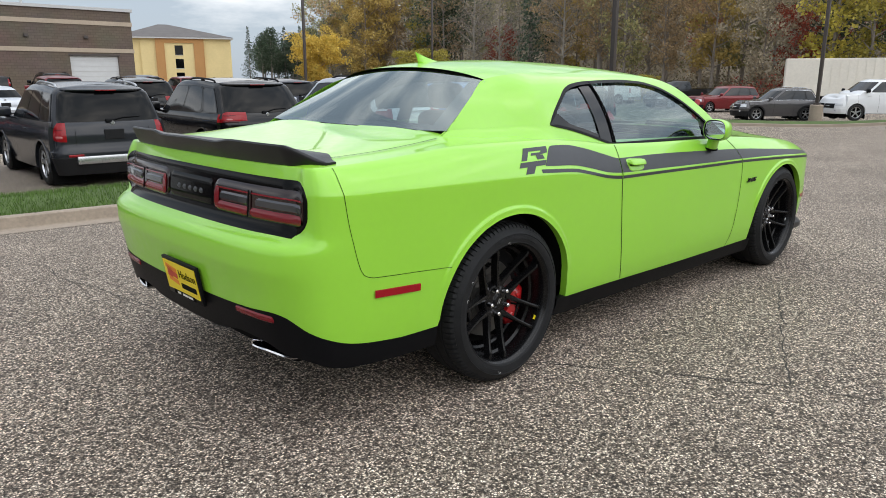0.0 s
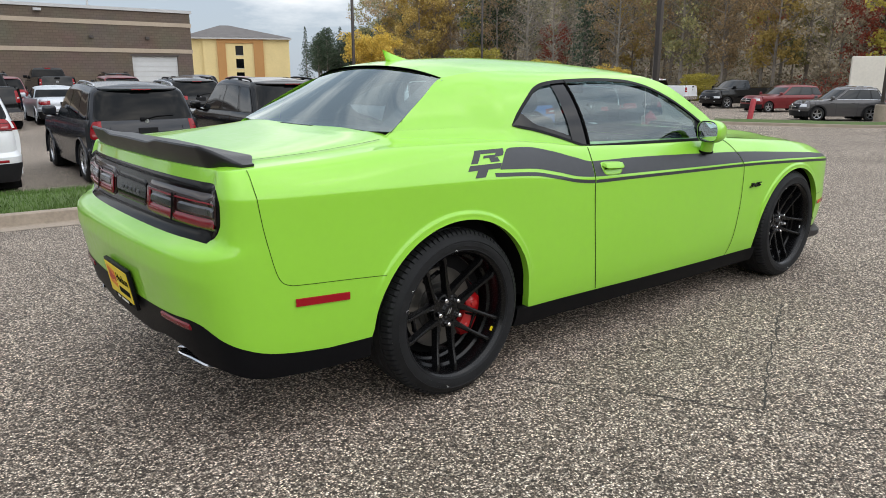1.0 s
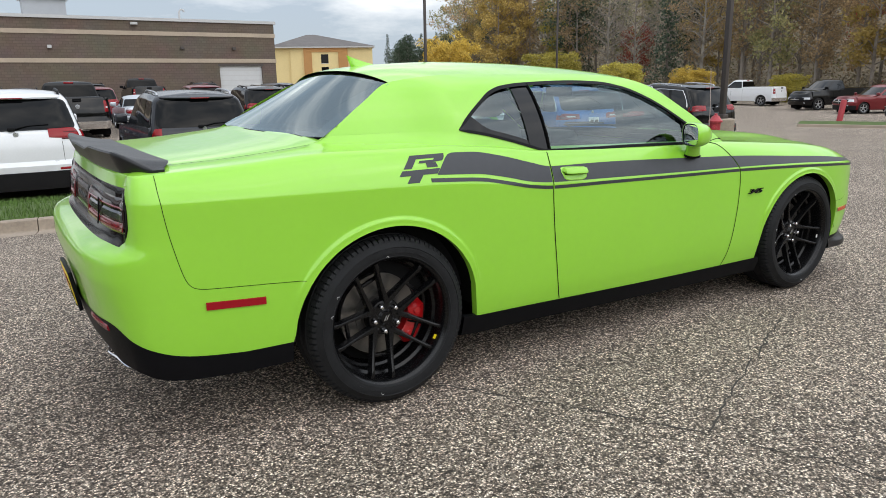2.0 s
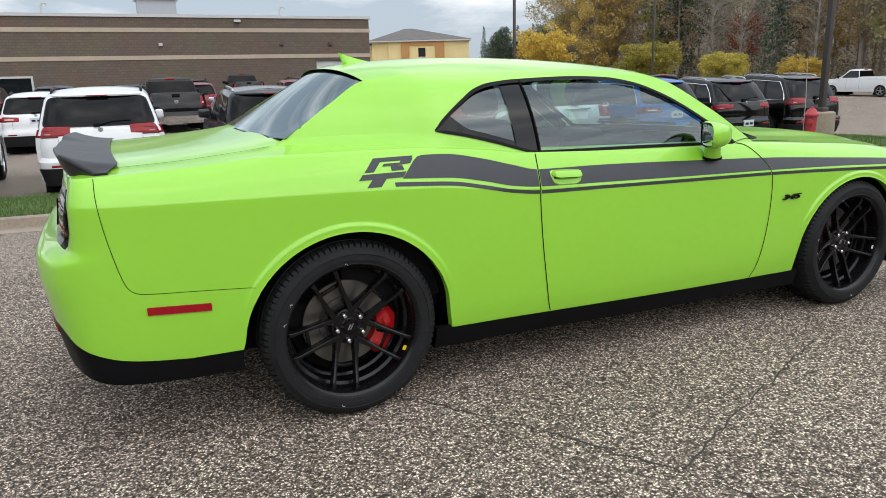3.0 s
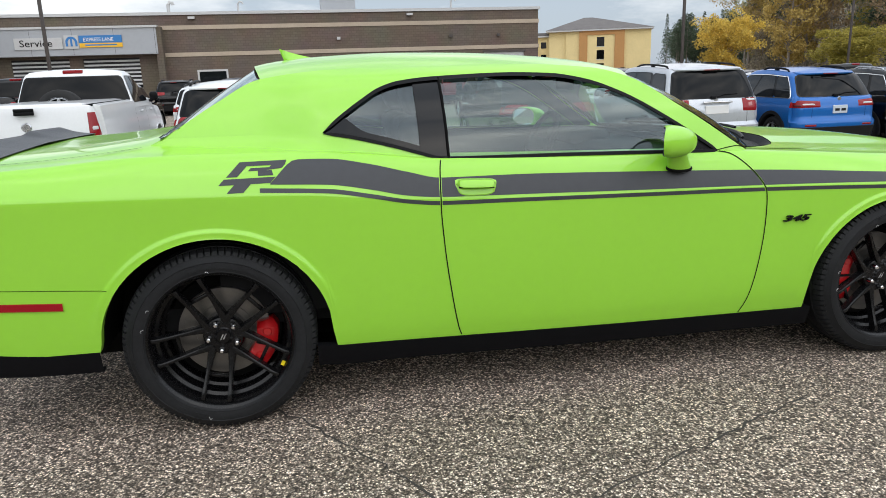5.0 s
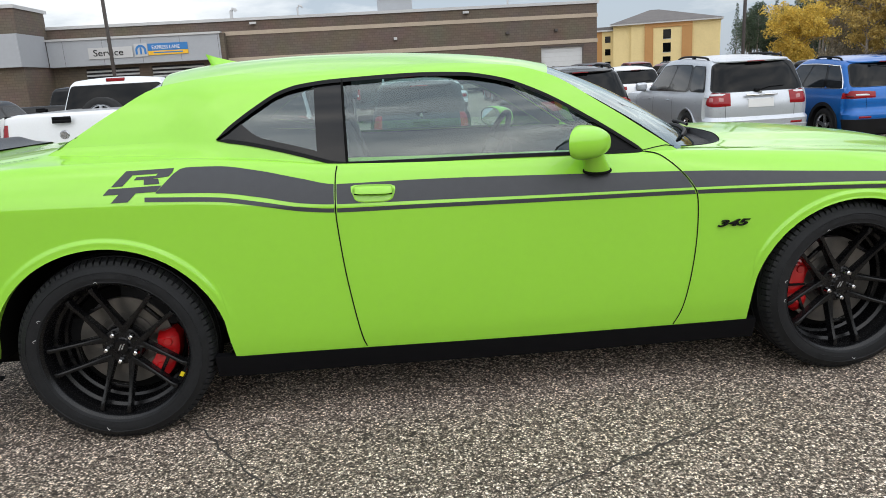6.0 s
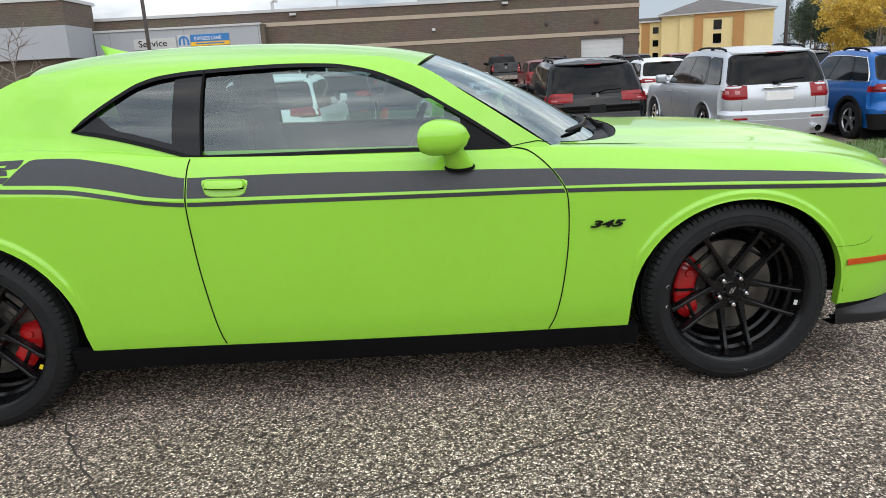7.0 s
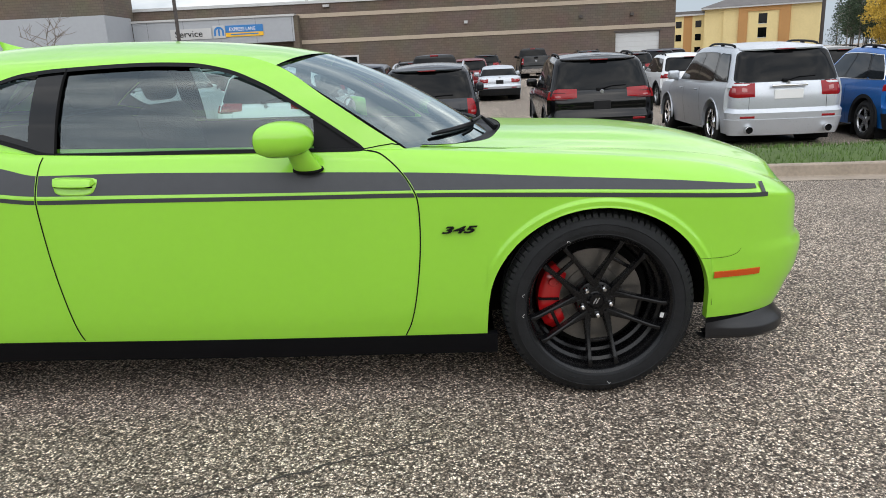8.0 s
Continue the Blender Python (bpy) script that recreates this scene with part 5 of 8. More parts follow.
part("tail_panel", tail_sheet(pill(0, 0.822, 0.783, 1.006, 0.085), 110, 10, 0.004, 0.012), PANEL_BLACK, coupe, "black tail lamp surround")
part("tail_panel_centre", tail_sheet(pill(0, 0.20, 0.835, 0.955, 0.02), 16, 6, 0.010, 0.01), PANEL_BLACK, coupe, "gloss black centre strip of the tail panel")
for k in range(5):
    part("centre_mark", tail_sheet(pill(-0.105 + 0.0525 * k, 0.015, 0.880, 0.902, 0.010), 8, 3, 0.013, 0.003), STRIPE, coupe)
for s in (-1, 1):
    lamp = part("tail_lamp", tail_sheet(pill(s * 0.512, 0.296, 0.824, 0.964, 0.045), 26, 6, 0.012, 0.012), LAMP_DARK, coupe, "smoked red tail lamp")
    for c, h in ((0.365, 0.120), (0.652, 0.148)):
        part("lamp_bar", tail_sheet(pill(s * c, h, 0.838, 0.872, 0.014), 18, 4, 0.017, 0.005), TAIL_RED, lamp, "red lower light bar")
        part("lamp_bar", tail_sheet(pill(s * c, h, 0.920, 0.927, 0.003), 14, 3, 0.017, 0.004), TAIL_RED, lamp)
        part("lamp_core", tail_sheet(pill(s * (c + 0.016), h - 0.018, 0.876, 0.912, 0.012), 14, 5, 0.019, 0.006), LAMP_GREY, lamp, "grey lamp core")
    part("lamp_bar", tail_sheet(pill(s * 0.252, 0.016, 0.842, 0.928, 0.012), 8, 5, 0.018, 0.004), TAIL_RED, lamp)
    bm = bmesh.new()
    tube(bm, [tail_pt(s * 0.495, 0.836 + 0.100 * k / 4, 0.019) for k in range(5)], 0.003, 5)
    part("lamp_divider", bm, SHADOW_BLACK, lamp)
    # reflector and exhaust tip in the valance
    part("reflector", tail_sheet(pill(s * 0.585, 0.115, 0.468, 0.499, 0.012), 10, 4, 0.006, 0.006), TAIL_RED, coupe, "dark red bumper reflector")
    tip = bmesh.new()
    rows = []
    for x, grow in ((-0.70, -0.006), (-1.022, 0.0), (-1.040, 0.0), (-1.043, -0.004), (-1.038, -0.009), (-0.76, -0.012)):
        row = []
        for k in range(28):
            a = 2 * math.pi * k / 28
            c, d = math.cos(a), math.sin(a)
            row.append(Vector((x + 0.06 * (0.5 + 0.5 * c * s) * (x < -0.9), s * 0.635 + (0.125 + grow) * math.copysign(abs(c) ** 0.6, c), 0.346 + (0.023 + grow) * math.copysign(abs(d) ** 0.7, d))))
        rows.append(row)
    part("exhaust_tip", sheet(rows, close=True, bm=tip), CHROME, coupe, "bright oblong exhaust tip")

# boot spoiler
bm = bmesh.new()
rows = []
for k in range(-30, 31):
    f = k / 30
    a = abs(f)
    w = f * 0.80
    tip = smooth01((a - 0.86) / 0.14)
    dip = 0.022 * smooth01((0.46 - a) / 0.16)
    xr = -1.005 + 0.06 * a ** 3 + 0.085 * tip
    xf = -0.80 + 0.03 * a * a - 0.045 * tip
    zb = 1.040 + 0.012 * (1 - a)
    zt = 1.122 - 0.010 * a - dip * 0.7 - 0.060 * tip
    zf = zb + 0.030 - 0.018 * tip
    # a hollow upper face that sweeps up to the trailing edge, then the rear face
    top = [Vector((xf + (xr + 0.014 - xf) * g, w, zf + (zt - 0.001 - zf) * (0.30 * g + 0.70 * g ** 2.4))) for g in lin(0, 1, 9)]
    rows.append(top + [Vector((xr + 0.004, w, zt)), Vector((xr, w, zt - 0.006)), Vector((xr + 0.006, w, zt - 0.022)), Vector((xr + 0.016, w, (zt + zb) / 2 - 0.016)), Vector((xr + 0.036, w, zb - 0.018)), Vector((xf, w, zb + 0.006))])
sheet(rows, bm=bm)
for r in (rows[0], rows[-1]):
    bm.faces.new([bm.verts.new(p) for p in r])
part("boot_spoiler", merged(bm), SPOILER_BLACK, coupe, "matt black boot spoiler", sharp=52)

# ---- the coupe: wheels, mirrors, trim, cabin ----
def spoke_mesh(name, split):
    """One arm of a split-spoke wheel in the (x, z) plane, pointing along +x at the hub and turned by split at the rim."""
    bm = bmesh.new()
    rows = []
    sg = 1 if split > 0 else -1
    a0, a1 = Vector((0.048, 0.037 * sg)), Vector((0.259 * math.cos(split), 0.259 * math.sin(split)))
    d = (a1 - a0).normalized()
    for k in range(13):
        f = k / 12
        c = a0.lerp(a1, f)
        wd = 0.0155 - 0.0072 * smooth01(f * 1.8) + 0.0030 * smooth01((f - 0.85) / 0.15)
        face = -0.014 + 0.020 * f + 0.040 * f ** 1.9 - 0.010 * smooth01((f - 0.90) / 0.10)

        def at(u, o):
            return Vector((c.x - u * d.y, o, c.y + u * d.x))
        rows.append([at(-wd * 1.15, face - 0.034), at(-wd, face - 0.010), at(-wd * 0.78, face - 0.002), at(-wd * 0.25, face), at(wd * 0.25, face), at(wd * 0.78, face - 0.002), at(wd, face - 0.010), at(wd * 1.15, face - 0.034)])
    sheet(rows, bm=bm)
    bm.faces.new([bm.verts.new(p) for p in rows[-1]])
    me = bpy.data.meshes.new(name)
    bmesh.ops.recalc_face_normals(bm, faces=bm.faces)
    bm.to_mesh(me)
    bm.free()
    return me


SPOKES = [spoke_mesh("spoke", radians(s)) for s in (-11.3, 11.3)]
for me in SPOKES:
    me.materials.append(RIM_BLACK)
    me.polygons.foreach_set("use_smooth", [True] * len(me.polygons))
    me.set_sharp_from_angle(angle=radians(40))


def coupe_wheel(x, sgn, turn, caliper_at, disc_r):
    """A wheel with its tyre, ten arms in five pairs, brake disc and caliper."""
    bm = bmesh.new()
    rim_prof = [(0.268, 0.052), (0.274, 0.058), (0.2745, 0.052), (0.268, 0.047), (0.2625, 0.038), (0.2600, 0.0), (0.2575, -0.030), (0.245, -0.037), (0.242, -0.09), (0.231, -0.096), (0.227, -0.17)]
    lathe(bm, rim_prof, 64)
    lathe(bm, [(0.0, -0.012), (0.032, -0.012), (0.036, -0.016), (0.060, -0.017), (0.074, -0.022), (0.080, -0.032), (0.082, -0.06)], 40)
    bmesh.ops.recalc_face_normals(bm, faces=bm.faces)
    rim = part("wheel", bm, RIM_BLACK, coupe, "satin black split-spoke alloy wheel", sharp=30)
    rim.matrix_basis = pose(x, sgn * 0.872, TYRE_R) @ (pose(0, 0, 0, 0, 0, 180) if sgn < 0 else Matrix())
    m = -1 if sgn < 0 else 1
    # tyre with a grooved tread and blocks along its shoulder
    bm = bmesh.new()
    prof = [(0.270, 0.048), (0.273, 0.056), (0.279, 0.0625), (0.281, 0.065), (0.283, 0.0635), (0.300, 0.068), (0.318, 0.0655), (0.320, 0.068), (0.323, 0.0645), (0.334, 0.058), (0.342, 0.050)]
    lathe(bm, prof, 72)
    n = 88
    shoulder = []
    for k in range(n):
        for f, g, e in ((0.0, 0.0, 0.0), (0.70, 0.0, 0.0), (0.76, 0.009, 0.006), (0.94, 0.009, 0.006)):
            a = math.pi * 2 * (k + f) / n
            shoulder.append([Vector((r_ * math.cos(a), o, r_ * math.sin(a))) for r_, o in ((0.342, 0.050), (0.347, 0.0475 - e), (0.3555 - g, 0.041 - e), (0.3625 - g, 0.024), (0.3640, 0.004), (0.3585, 0.002), (0.3585, -0.008), (0.3645, -0.010), (0.3645, -0.055), (0.3585, -0.057), (0.3585, -0.067), (0.3645, -0.069), (0.3635, -0.13), (0.355 - g, -0.172), (0.342, -0.182))])
    sheet(shoulder + [shoulder[0]], bm=bm)
    lathe(bm, [(0.342, -0.182), (0.31, -0.192), (0.26, -0.18)], 72)
    bmesh.ops.recalc_face_normals(bm, faces=bm.faces)
    part("tyre", bm, RUBBER, rim, "new black low-profile tyre", sharp=25)
    for deg, span in ((62, 9), (74, 7), (84, 7), (94, 7), (104, 5), (236, 5), (250, 9)):
        mk = bmesh.new()
        rows = []
        for q in range(5):
            a = radians(deg + span * q / 4 - span / 2 + (14 if x > 1 else 0))
            aa = a if m > 0 else math.pi - a
            rows.append([Vector((r * math.cos(aa), o, r * math.sin(aa))) for r, o in ((0.296, 0.0665), (0.297, 0.0695), (0.313, 0.0685), (0.314, 0.0655))])
        sheet(rows, bm=mk)
        part("sidewall_bar", mk, RUBBER, rim)
    for k in range(5):
        a = radians(turn + 72 * k) if sgn < 0 else radians(turn + 72 * k)
        for me in SPOKES:
            o = new("spoke", me)
            o.parent = rim
            o.matrix_basis = Matrix.Rotation(a if m > 0 else math.pi - a, 4, "Y").inverted()
        aa = a if m > 0 else math.pi - a
        br = bmesh.new()
        box(br, (0.166, -0.046, -0.046), (0.180, -0.026, 0.046), 0.004, m=Matrix.Rotation(-aa, 4, "Y"))
        part("spoke_bridge", br, RIM_BLACK, rim)
        nut = bmesh.new()
        c = (0.0572 * math.cos(aa), 0.0, 0.0572 * math.sin(aa))
        lathe(nut, [(0.0, 0.011), (0.006, 0.010), (0.0095, 0.006), (0.0105, -0.009), (0.0125, -0.014)], 12, centre=c)
        bmesh.ops.recalc_face_normals(nut, faces=nut.faces)
        part("wheel_nut", nut, CHROME, rim, "bright wheel nut")
    cap = bmesh.new()
    lathe(cap, [(0.0, -0.005), (0.026, -0.006), (0.030, -0.011)], 28)
    for d in (-0.005, 0.005):
        extrude_poly(cap, [(-0.009 + d, -0.012), (-0.004 + d, -0.012), (0.009 + d, 0.012), (0.004 + d, 0.012)], lambda u, v, t: Vector((u * (1 if m > 0 else -1), -0.0055 + t, v)), 0.0012, 1)
    bmesh.ops.recalc_face_normals(cap, faces=cap.faces)
    part("centre_cap", cap, [GLOSS_BLACK, ALLOY], rim, "black centre cap with two slanted bars")
    # weight sticker and brake parts
    st = bmesh.new()
    ang = radians(turn + 72)
    aa = ang if m > 0 else math.pi - ang
    box(st, (-0.007, 0, -0.010), (0.007, 0.0015, 0.010), m=Matrix.Rotation(-aa, 4, "Y") @ Matrix.Translation((0.2515, 0.022, 0)))
    part("weight_sticker", st, YELLOW if x < 1 else WHITE_DECAL, rim)
    ds = bmesh.new()
    lathe(ds, [(0.085, -0.077), (disc_r * 0.62, -0.077), (disc_r * 0.63, -0.082), (disc_r, -0.082), (disc_r, -0.107), (0.085, -0.107)], 56)
    lathe(ds, [(0.0, -0.045), (0.075, -0.045), (0.088, -0.077)], 40)
    bmesh.ops.recalc_face_normals(ds, faces=ds.faces)
    part("brake_disc", ds, STEEL, rim, "grey steel brake disc")
    cal = bmesh.new()
    rows = []
    half = radians(33 if x < 1 else 40)
    for k in range(15):
        f = k / 14
        a = radians(caliper_at) + half * (2 * f - 1)
        aa = a if m > 0 else math.pi - a
        e = smooth01(min(f, 1 - f) / 0.14)
        r0, r1 = disc_r - 0.050 - 0.006 * e, disc_r + 0.018 + 0.016 * e
        t = -0.078 + 0.020 + 0.020 * e
        bridge = 0.006 if abs(f - 0.5) > 0.1 else 0.0
        rows.append([Vector((r * math.cos(aa), o, r * math.sin(aa))) for r, o in ((r0, -0.082), (r0 + 0.004, t - 0.006), (r0 + 0.016, t), ((r0 + r1) / 2, t + bridge), (r1 - 0.02, t), (r1 - 0.004, t - 0.010), (r1, -0.11))])
    sheet(rows, bm=cal)
    for r in (rows[0], rows[-1]):
        cal.faces.new([cal.verts.new(p) for p in r])
    bmesh.ops.recalc_face_normals(cal, faces=cal.faces)
    cal_o = part("brake_caliper", cal, CALIPER, rim, "red brake caliper")
    for off in (-0.55, 0.55):
        a = radians(caliper_at) + half * off
        aa = a if m > 0 else math.pi - a
        pc = Vector(((disc_r - 0.012) * math.cos(aa), 0, (disc_r - 0.012) * math.sin(aa)))
        bo = bmesh.new()
        lathe(bo, [(0.0, -0.030), (0.015, -0.030), (0.019, -0.035), (0.019, -0.055)], 16, centre=pc)
        bmesh.ops.recalc_face_normals(bo, faces=bo.faces)
        part("caliper_lobe", bo, CALIPER, rim)
    ln = bmesh.new()
    aa = radians(caliper_at) if m > 0 else math.pi - radians(caliper_at)
    box(ln, (disc_r - 0.05, -0.045, -0.004), (disc_r + 0.03, -0.0275, 0.004), 0.002, m=Matrix.Rotation(-aa, 4, "Y"))
    part("caliper_rib", ln, SHADOW_BLACK, rim)
    if sgn < 0:
        for q, (deg, rr) in enumerate(((150, 0.292), (166, 0.288), (96, 0.283), (258, 0.310))):
            chalk = bmesh.new()
            a = math.pi - radians(deg + (0 if x < 1 else 20))
            p0 = Vector((rr * math.cos(a), 0.0685, rr * math.sin(a)))
            tg = Vector((-math.sin(a), 0, math.cos(a)))
            tube(chalk, [p0, p0 + tg * 0.005 + p0.normalized() * 0.005, p0 + tg * 0.009 + p0.normalized() * 0.002, p0 + tg * 0.012 - p0.normalized() * 0.005], 0.0008, 4)
            part("chalk_mark", chalk, WHITE_DECAL, rim, "faint chalk marks on the sidewall")
    back = bmesh.new()
    lathe(back, [(0.0, -0.125), (0.22, -0.125), (0.228, -0.16)], 32)
    part("wheel_inner", back, SHADOW_BLACK, rim)
    return rim


for sgn in (-1, 1):
    coupe_wheel(0.0, sgn, 259, -20, 0.178)
    coupe_wheel(AXLE_F, sgn, 275, 178, 0.190)

# door mirrors
for sgn in (-1, 1):
    bm = bmesh.new()
    rows = []
    for k in range(13):
        f = k / 12
        x = 1.782 + 0.142 * f
        half = 0.096 * (1 - (max(0, f - 0.08) / 0.92) ** 3.0) ** 0.55 if f > 0.08 else 0.088 + 0.008 * f / 0.08
        half = max(half, 0.004)
        ht = 0.064 * (1 - (max(0, f - 0.10) / 0.90) ** 2.6) ** 0.55 if f > 0.10 else 0.058 + 0.006 * f / 0.1
        ht = max(ht, 0.003)
        cz = 1.044 - 0.004 * f
        cy = 0.952 - 0.015 * f
        row = []
        for j in range(24):
            a = 2 * math.pi * j / 24
            c, d = math.cos(a), math.sin(a)
            row.append(Vector((x - 0.048 * c * (1 - f), sgn * (cy + half * math.copysign(abs(c) ** 0.75, c)), cz + ht * math.copysign(abs(d) ** 0.75, d))))
        rows.append(row)
    sheet(rows, close=True, bm=bm)
    bm.faces.new([bm.verts.new(p) for p in rows[-1]])
    bmesh.ops.recalc_face_normals(bm, faces=bm.faces)
    shell_m = part("door_mirror", merged(bm), GREEN, coupe, "lime green door mirror housing")
    gb = bmesh.new()
    inner = [Vector((p.x + 0.004, p.y * 0.993 + sgn * 0.952 * 0.007, 1.044 + (p.z - 1.044) * 0.9)) for p in rows[0]]
    rim_o = [Vector((p.x - 0.0005, p.y, p.z)) for p in rows[0]]
    sheet([rim_o, inner], close=True, bm=gb)
    part("mirror_rim", gb, BLACK_TRIM, shell_m)
    gl = bmesh.new()
    gl.faces.new([gl.verts.new(p) for p in inner])
    part("mirror_glass", gl, MIRROR, shell_m, "mirror glass", smooth=False)
    st = bmesh.new()
    rr = []
    for k in range(7):
        f = k / 6
        c = Vector((1.885 - 0.035 * f, sgn * (0.893 + 0.035 * f), 0.928 + 0.086 * f))
        w1, w2 = 0.052 - 0.012 * f, 0.030 + 0.004 * f
        rr.append([c + Vector((w1 * math.cos(2 * math.pi * j / 18), w2 * math.sin(2 * math.pi * j / 18) * sgn * 0.9, -0.3 * w2 * math.sin(2 * math.pi * j / 18))) for j in range(18)])
    sheet(rr, close=True, bm=st)
    bmesh.ops.recalc_face_normals(st, faces=st.faces)
    part("mirror_arm", st, GREEN, shell_m)
    gk = bmesh.new()
    tube(gk, [p + Vector((0, 0, -0.003)) for p in rr[0]] + [rr[0][0] + Vector((0, 0, -0.003))], 0.006, 6, cap=False)
    part("mirror_gasket", gk, SHADOW_BLACK, shell_m)
    # door handle: scooped cup under a flap grip
    hb = bmesh.new()
    rows = []
    for k in range(15):
        f = k / 14
        x = 0.934 + 0.166 * f
        e = (1 - abs(2 * f - 1) ** 4) ** 0.5
        zt, zb = 0.930 + 0.006 * e - 0.008 * f, 0.905 - 0.037 * e - 0.004 * f
        rows.append([side_pt(x, zt, 0.001, sgn), side_pt(x, zt - 0.006, 0.004 * e + 0.002, sgn), side_pt(x, (zt + zb) / 2, 0.005 * e + 0.002, sgn), side_pt(x, zb + 0.006, 0.004 * e + 0.001, sgn), side_pt(x, zb, 0.0, sgn)])
    sheet(rows, bm=hb, flip=sgn > 0)
    cup = part("door_handle", facing(hb, (0, sgn, 0)), GREEN, coupe, "lime green door handle")
    hg = bmesh.new()
    rows = []
    for k in range(15):
        f = k / 14
        x = 0.937 + 0.160 * f
        e = (1 - abs(2 * f - 1) ** 6) ** 0.5
        zm = 0.917 - 0.007 * f
        rows.append([side_pt(x, zm + 0.018 * e, 0.004, sgn), side_pt(x, zm + 0.016 * e, 0.020 * e + 0.006, sgn), side_pt(x, zm, 0.027 * e + 0.006, sgn), side_pt(x, zm - 0.012 * e, 0.024 * e + 0.006, sgn), side_pt(x, zm - 0.014 * e, 0.006, sgn)])
    sheet(rows, bm=hg, flip=sgn > 0)
    part("grip", facing(hg, (0, sgn, 0)), GREEN, cup)
    hs = bmesh.new()
    rows = []
    for x in lin(0.945, 1.088, 9):
        z = 0.9025 - 0.007 * (x - 0.937) / 0.16
        rows.append([side_pt(x, z + 0.003, 0.012, sgn), side_pt(x, z - 0.0025, 0.0085, sgn)])
    sheet(rows, bm=hs, flip=sgn > 0)
    part("grip_gap", hs, SHADOW_BLACK, cup)


def flank_text(body_text, x0, z0, size, stretch, shear, depth, ml, sgn, name, lbl):
    """Raised lettering laid on the flank."""
    cu = bpy.data.curves.new(name, "FONT")
    cu.body, cu.size, cu.shear, cu.extrude, cu.resolution_u = body_text, size, shear, depth, 3
    cu.offset = 0.0009
    tmp = new(name + "_tmp", cu)
    me = bpy.data.meshes.new_from_object(tmp.evaluated_get(bpy.context.evaluated_depsgraph_get()))
    bpy.data.objects.remove(tmp)
    wmax = max(v.co.x for v in me.vertices)
    for v in me.vertices:
        u = v.co.x * stretch
        x = x0 + u if sgn < 0 else x0 + wmax * stretch - u
        v.co = side_pt(x, z0 + v.co.y, 0.002 + v.co.z + depth, sgn)
    if sgn > 0:
        me.flip_normals()
    return link(name, me, ml, coupe, lbl, smooth=False)


for sgn in (-1, 1):
    flank_text("345", 2.360, 0.672, 0.036, 2.25, 0.35, 0.004, GLOSS_BLACK, sgn, "badge", "black 345 badge")

# roof aerial
bm = bmesh.new()
rows = []
for k in range(11):
    f = k / 10
    x = 0.300 + 0.150 * f
    h = 0.058 * (1 - f) ** 1.4 + 0.001
    lean = -0.022 * (1 - f) ** 1.2
    wd = 0.030 * math.sqrt(max(0.02, 1 - (2 * f - 1) ** 4)) * (0.6 + 0.4 * (1 - f))
    base = roof_c(x) - 0.004
    rows.append([Vector((x, -wd, base)), Vector((x + lean * 0.3, -wd * 0.55, base + h * 0.3)), Vector((x + lean, -0.004, base + h)), Vector((x + lean, 0.004, base + h)), Vector((x + lean * 0.3, wd * 0.55, base + h * 0.3)), Vector((x, wd, base))])
sheet(rows, bm=bm, flip=True)
bm.faces.new([bm.verts.new(p) for p in rows[0]])
bmesh.ops.recalc_face_normals(bm, faces=bm.faces)
part("aerial_fin", bm, GREEN, coupe, "lime green shark fin aerial")

# cowl, wipers and bonnet edge
bm = bmesh.new()
rows = []
for j in range(-30, 31):
    s_ = j / 30
    q = s_ * s_
    w = s_ * 0.735
    xa, xb = 2.575 - 0.32 * q, hood_rear(w) - 0.004
    rows.append([Vector((xa - 0.03 + (xb - xa + 0.03) * k / 5, w, top_here(xa - 0.03 + (xb - xa + 0.03) * k / 5, abs(w)) + 0.006)) for k in range(6)])
sheet(rows, bm=bm)
part("cowl", facing(bm, (0, 0, 1)), BLACK_TRIM, coupe, "black cowl below the windscreen")
bm = bmesh.new()
edge = bmesh.new()
rows, walls = [], []
for j in range(-40, 41):
    s_ = j / 40
    w = s_ * 0.735
    xb = hood_rear(w)
    lip = 0.006 * (1 - abs(s_) ** 5)
    row = []
    for k in range(11):
        f = k / 10
        x = xb + 0.42 * f
        row.append(Vector((x, w, top_here(x, abs(w)) + 0.0010 - 0.004 * smooth01((f - 0.7) / 0.3) + lip * (1 - smooth01(f / 0.6)))))
    rows.append(row)
    walls.append([row[0] + Vector((0.004, 0, 0)), Vector((xb + 0.006, w, row[0].z - lip - 0.034))])
sheet(rows, bm=bm)
part("bonnet_edge", facing(bm, (0, 0, 1)), GREEN, coupe, "raised rear edge of the bonnet", sharp=50)
sheet(walls, bm=edge)
part("bonnet_lip", edge, SHADOW_BLACK, coupe)
glass_rows = screen_rows(W_BOT, W_TOP, 0.035, wide=0.045)
for j0, j1 in ((3, 14), (16, 27)):
    bm = bmesh.new()
    blade = [glass_rows[2][j] + Vector((0.012, 0, 0.012)) for j in range(j0, j1 + 1)]
    tube(bm, blade, [0.006] + [0.010] * (len(blade) - 2) + [0.006], 6)
    arm = [p + Vector((0.022, 0, 0.016)) for p in blade[len(blade) // 2:]]
    end = glass_rows[0][j1] + Vector((0.05, 0, 0.0))
    tube(bm, arm + [end], [0.007] * len(arm) + [0.014], 6)
    lathe(bm, [(0.0, 0.03), (0.018, 0.03), (0.024, 0.0), (0.024, -0.02)], 12, axis="z", centre=end)
    part("wiper", bm, BLACK_TRIM, coupe, "black windscreen wiper")
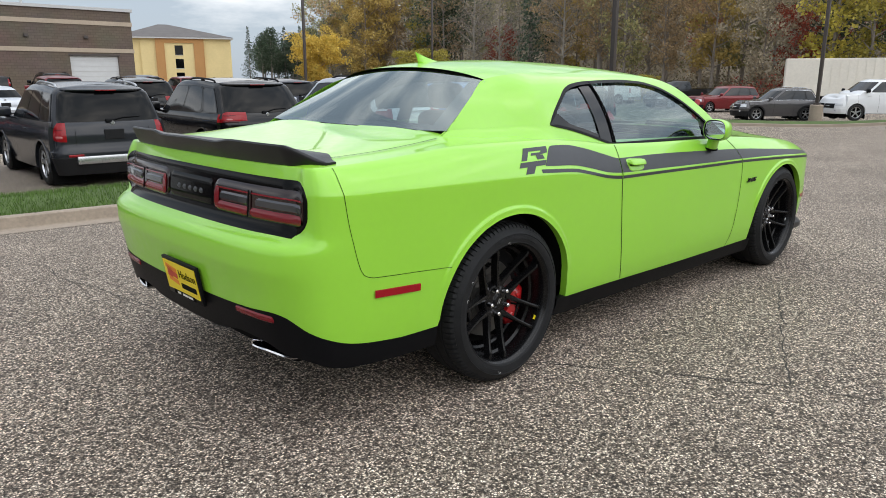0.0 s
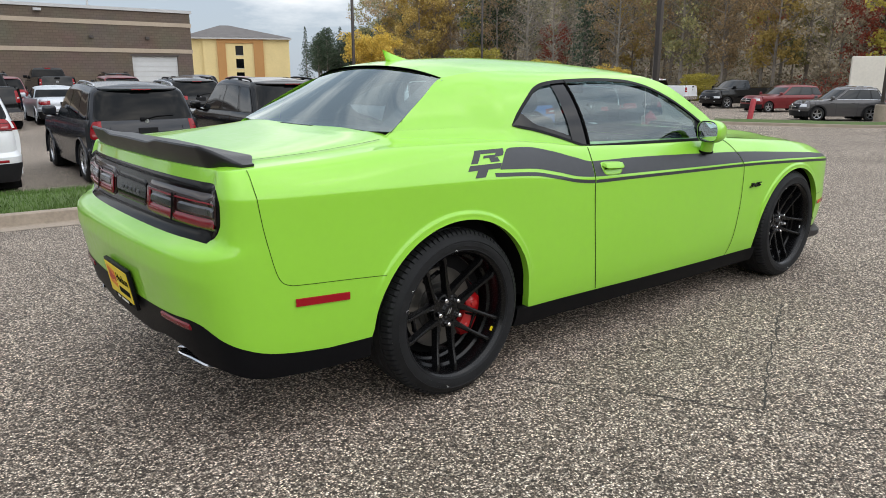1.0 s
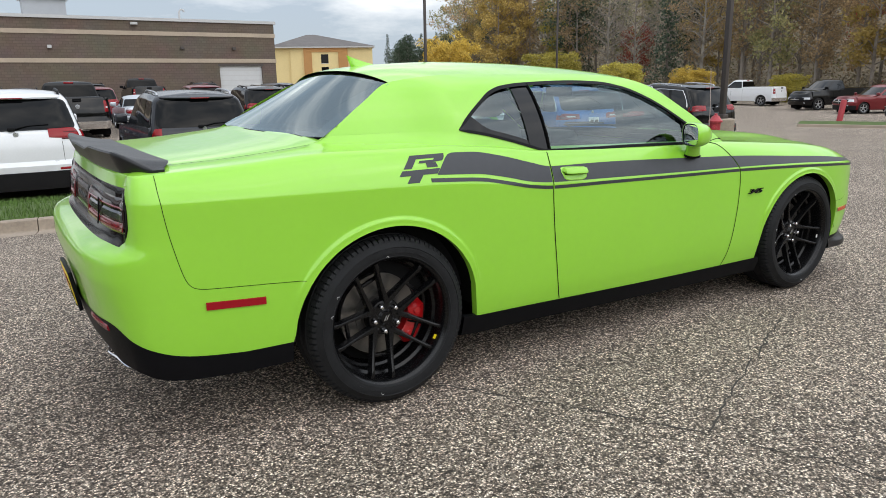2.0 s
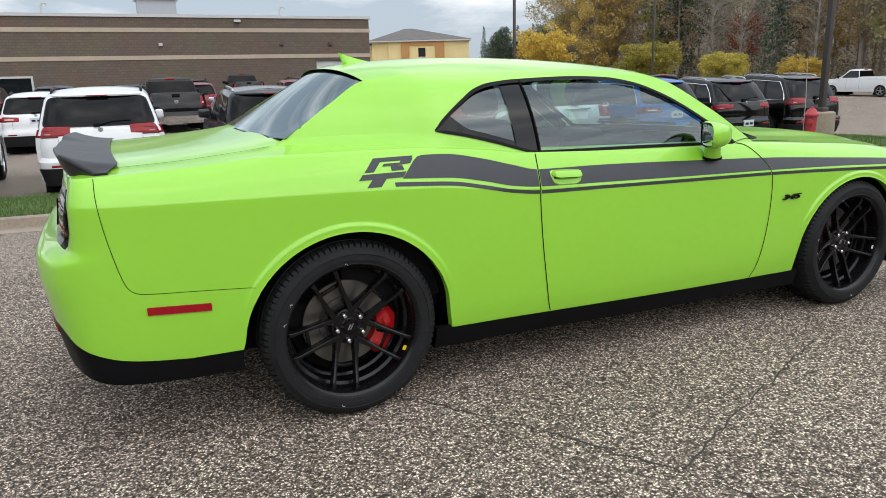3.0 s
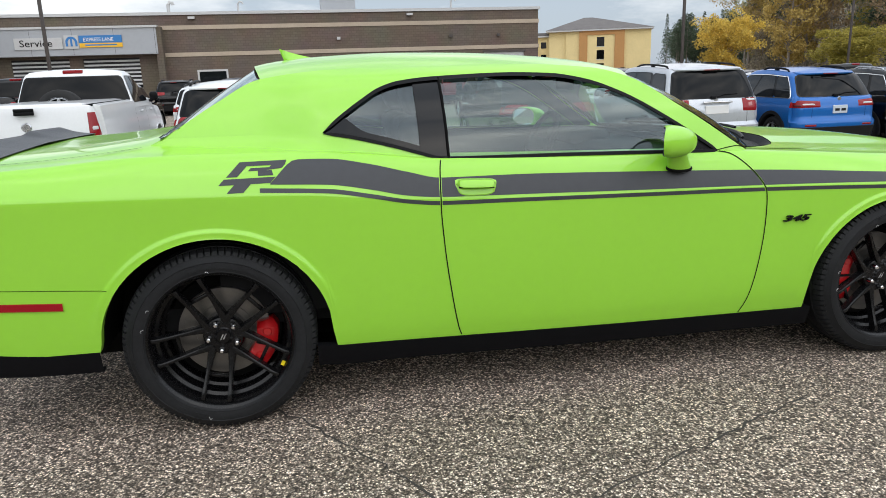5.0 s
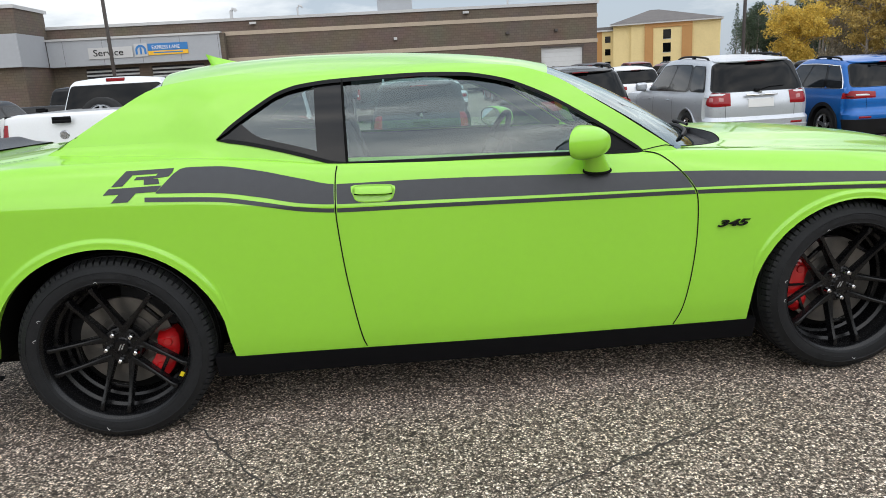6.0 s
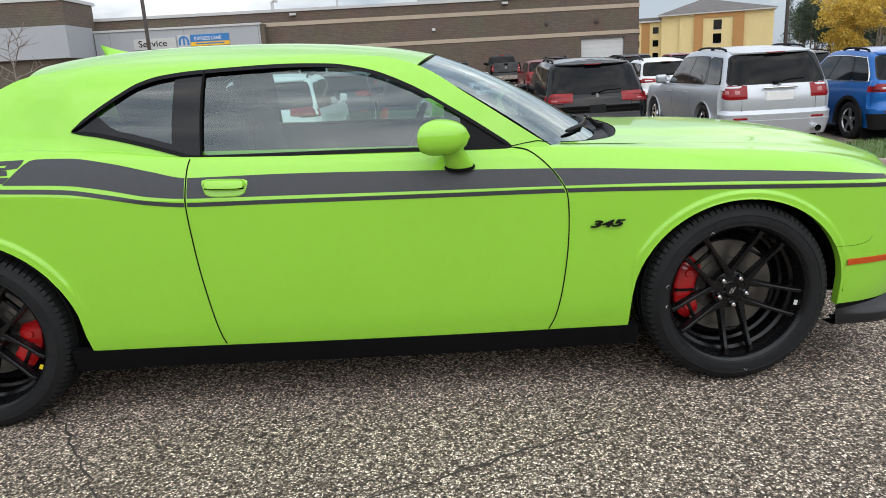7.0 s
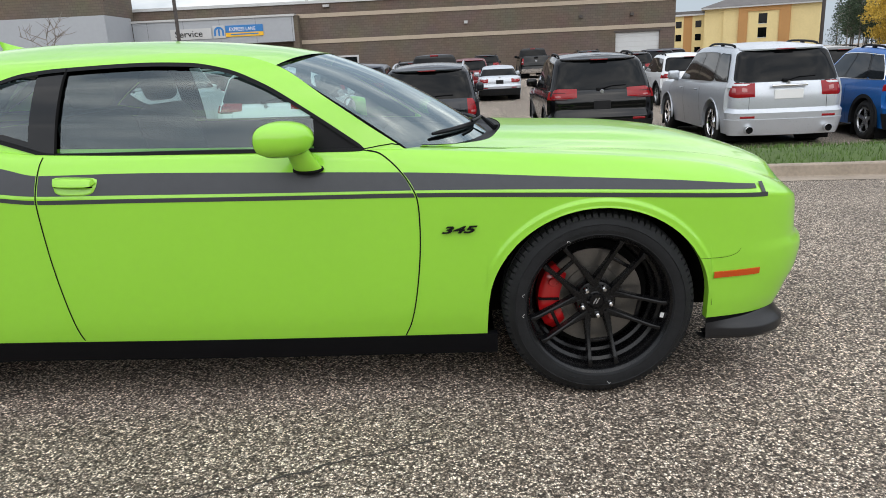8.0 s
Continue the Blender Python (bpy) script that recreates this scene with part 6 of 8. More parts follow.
# bonnet scoops and shut lines
for s in (-1, 1):
    bm = bmesh.new()
    for keys, wid in (([(2.36, 0.735), (2.6, 0.725), (3.0, 0.70), (3.4, 0.655), (3.68, 0.60)], 0.002),):
        pts = curve_pts(keys)
        rows = []
        for i, (x, w) in enumerate(pts):
            j = station(x)
            we = max(0.05, shell(j, shoulder_z(RING[j].x)).y)
            rows.append([Vector((x, s * (w - wid / 2), top_z(x, w - wid / 2, we) + 0.0015)), Vector((x, s * (w + wid / 2), top_z(x, w + wid / 2, we) + 0.0015))])
        sheet(rows, bm=bm)
    part("bonnet_seam", facing(bm, (0, 0, 1)), SHADOW_BLACK, coupe)
    # boot lid shut line
    bm = bmesh.new()
    pts = curve_pts([(-0.24, 0.715), (-0.4, 0.725), (-0.6, 0.728), (-0.80, 0.722), (-0.93, 0.71)])
    rows = []
    for x, w in pts:
        j = station(x)
        we = max(0.05, shell(j, shoulder_z(RING[j].x)).y)
        rows.append([Vector((x, s * (w - 0.002), top_z(x, w - 0.002, we) + 0.0015)), Vector((x, s * (w + 0.002), top_z(x, w + 0.002, we) + 0.0015))])
    sheet(rows, bm=bm)
    part("boot_seam", facing(bm, (0, 0, 1)), SHADOW_BLACK, coupe)

# number plate holder with a dealer card
plate = bmesh.new()
PM = pose(-1.097, -0.075, 0.521, 0, -9, 0)
box(plate, (-0.012, -0.165, -0.085), (0.004, 0.165, 0.085), 0.004, m=PM)
plate_o = part("plate_frame", plate, BLACK_TRIM, coupe, "black number plate frame")
card = bmesh.new()
box(card, (-0.0145, -0.152, -0.060), (-0.0115, 0.152, 0.072), m=PM)
part("dealer_card", card, YELLOW, plate_o, "yellow dealer card in place of a number plate", smooth=False)
marks = bmesh.new()
for y, z, w, h, mi in ((0.085, 0.030, 0.050, 0.010, 0), (0.10, 0.008, 0.022, 0.022, 1), (0.06, 0.006, 0.030, 0.012, 1), (0.07, -0.022, 0.045, 0.010, 0)):
    box(marks, (-0.0158, y - w, z - h), (-0.0146, y + w, z + h), m=PM @ pose(0, 0, 0, 8, 0, 0), mi=mi)
box(marks, (-0.0158, -0.135, -0.036), (-0.0146, 0.004, -0.012), m=PM, mi=2)
part("card_print", marks, [ORANGE_DECAL, RED_DECAL, SHADOW_BLACK], plate_o, smooth=False)
cu = bpy.data.curves.new("card_word", "FONT")
cu.body, cu.size, cu.extrude, cu.resolution_u = "Hudson", 0.050, 0.0006, 2
tmp = new("card_word_tmp", cu)
me = bpy.data.meshes.new_from_object(tmp.evaluated_get(bpy.context.evaluated_depsgraph_get()))
bpy.data.objects.remove(tmp)
me.transform(PM @ Matrix(((0, 0, -1, -0.0155), (-1, 0, 0, 0.012), (0, 1, 0, 0.012), (0, 0, 0, 1))))
link("card_word", me, SHADOW_BLACK, plate_o, smooth=False)
low = bmesh.new()
box(low, (-0.0155, -0.10, -0.078), (-0.0115, 0.10, -0.058), m=PM)
for y, w in ((0.05, 0.015), (-0.01, 0.025), (-0.06, 0.02)):
    box(low, (-0.0165, y - w, -0.073), (-0.0154, y + w, -0.063), m=PM, mi=1)
part("card_foot", low, [SHADOW_BLACK, WHITE_DECAL], plate_o, smooth=False)

# cabin seen through the glass
def seat(x, y, back):
    s_ = bmesh.new()
    box(s_, (x, y - 0.25, 0.45), (x + 0.52, y + 0.25, 0.62), 0.05)
    box(s_, (-0.07, -0.25, 0.0), (0.07, 0.25, back), 0.06, m=pose(x, y, 0.58, 0, -16, 0), seg=3)
    box(s_, (-0.05, -0.14, back + 0.015), (0.05, 0.14, back + 0.17), 0.045, m=pose(x, y, 0.58, 0, -14, 0), seg=3)
    part("seat", s_, CLOTH, coupe, "black bucket seat with headrest")


seat(1.02, -0.37, 0.58)
seat(1.02, 0.37, 0.58)
bm = bmesh.new()
box(bm, (0.12, -0.6, 0.5), (0.55, 0.6, 0.66), 0.05)
box(bm, (-0.06, -0.6, 0), (0.06, 0.6, 0.46), 0.05, m=pose(0.16, 0, 0.62, 0, -22, 0))
part("rear_bench", bm, CLOTH, coupe, "black rear bench")
bm = bmesh.new()
box(bm, (1.86, -0.74, 0.60), (2.28, 0.74, 0.955), 0.06, seg=3)
box(bm, (1.80, 0.16, 0.93), (2.05, 0.56, 1.005), 0.035, seg=3)
part("dashboard", bm, CLOTH, coupe, "black dashboard")
bm = bmesh.new()
sw = [(0.185 * math.cos(2 * math.pi * k / 28), 0.185 * math.sin(2 * math.pi * k / 28)) for k in range(29)]
SM = pose(1.70, 0.37, 0.93, 0, -64, 0)
tube(bm, [SM @ Vector((a, b, 0)) for a, b in sw], 0.016, 8, cap=False)
box(bm, (-0.06, -0.17, -0.02), (0.03, 0.17, 0.01), 0.01, m=SM)
part("steering_wheel", bm, CLOTH, coupe, "black steering wheel")
for sgn in (-1, 1):
    bm = bmesh.new()
    rows = [[Vector((x, sgn * 0.79, 0.42)), Vector((x, sgn * 0.76, 0.75)), Vector((x, sgn * (side_a(x) - 0.03 - max(0, side_b(min(1.09, win_lo(max(0.5, min(2.05, x)))) - 0.006))), min(1.09, win_lo(max(0.5, min(2.05, x)))) - 0.006))] for x in lin(0.0, 2.15, 30)]
    sheet(rows, bm=bm)
    part("door_card", bm, CLOTH, coupe)
bm = bmesh.new()
for sgn in (-1, 1):
    low, high = [], []
    for x in cols:
        if not 0.0 < x < 2.2:
            continue
        top = roof_edge(x)
        lo, hi = (win_lo(x), win_hi(x)) if 0.44 < x < 2.09 else ((min(1.126, top - 0.003),) * 2 if x <= 0.44 else (min(0.982, top - 0.003),) * 2)
        hi = min(hi, top - 0.004)
        low.append([house_pt(x, 0.93 + (min(lo, hi) - 0.93) * k / 3, -0.022, sgn) for k in range(4)])
        high.append([house_pt(x, hi + (top - 0.012 - hi) * k / 4, -0.022, sgn) for k in range(5)])
    sheet(low, bm=bm)
    sheet(high, bm=bm)
    sheet([[Vector((p.x, sgn * p.y, p.z - 0.022)) for p in r] for r in roof_rows()[1:-1]], bm=bm)
part("headlining", bm, CLOTH, coupe, "dark roof and pillar lining")
bm = bmesh.new()
box(bm, (-0.30, -0.75, 0.36), (2.3, 0.75, 0.46), 0.01)
sheet([[Vector((x, y, 1.065)) for y in (-0.66, 0, 0.66)] for x in (-0.24, 0.05, 0.14)], bm=bm)
part("cabin_lining", bm, CLOTH, coupe)
bm = bmesh.new()
box(bm, (1.70, -0.11, 1.235), (1.73, 0.11, 1.295), 0.012)
part("inner_mirror", bm, CLOTH, coupe, "black interior mirror")

# ---- verge, kerbs, posts ----
GRASS = mat("verge_soil_grass", (0.065, 0.105, 0.020), 0.95, var=0.35, scale=2.5, bump=0.6, bscale=60)
BLADE = mat("grass_blade", (0.080, 0.145, 0.024), 0.75, var=0.3, scale=1.5)
E_K, N_K = Vector((0.987, -0.160, 0)), Vector((0.160, 0.987, 0))
K0 = Vector((0.0, 5.08, 0))


def kerb_frame(s, d):
    """s along the verge, d across it from the kerb face; past 8 m it bends away round the entrance."""
    if s <= 8.0:
        return K0 + E_K * s + N_K * d
    a = (s - 8.0) / 7.5
    return K0 + E_K * 8.0 + N_K * 7.5 + (E_K * math.sin(a) - N_K * math.cos(a)) * (7.5 - d)


def verge(name, s0, s1, width, frame_fn, lab):
    g = bmesh.new()
    rows = []
    for s in lin(s0, s1, 60):
        row = []
        for d in lin(0.14, width, 9):
            p = frame_fn(s, d)
            f = (d - 0.14) / (width - 0.14)
            h = 0.125 + 0.10 * math.sin(math.pi * f) + 0.02 * noise.noise((p.x * 0.6, p.y * 0.6, 0))
            row.append(Vector((p.x, p.y, ground_z(p.x, p.y) + h * (1 if f < 0.99 else 0.1))))
        rows.append(row)
    sheet(rows, bm=g)
    return tagged(part(name, facing(g, (0, 0, 1)), GRASS), lab, "verge", kind="structure")


def kerb_line(name, fn, s0, s1, seg=3.0):
    """A kerb in cast lengths with joints between them."""
    root = thing(name, "weathered tan concrete kerb edging the verge", "kerb", kind="structure")
    s = s0
    prof = [(-0.30, 0.004), (-0.012, 0.012), (0.0, 0.022), (0.018, 0.128), (0.035, 0.142), (0.15, 0.146), (0.155, 0.05)]
    while s < s1 - 0.1:
        e = min(s + seg, s1)
        bm = bmesh.new()
        rows = []
        for q in lin(s + 0.005, e - 0.005, 5):
            row = []
            for d, h in prof:
                p = fn(q, d)
                row.append(Vector((p.x, p.y, ground_z(p.x, p.y) + h)))
            rows.append(row)
        sheet(rows, bm=bm)
        for r in (rows[0], rows[-1]):
            bm.faces.new([bm.verts.new(p) for p in r] + [bm.verts.new(r[-1] - Vector((0, 0, 0.1))), bm.verts.new(r[0] - Vector((0, 0, 0.1)))])
        bmesh.ops.recalc_face_normals(bm, faces=bm.faces)
        part("kerb_stone", bm, CONCRETE, root)
        s = e
    return root


verge("verge_near", -16, 17.5, 2.9, kerb_frame, "mown green grass verge between the drive and the parked cars")
kerb_line("kerb_near", kerb_frame, -16, 17.5)
E2, N2 = Vector((0.39, -0.92, 0)).normalized(), Vector((0.92, 0.39, 0)).normalized()
K2 = Vector((29.9, 14.9, 0))
verge_far = lambda s, d: K2 + E2 * s + N2 * d
verge("verge_far", -0.4, 34, 2.2, verge_far, "narrow grass verge beside the far parking bays")
kerb_line("kerb_far", verge_far, -0.4, 34, 4.0)

# grass blades on the near verge
rnd = random.Random(5)
vs, fs = [], []
for k in range(30000):
    s = rnd.uniform(-9, 17.3) if k % 3 else rnd.uniform(-7, 3)
    d = 0.13 + 2.75 * rnd.random() ** 1.5
    p = kerb_frame(s, d)
    f = (d - 0.14) / 2.76
    z = ground_z(p.x, p.y) + 0.118 + 0.10 * math.sin(math.pi * max(0, min(1, f)))
    a, h, w = rnd.uniform(0, 6.28), rnd.uniform(0.04, 0.085), rnd.uniform(0.004, 0.008)
    lx, ly = rnd.uniform(-0.03, 0.03), rnd.uniform(-0.03, 0.03)
    b = len(vs)
    vs += [(p.x - w * math.cos(a), p.y - w * math.sin(a), z), (p.x + w * math.cos(a), p.y + w * math.sin(a), z), (p.x + lx, p.y + ly, z + h)]
    fs.append((b, b + 1, b + 2))
me = bpy.data.meshes.new("grass")
me.from_pydata(vs, [], fs)
tagged(link("grass", me, BLADE, None, smooth=False), "short green grass on the verge", "grass", kind="stuff")

# lamp posts
POST = mat("brown_post", (0.055, 0.045, 0.040), 0.5, var=0.15, scale=4)


def lamp_post(x, y, h, r, base, tilt=0.0, lab="dark brown square steel lamp post"):
    root = thing("lamp_post", lab + (" on a round concrete footing" if base else " standing in the car park"), "lamp post", "lamp posts", at=pose(x, y, ground_z(x, y), 0, tilt, 0))
    b0 = 0.0
    if base:
        bm = bmesh.new()
        lathe(bm, [(0.0, base), (0.26, base), (0.30, base - 0.03), (0.31, -0.1)], 28, axis="z")
        bmesh.ops.recalc_face_normals(bm, faces=bm.faces)
        part("footing", bm, CONCRETE, root, "grey concrete footing")
        b0 = base
    bm = bmesh.new()
    box(bm, (-r, -r, b0), (r, r, h), 0.01)
    box(bm, (-r * 1.7, -r * 1.7, b0), (r * 1.7, r * 1.7, b0 + 0.10), 0.01)
    part("post", bm, POST, root)
    bm = bmesh.new()
    box(bm, (-0.15, -0.55, h - 0.06), (0.15, -0.05, h + 0.10), 0.03)
    box(bm, (-0.15, 0.05, h - 0.06), (0.15, 0.55, h + 0.10), 0.03)
    part("lamp_head", bm, POST, root)
    return root


lamp_post(14.2, 7.9, 8.5, 0.062, 0.78)
lamp_post(35.2, 9.9, 9.0, 0.075, 0.95)
lamp_post(18.8, 29.6, 9.0, 0.06, 0.0)
lamp_post(-10.5, 31.0, 9.0, 0.066, 0.0)
lamp_post(31.0, 33.0, 9.0, 0.05, 0.0)

# hydrant
RED_IRON = mat("red_hydrant_paint", (0.38, 0.035, 0.045), 0.5, var=0.2, scale=12, bump=0.15, bscale=200)
hyd = thing("fire_hydrant", "faded red cast iron fire hydrant standing on the grass", "fire hydrant", at=pose(12.4, 6.75, ground_z(12.4, 6.75) + 0.10))
bm = bmesh.new()
lathe(bm, [(0.0, 0.78), (0.03, 0.78), (0.035, 0.74), (0.075, 0.72), (0.12, 0.64), (0.15, 0.62), (0.15, 0.585), (0.115, 0.58), (0.105, 0.40), (0.105, 0.12), (0.15, 0.10), (0.15, 0.06), (0.11, 0.05), (0.11, -0.1)], 28, axis="z")
bmesh.ops.recalc_face_normals(bm, faces=bm.faces)
part("barrel", bm, RED_IRON, hyd)
for a in (0, 90, 180):
    bm = bmesh.new()
    lathe(bm, [(0.0, 0.19), (0.02, 0.19), (0.022, 0.17), (0.055, 0.168), (0.06, 0.12), (0.045, 0.11), (0.045, 0.0)], 20, axis="z")
    bmesh.ops.transform(bm, matrix=pose(0, 0, 0.46, 0, 90, a + 30), verts=bm.verts)
    part("nozzle", bm, RED_IRON, hyd)
bm = bmesh.new()
tube(bm, [(-0.14, 0.05, 0.0), (-0.15, 0.05, 0.9), (-0.20, 0.06, 1.75)], 0.008, 6)
part("marker_rod", bm, mat("marker_rod", (0.45, 0.35, 0.32), 0.5), hyd, "thin upright marker rod")

# red bollard on the far verge
bol = thing("bollard", "faded red round bollard leaning on the far verge", "bollard", at=pose(32.0, 14.6, ground_z(32, 14.6) + 0.1, 4, 6, 0))
bm = bmesh.new()
tube(bm, [(0, 0, -0.2), (0.02, 0, 1.0), (0.025, 0, 1.06), (0.025, 0, 1.09)], [0.13, 0.13, 0.11, 0.02], 16)
part("post", bm, RED_IRON, bol)

# ---- dealership building ----
BRICK = bpy.data.materials.new("brown_block_wall")
BRICK.use_nodes = True
t = BRICK.node_tree
co = t.nodes.new("ShaderNodeTexCoord")
bk = t.nodes.new("ShaderNodeTexBrick")
for k, v in (("Scale", 1.0), ("Mortar Size", 0.012), ("Brick Width", 0.40), ("Row Height", 0.20), ("Color1", (0.153, 0.118, 0.090, 1)), ("Color2", (0.131, 0.100, 0.077, 1)), ("Mortar", (0.096, 0.074, 0.058, 1))):
    bk.inputs[k].default_value = v
nz = t.nodes.new("ShaderNodeTexNoise")
nz.inputs["Scale"].default_value = 0.5
mxn = t.nodes.new("ShaderNodeMix")
mxn.data_type, mxn.blend_type = "RGBA", "MULTIPLY"
mxn.inputs[0].default_value = 0.35
bs, ba, bc = t.nodes.new("ShaderNodeSeparateXYZ"), t.nodes.new("ShaderNodeMath"), t.nodes.new("ShaderNodeCombineXYZ")
t.links.new(co.outputs["Object"], bs.inputs[0])
t.links.new(bs.outputs["X"], ba.inputs[0])
t.links.new(bs.outputs["Y"], ba.inputs[1])
t.links.new(ba.outputs[0], bc.inputs["X"])
t.links.new(bs.outputs["Z"], bc.inputs["Y"])
t.links.new(bc.outputs[0], bk.inputs["Vector"])
t.links.new(co.outputs["Object"], nz.inputs["Vector"])
t.links.new(bk.outputs["Color"], mxn.inputs[6])
t.links.new(nz.outputs["Color"], mxn.inputs[7])
t.links.new(mxn.outputs[2], t.nodes["Principled BSDF"].inputs["Base Color"])
t.nodes["Principled BSDF"].inputs["Roughness"].default_value = 0.9
BAND = mat("tan_stone_band", (0.39, 0.32, 0.245), 0.85, var=0.1, scale=1)
CAP = mat("pale_metal_coping", (0.46, 0.46, 0.455), 0.5, var=0.05)
PANEL = mat("light_grey_cladding_panel", (0.33, 0.345, 0.365), 0.55, var=0.05, scale=0.4)
SHUTTER = mat("white_shutter", (0.52, 0.53, 0.53), 0.6, var=0.06, scale=2)
SIGN_BLUE = mat("sign_blue", (0.02, 0.16, 0.42), 0.45)
SIGN_YELLOW = mat("sign_yellow", (0.75, 0.42, 0.02), 0.45)
DARK_IN = mat("dark_interior_wall", (0.02, 0.02, 0.022), 0.8)

dealer = thing("dealership_building", "long brown block-built dealership with tan bands and a grey entrance canopy", "building")
BY = 58.0


def slab(name, lo, hi, ml, parent, lbl="", bev=0.0):
    b_ = bmesh.new()
    box(b_, lo, hi, bev)
    return part(name, b_, ml, parent, lbl, smooth=False)


# walls: main block with a garage opening at its east end, and the lower western part
slab("wall", (-10.8, BY, -1.0), (15.9, BY + 0.3, 6.45), BRICK, dealer)
slab("wall", (15.9, BY, 3.0), (19.55, BY + 0.3, 6.45), BRICK, dealer)
slab("wall", (19.55, BY, -1.0), (20.8, BY + 0.3, 6.45), BRICK, dealer)
slab("wall", (20.5, BY + 0.3, -1.0), (20.8, BY + 30, 6.45), BRICK, dealer)
slab("shutter", (15.9, BY + 0.18, -1.0), (19.55, BY + 0.25, 3.0), SHUTTER, dealer, "white roller shutter")
for k in range(9):
    slab("shutter_rib", (15.9, BY + 0.165, -0.6 + 0.4 * k), (19.55, BY + 0.18, -0.57 + 0.4 * k), CAP, dealer)
slab("door_frame", (15.78, BY - 0.03, 3.0), (19.67, BY + 0.1, 3.14), POST, dealer)
for z in (3.42, 5.50):
    slab("stone_band", (-10.8, BY - 0.05, z - 0.16), (20.85, BY - 0.001, z + 0.16), BAND, dealer)
slab("coping", (-26.0, BY - 0.12, 6.45), (20.95, BY + 0.45, 6.68), CAP, dealer)
slab("roof", (-60, BY + 0.45, 6.2), (20.5, BY + 30, 6.4), CAP, dealer)
for x in (-8.0, 9.5):
    slab("flood_lamp", (x - 0.25, BY - 0.35, 6.12), (x + 0.25, BY - 0.05, 6.30), CAP, dealer)
for x in (3.5, 13.0, 17.2):
    slab("wall_lamp", (x - 0.14, BY - 0.2, 4.30), (x + 0.14, BY, 4.52), POST if x > 10 else CAP, dealer)
slab("window_box", (-8.0, BY - 0.05, 0.4), (-5.6, BY - 0.002, 2.2), CAP, dealer)
slab("window_pane", (-7.85, BY - 0.056, 0.55), (-5.75, BY - 0.052, 2.05), CAR_GLASS_CLEAR, dealer)
# western part with the grey fascia over two shutters
slab("wall", (-26.0, BY, 3.3), (-10.8, BY + 0.3, 6.45), BRICK, dealer)
slab("wall", (-10.8, BY - 0.9, -1.0), (-10.3, BY, 5.55), BRICK, dealer)
slab("fascia", (-24.0, BY - 0.95, 3.52), (-10.65, BY - 0.001, 5.50), PANEL, dealer, "light grey fascia panel")
slab("fascia_cap", (-24.1, BY - 1.05, 5.50), (-10.55, BY - 0.001, 5.66), CAP, dealer)
for x in lin(-24, -12, 5):
    slab("panel_joint", (x + 1.2, BY - 0.953, 3.55), (x + 1.22, BY - 0.949, 5.48), POST, dealer)
for xa, xb in ((-26.0, -21.7), (-17.5, -16.5), (-12.3, -10.8)):
    slab("pier", (xa, BY, -1.0), (xb, BY + 0.3, 3.3), BRICK, dealer)
for xa, xb in ((-21.7, -17.5), (-16.5, -12.3)):
    slab("shutter", (xa, BY + 0.20, -1.0), (xb, BY + 0.26, 3.3), DARK_IN, dealer, "dark louvred shutter")
    for k in range(11):
        slab("louvre", (xa, BY + 0.12, 0.0 + 0.30 * k), (xb, BY + 0.2, 0.14 + 0.30 * k), SHUTTER, dealer)
slab("door", (-24.6, BY - 0.06, -0.9), (-23.4, BY - 0.002, 1.6), SHUTTER, dealer)
slab("door_pane", (-24.4, BY - 0.066, -0.4), (-23.6, BY - 0.062, 1.4), CAR_GLASS, dealer)
# projecting western wing
slab("wall", (-60, BY - 5.0, -1.0), (-24.2, BY - 4.7, 7.7), BRICK, dealer)
slab("wall", (-24.5, BY - 4.7, -1.0), (-24.2, BY, 7.7), BRICK, dealer)
slab("coping", (-60, BY - 5.1, 7.7), (-24.1, BY + 0.4, 7.95), CAP, dealer)
slab("fascia", (-60, BY - 5.5, 3.55), (-24.5, BY - 5.0, 5.9), PANEL, dealer)
slab("fascia", (-24.5, BY - 5.5, 3.55), (-24.05, BY - 0.96, 5.9), PANEL, dealer)
# plant and vents on the roof
slab("roof_unit", (2.3, BY + 3.5, 6.4), (5.3, BY + 5.5, 8.1), PANEL, dealer, "grey rooftop air handling unit")
slab("roof_unit_lid", (2.1, BY + 3.3, 8.1), (5.5, BY + 5.7, 8.22), CAP, dealer)
for x in (-10.0, -4.5, 13.5):
    b_ = bmesh.new()
    tube(b_, [(x, BY + 2, 6.3), (x, BY + 2, 7.4), (x + 0.15, BY + 2, 7.6), (x + 0.35, BY + 2, 7.55), (x + 0.4, BY + 2, 7.4)], 0.08 if x > -6 else 0.14, 8)
    part("vent_pipe", b_, CAP, dealer)

# signs on the fascia
def sign_text(txt, x, z, size, y, ml, parent, wide=1.0, name="lettering"):
    cu = bpy.data.curves.new(name, "FONT")
    cu.body, cu.size, cu.extrude, cu.resolution_u = txt, size, 0.01, 3
    tmp = new(name + "_tmp", cu)
    me = bpy.data.meshes.new_from_object(tmp.evaluated_get(bpy.context.evaluated_depsgraph_get()))
    bpy.data.objects.remove(tmp)
    me.transform(Matrix.Translation((x, y, z)) @ pose(0, 0, 0, 90, 0, 0) @ Matrix.Diagonal((wide, 1, 1, 1)))
    return link(name, me, ml, parent, smooth=False)


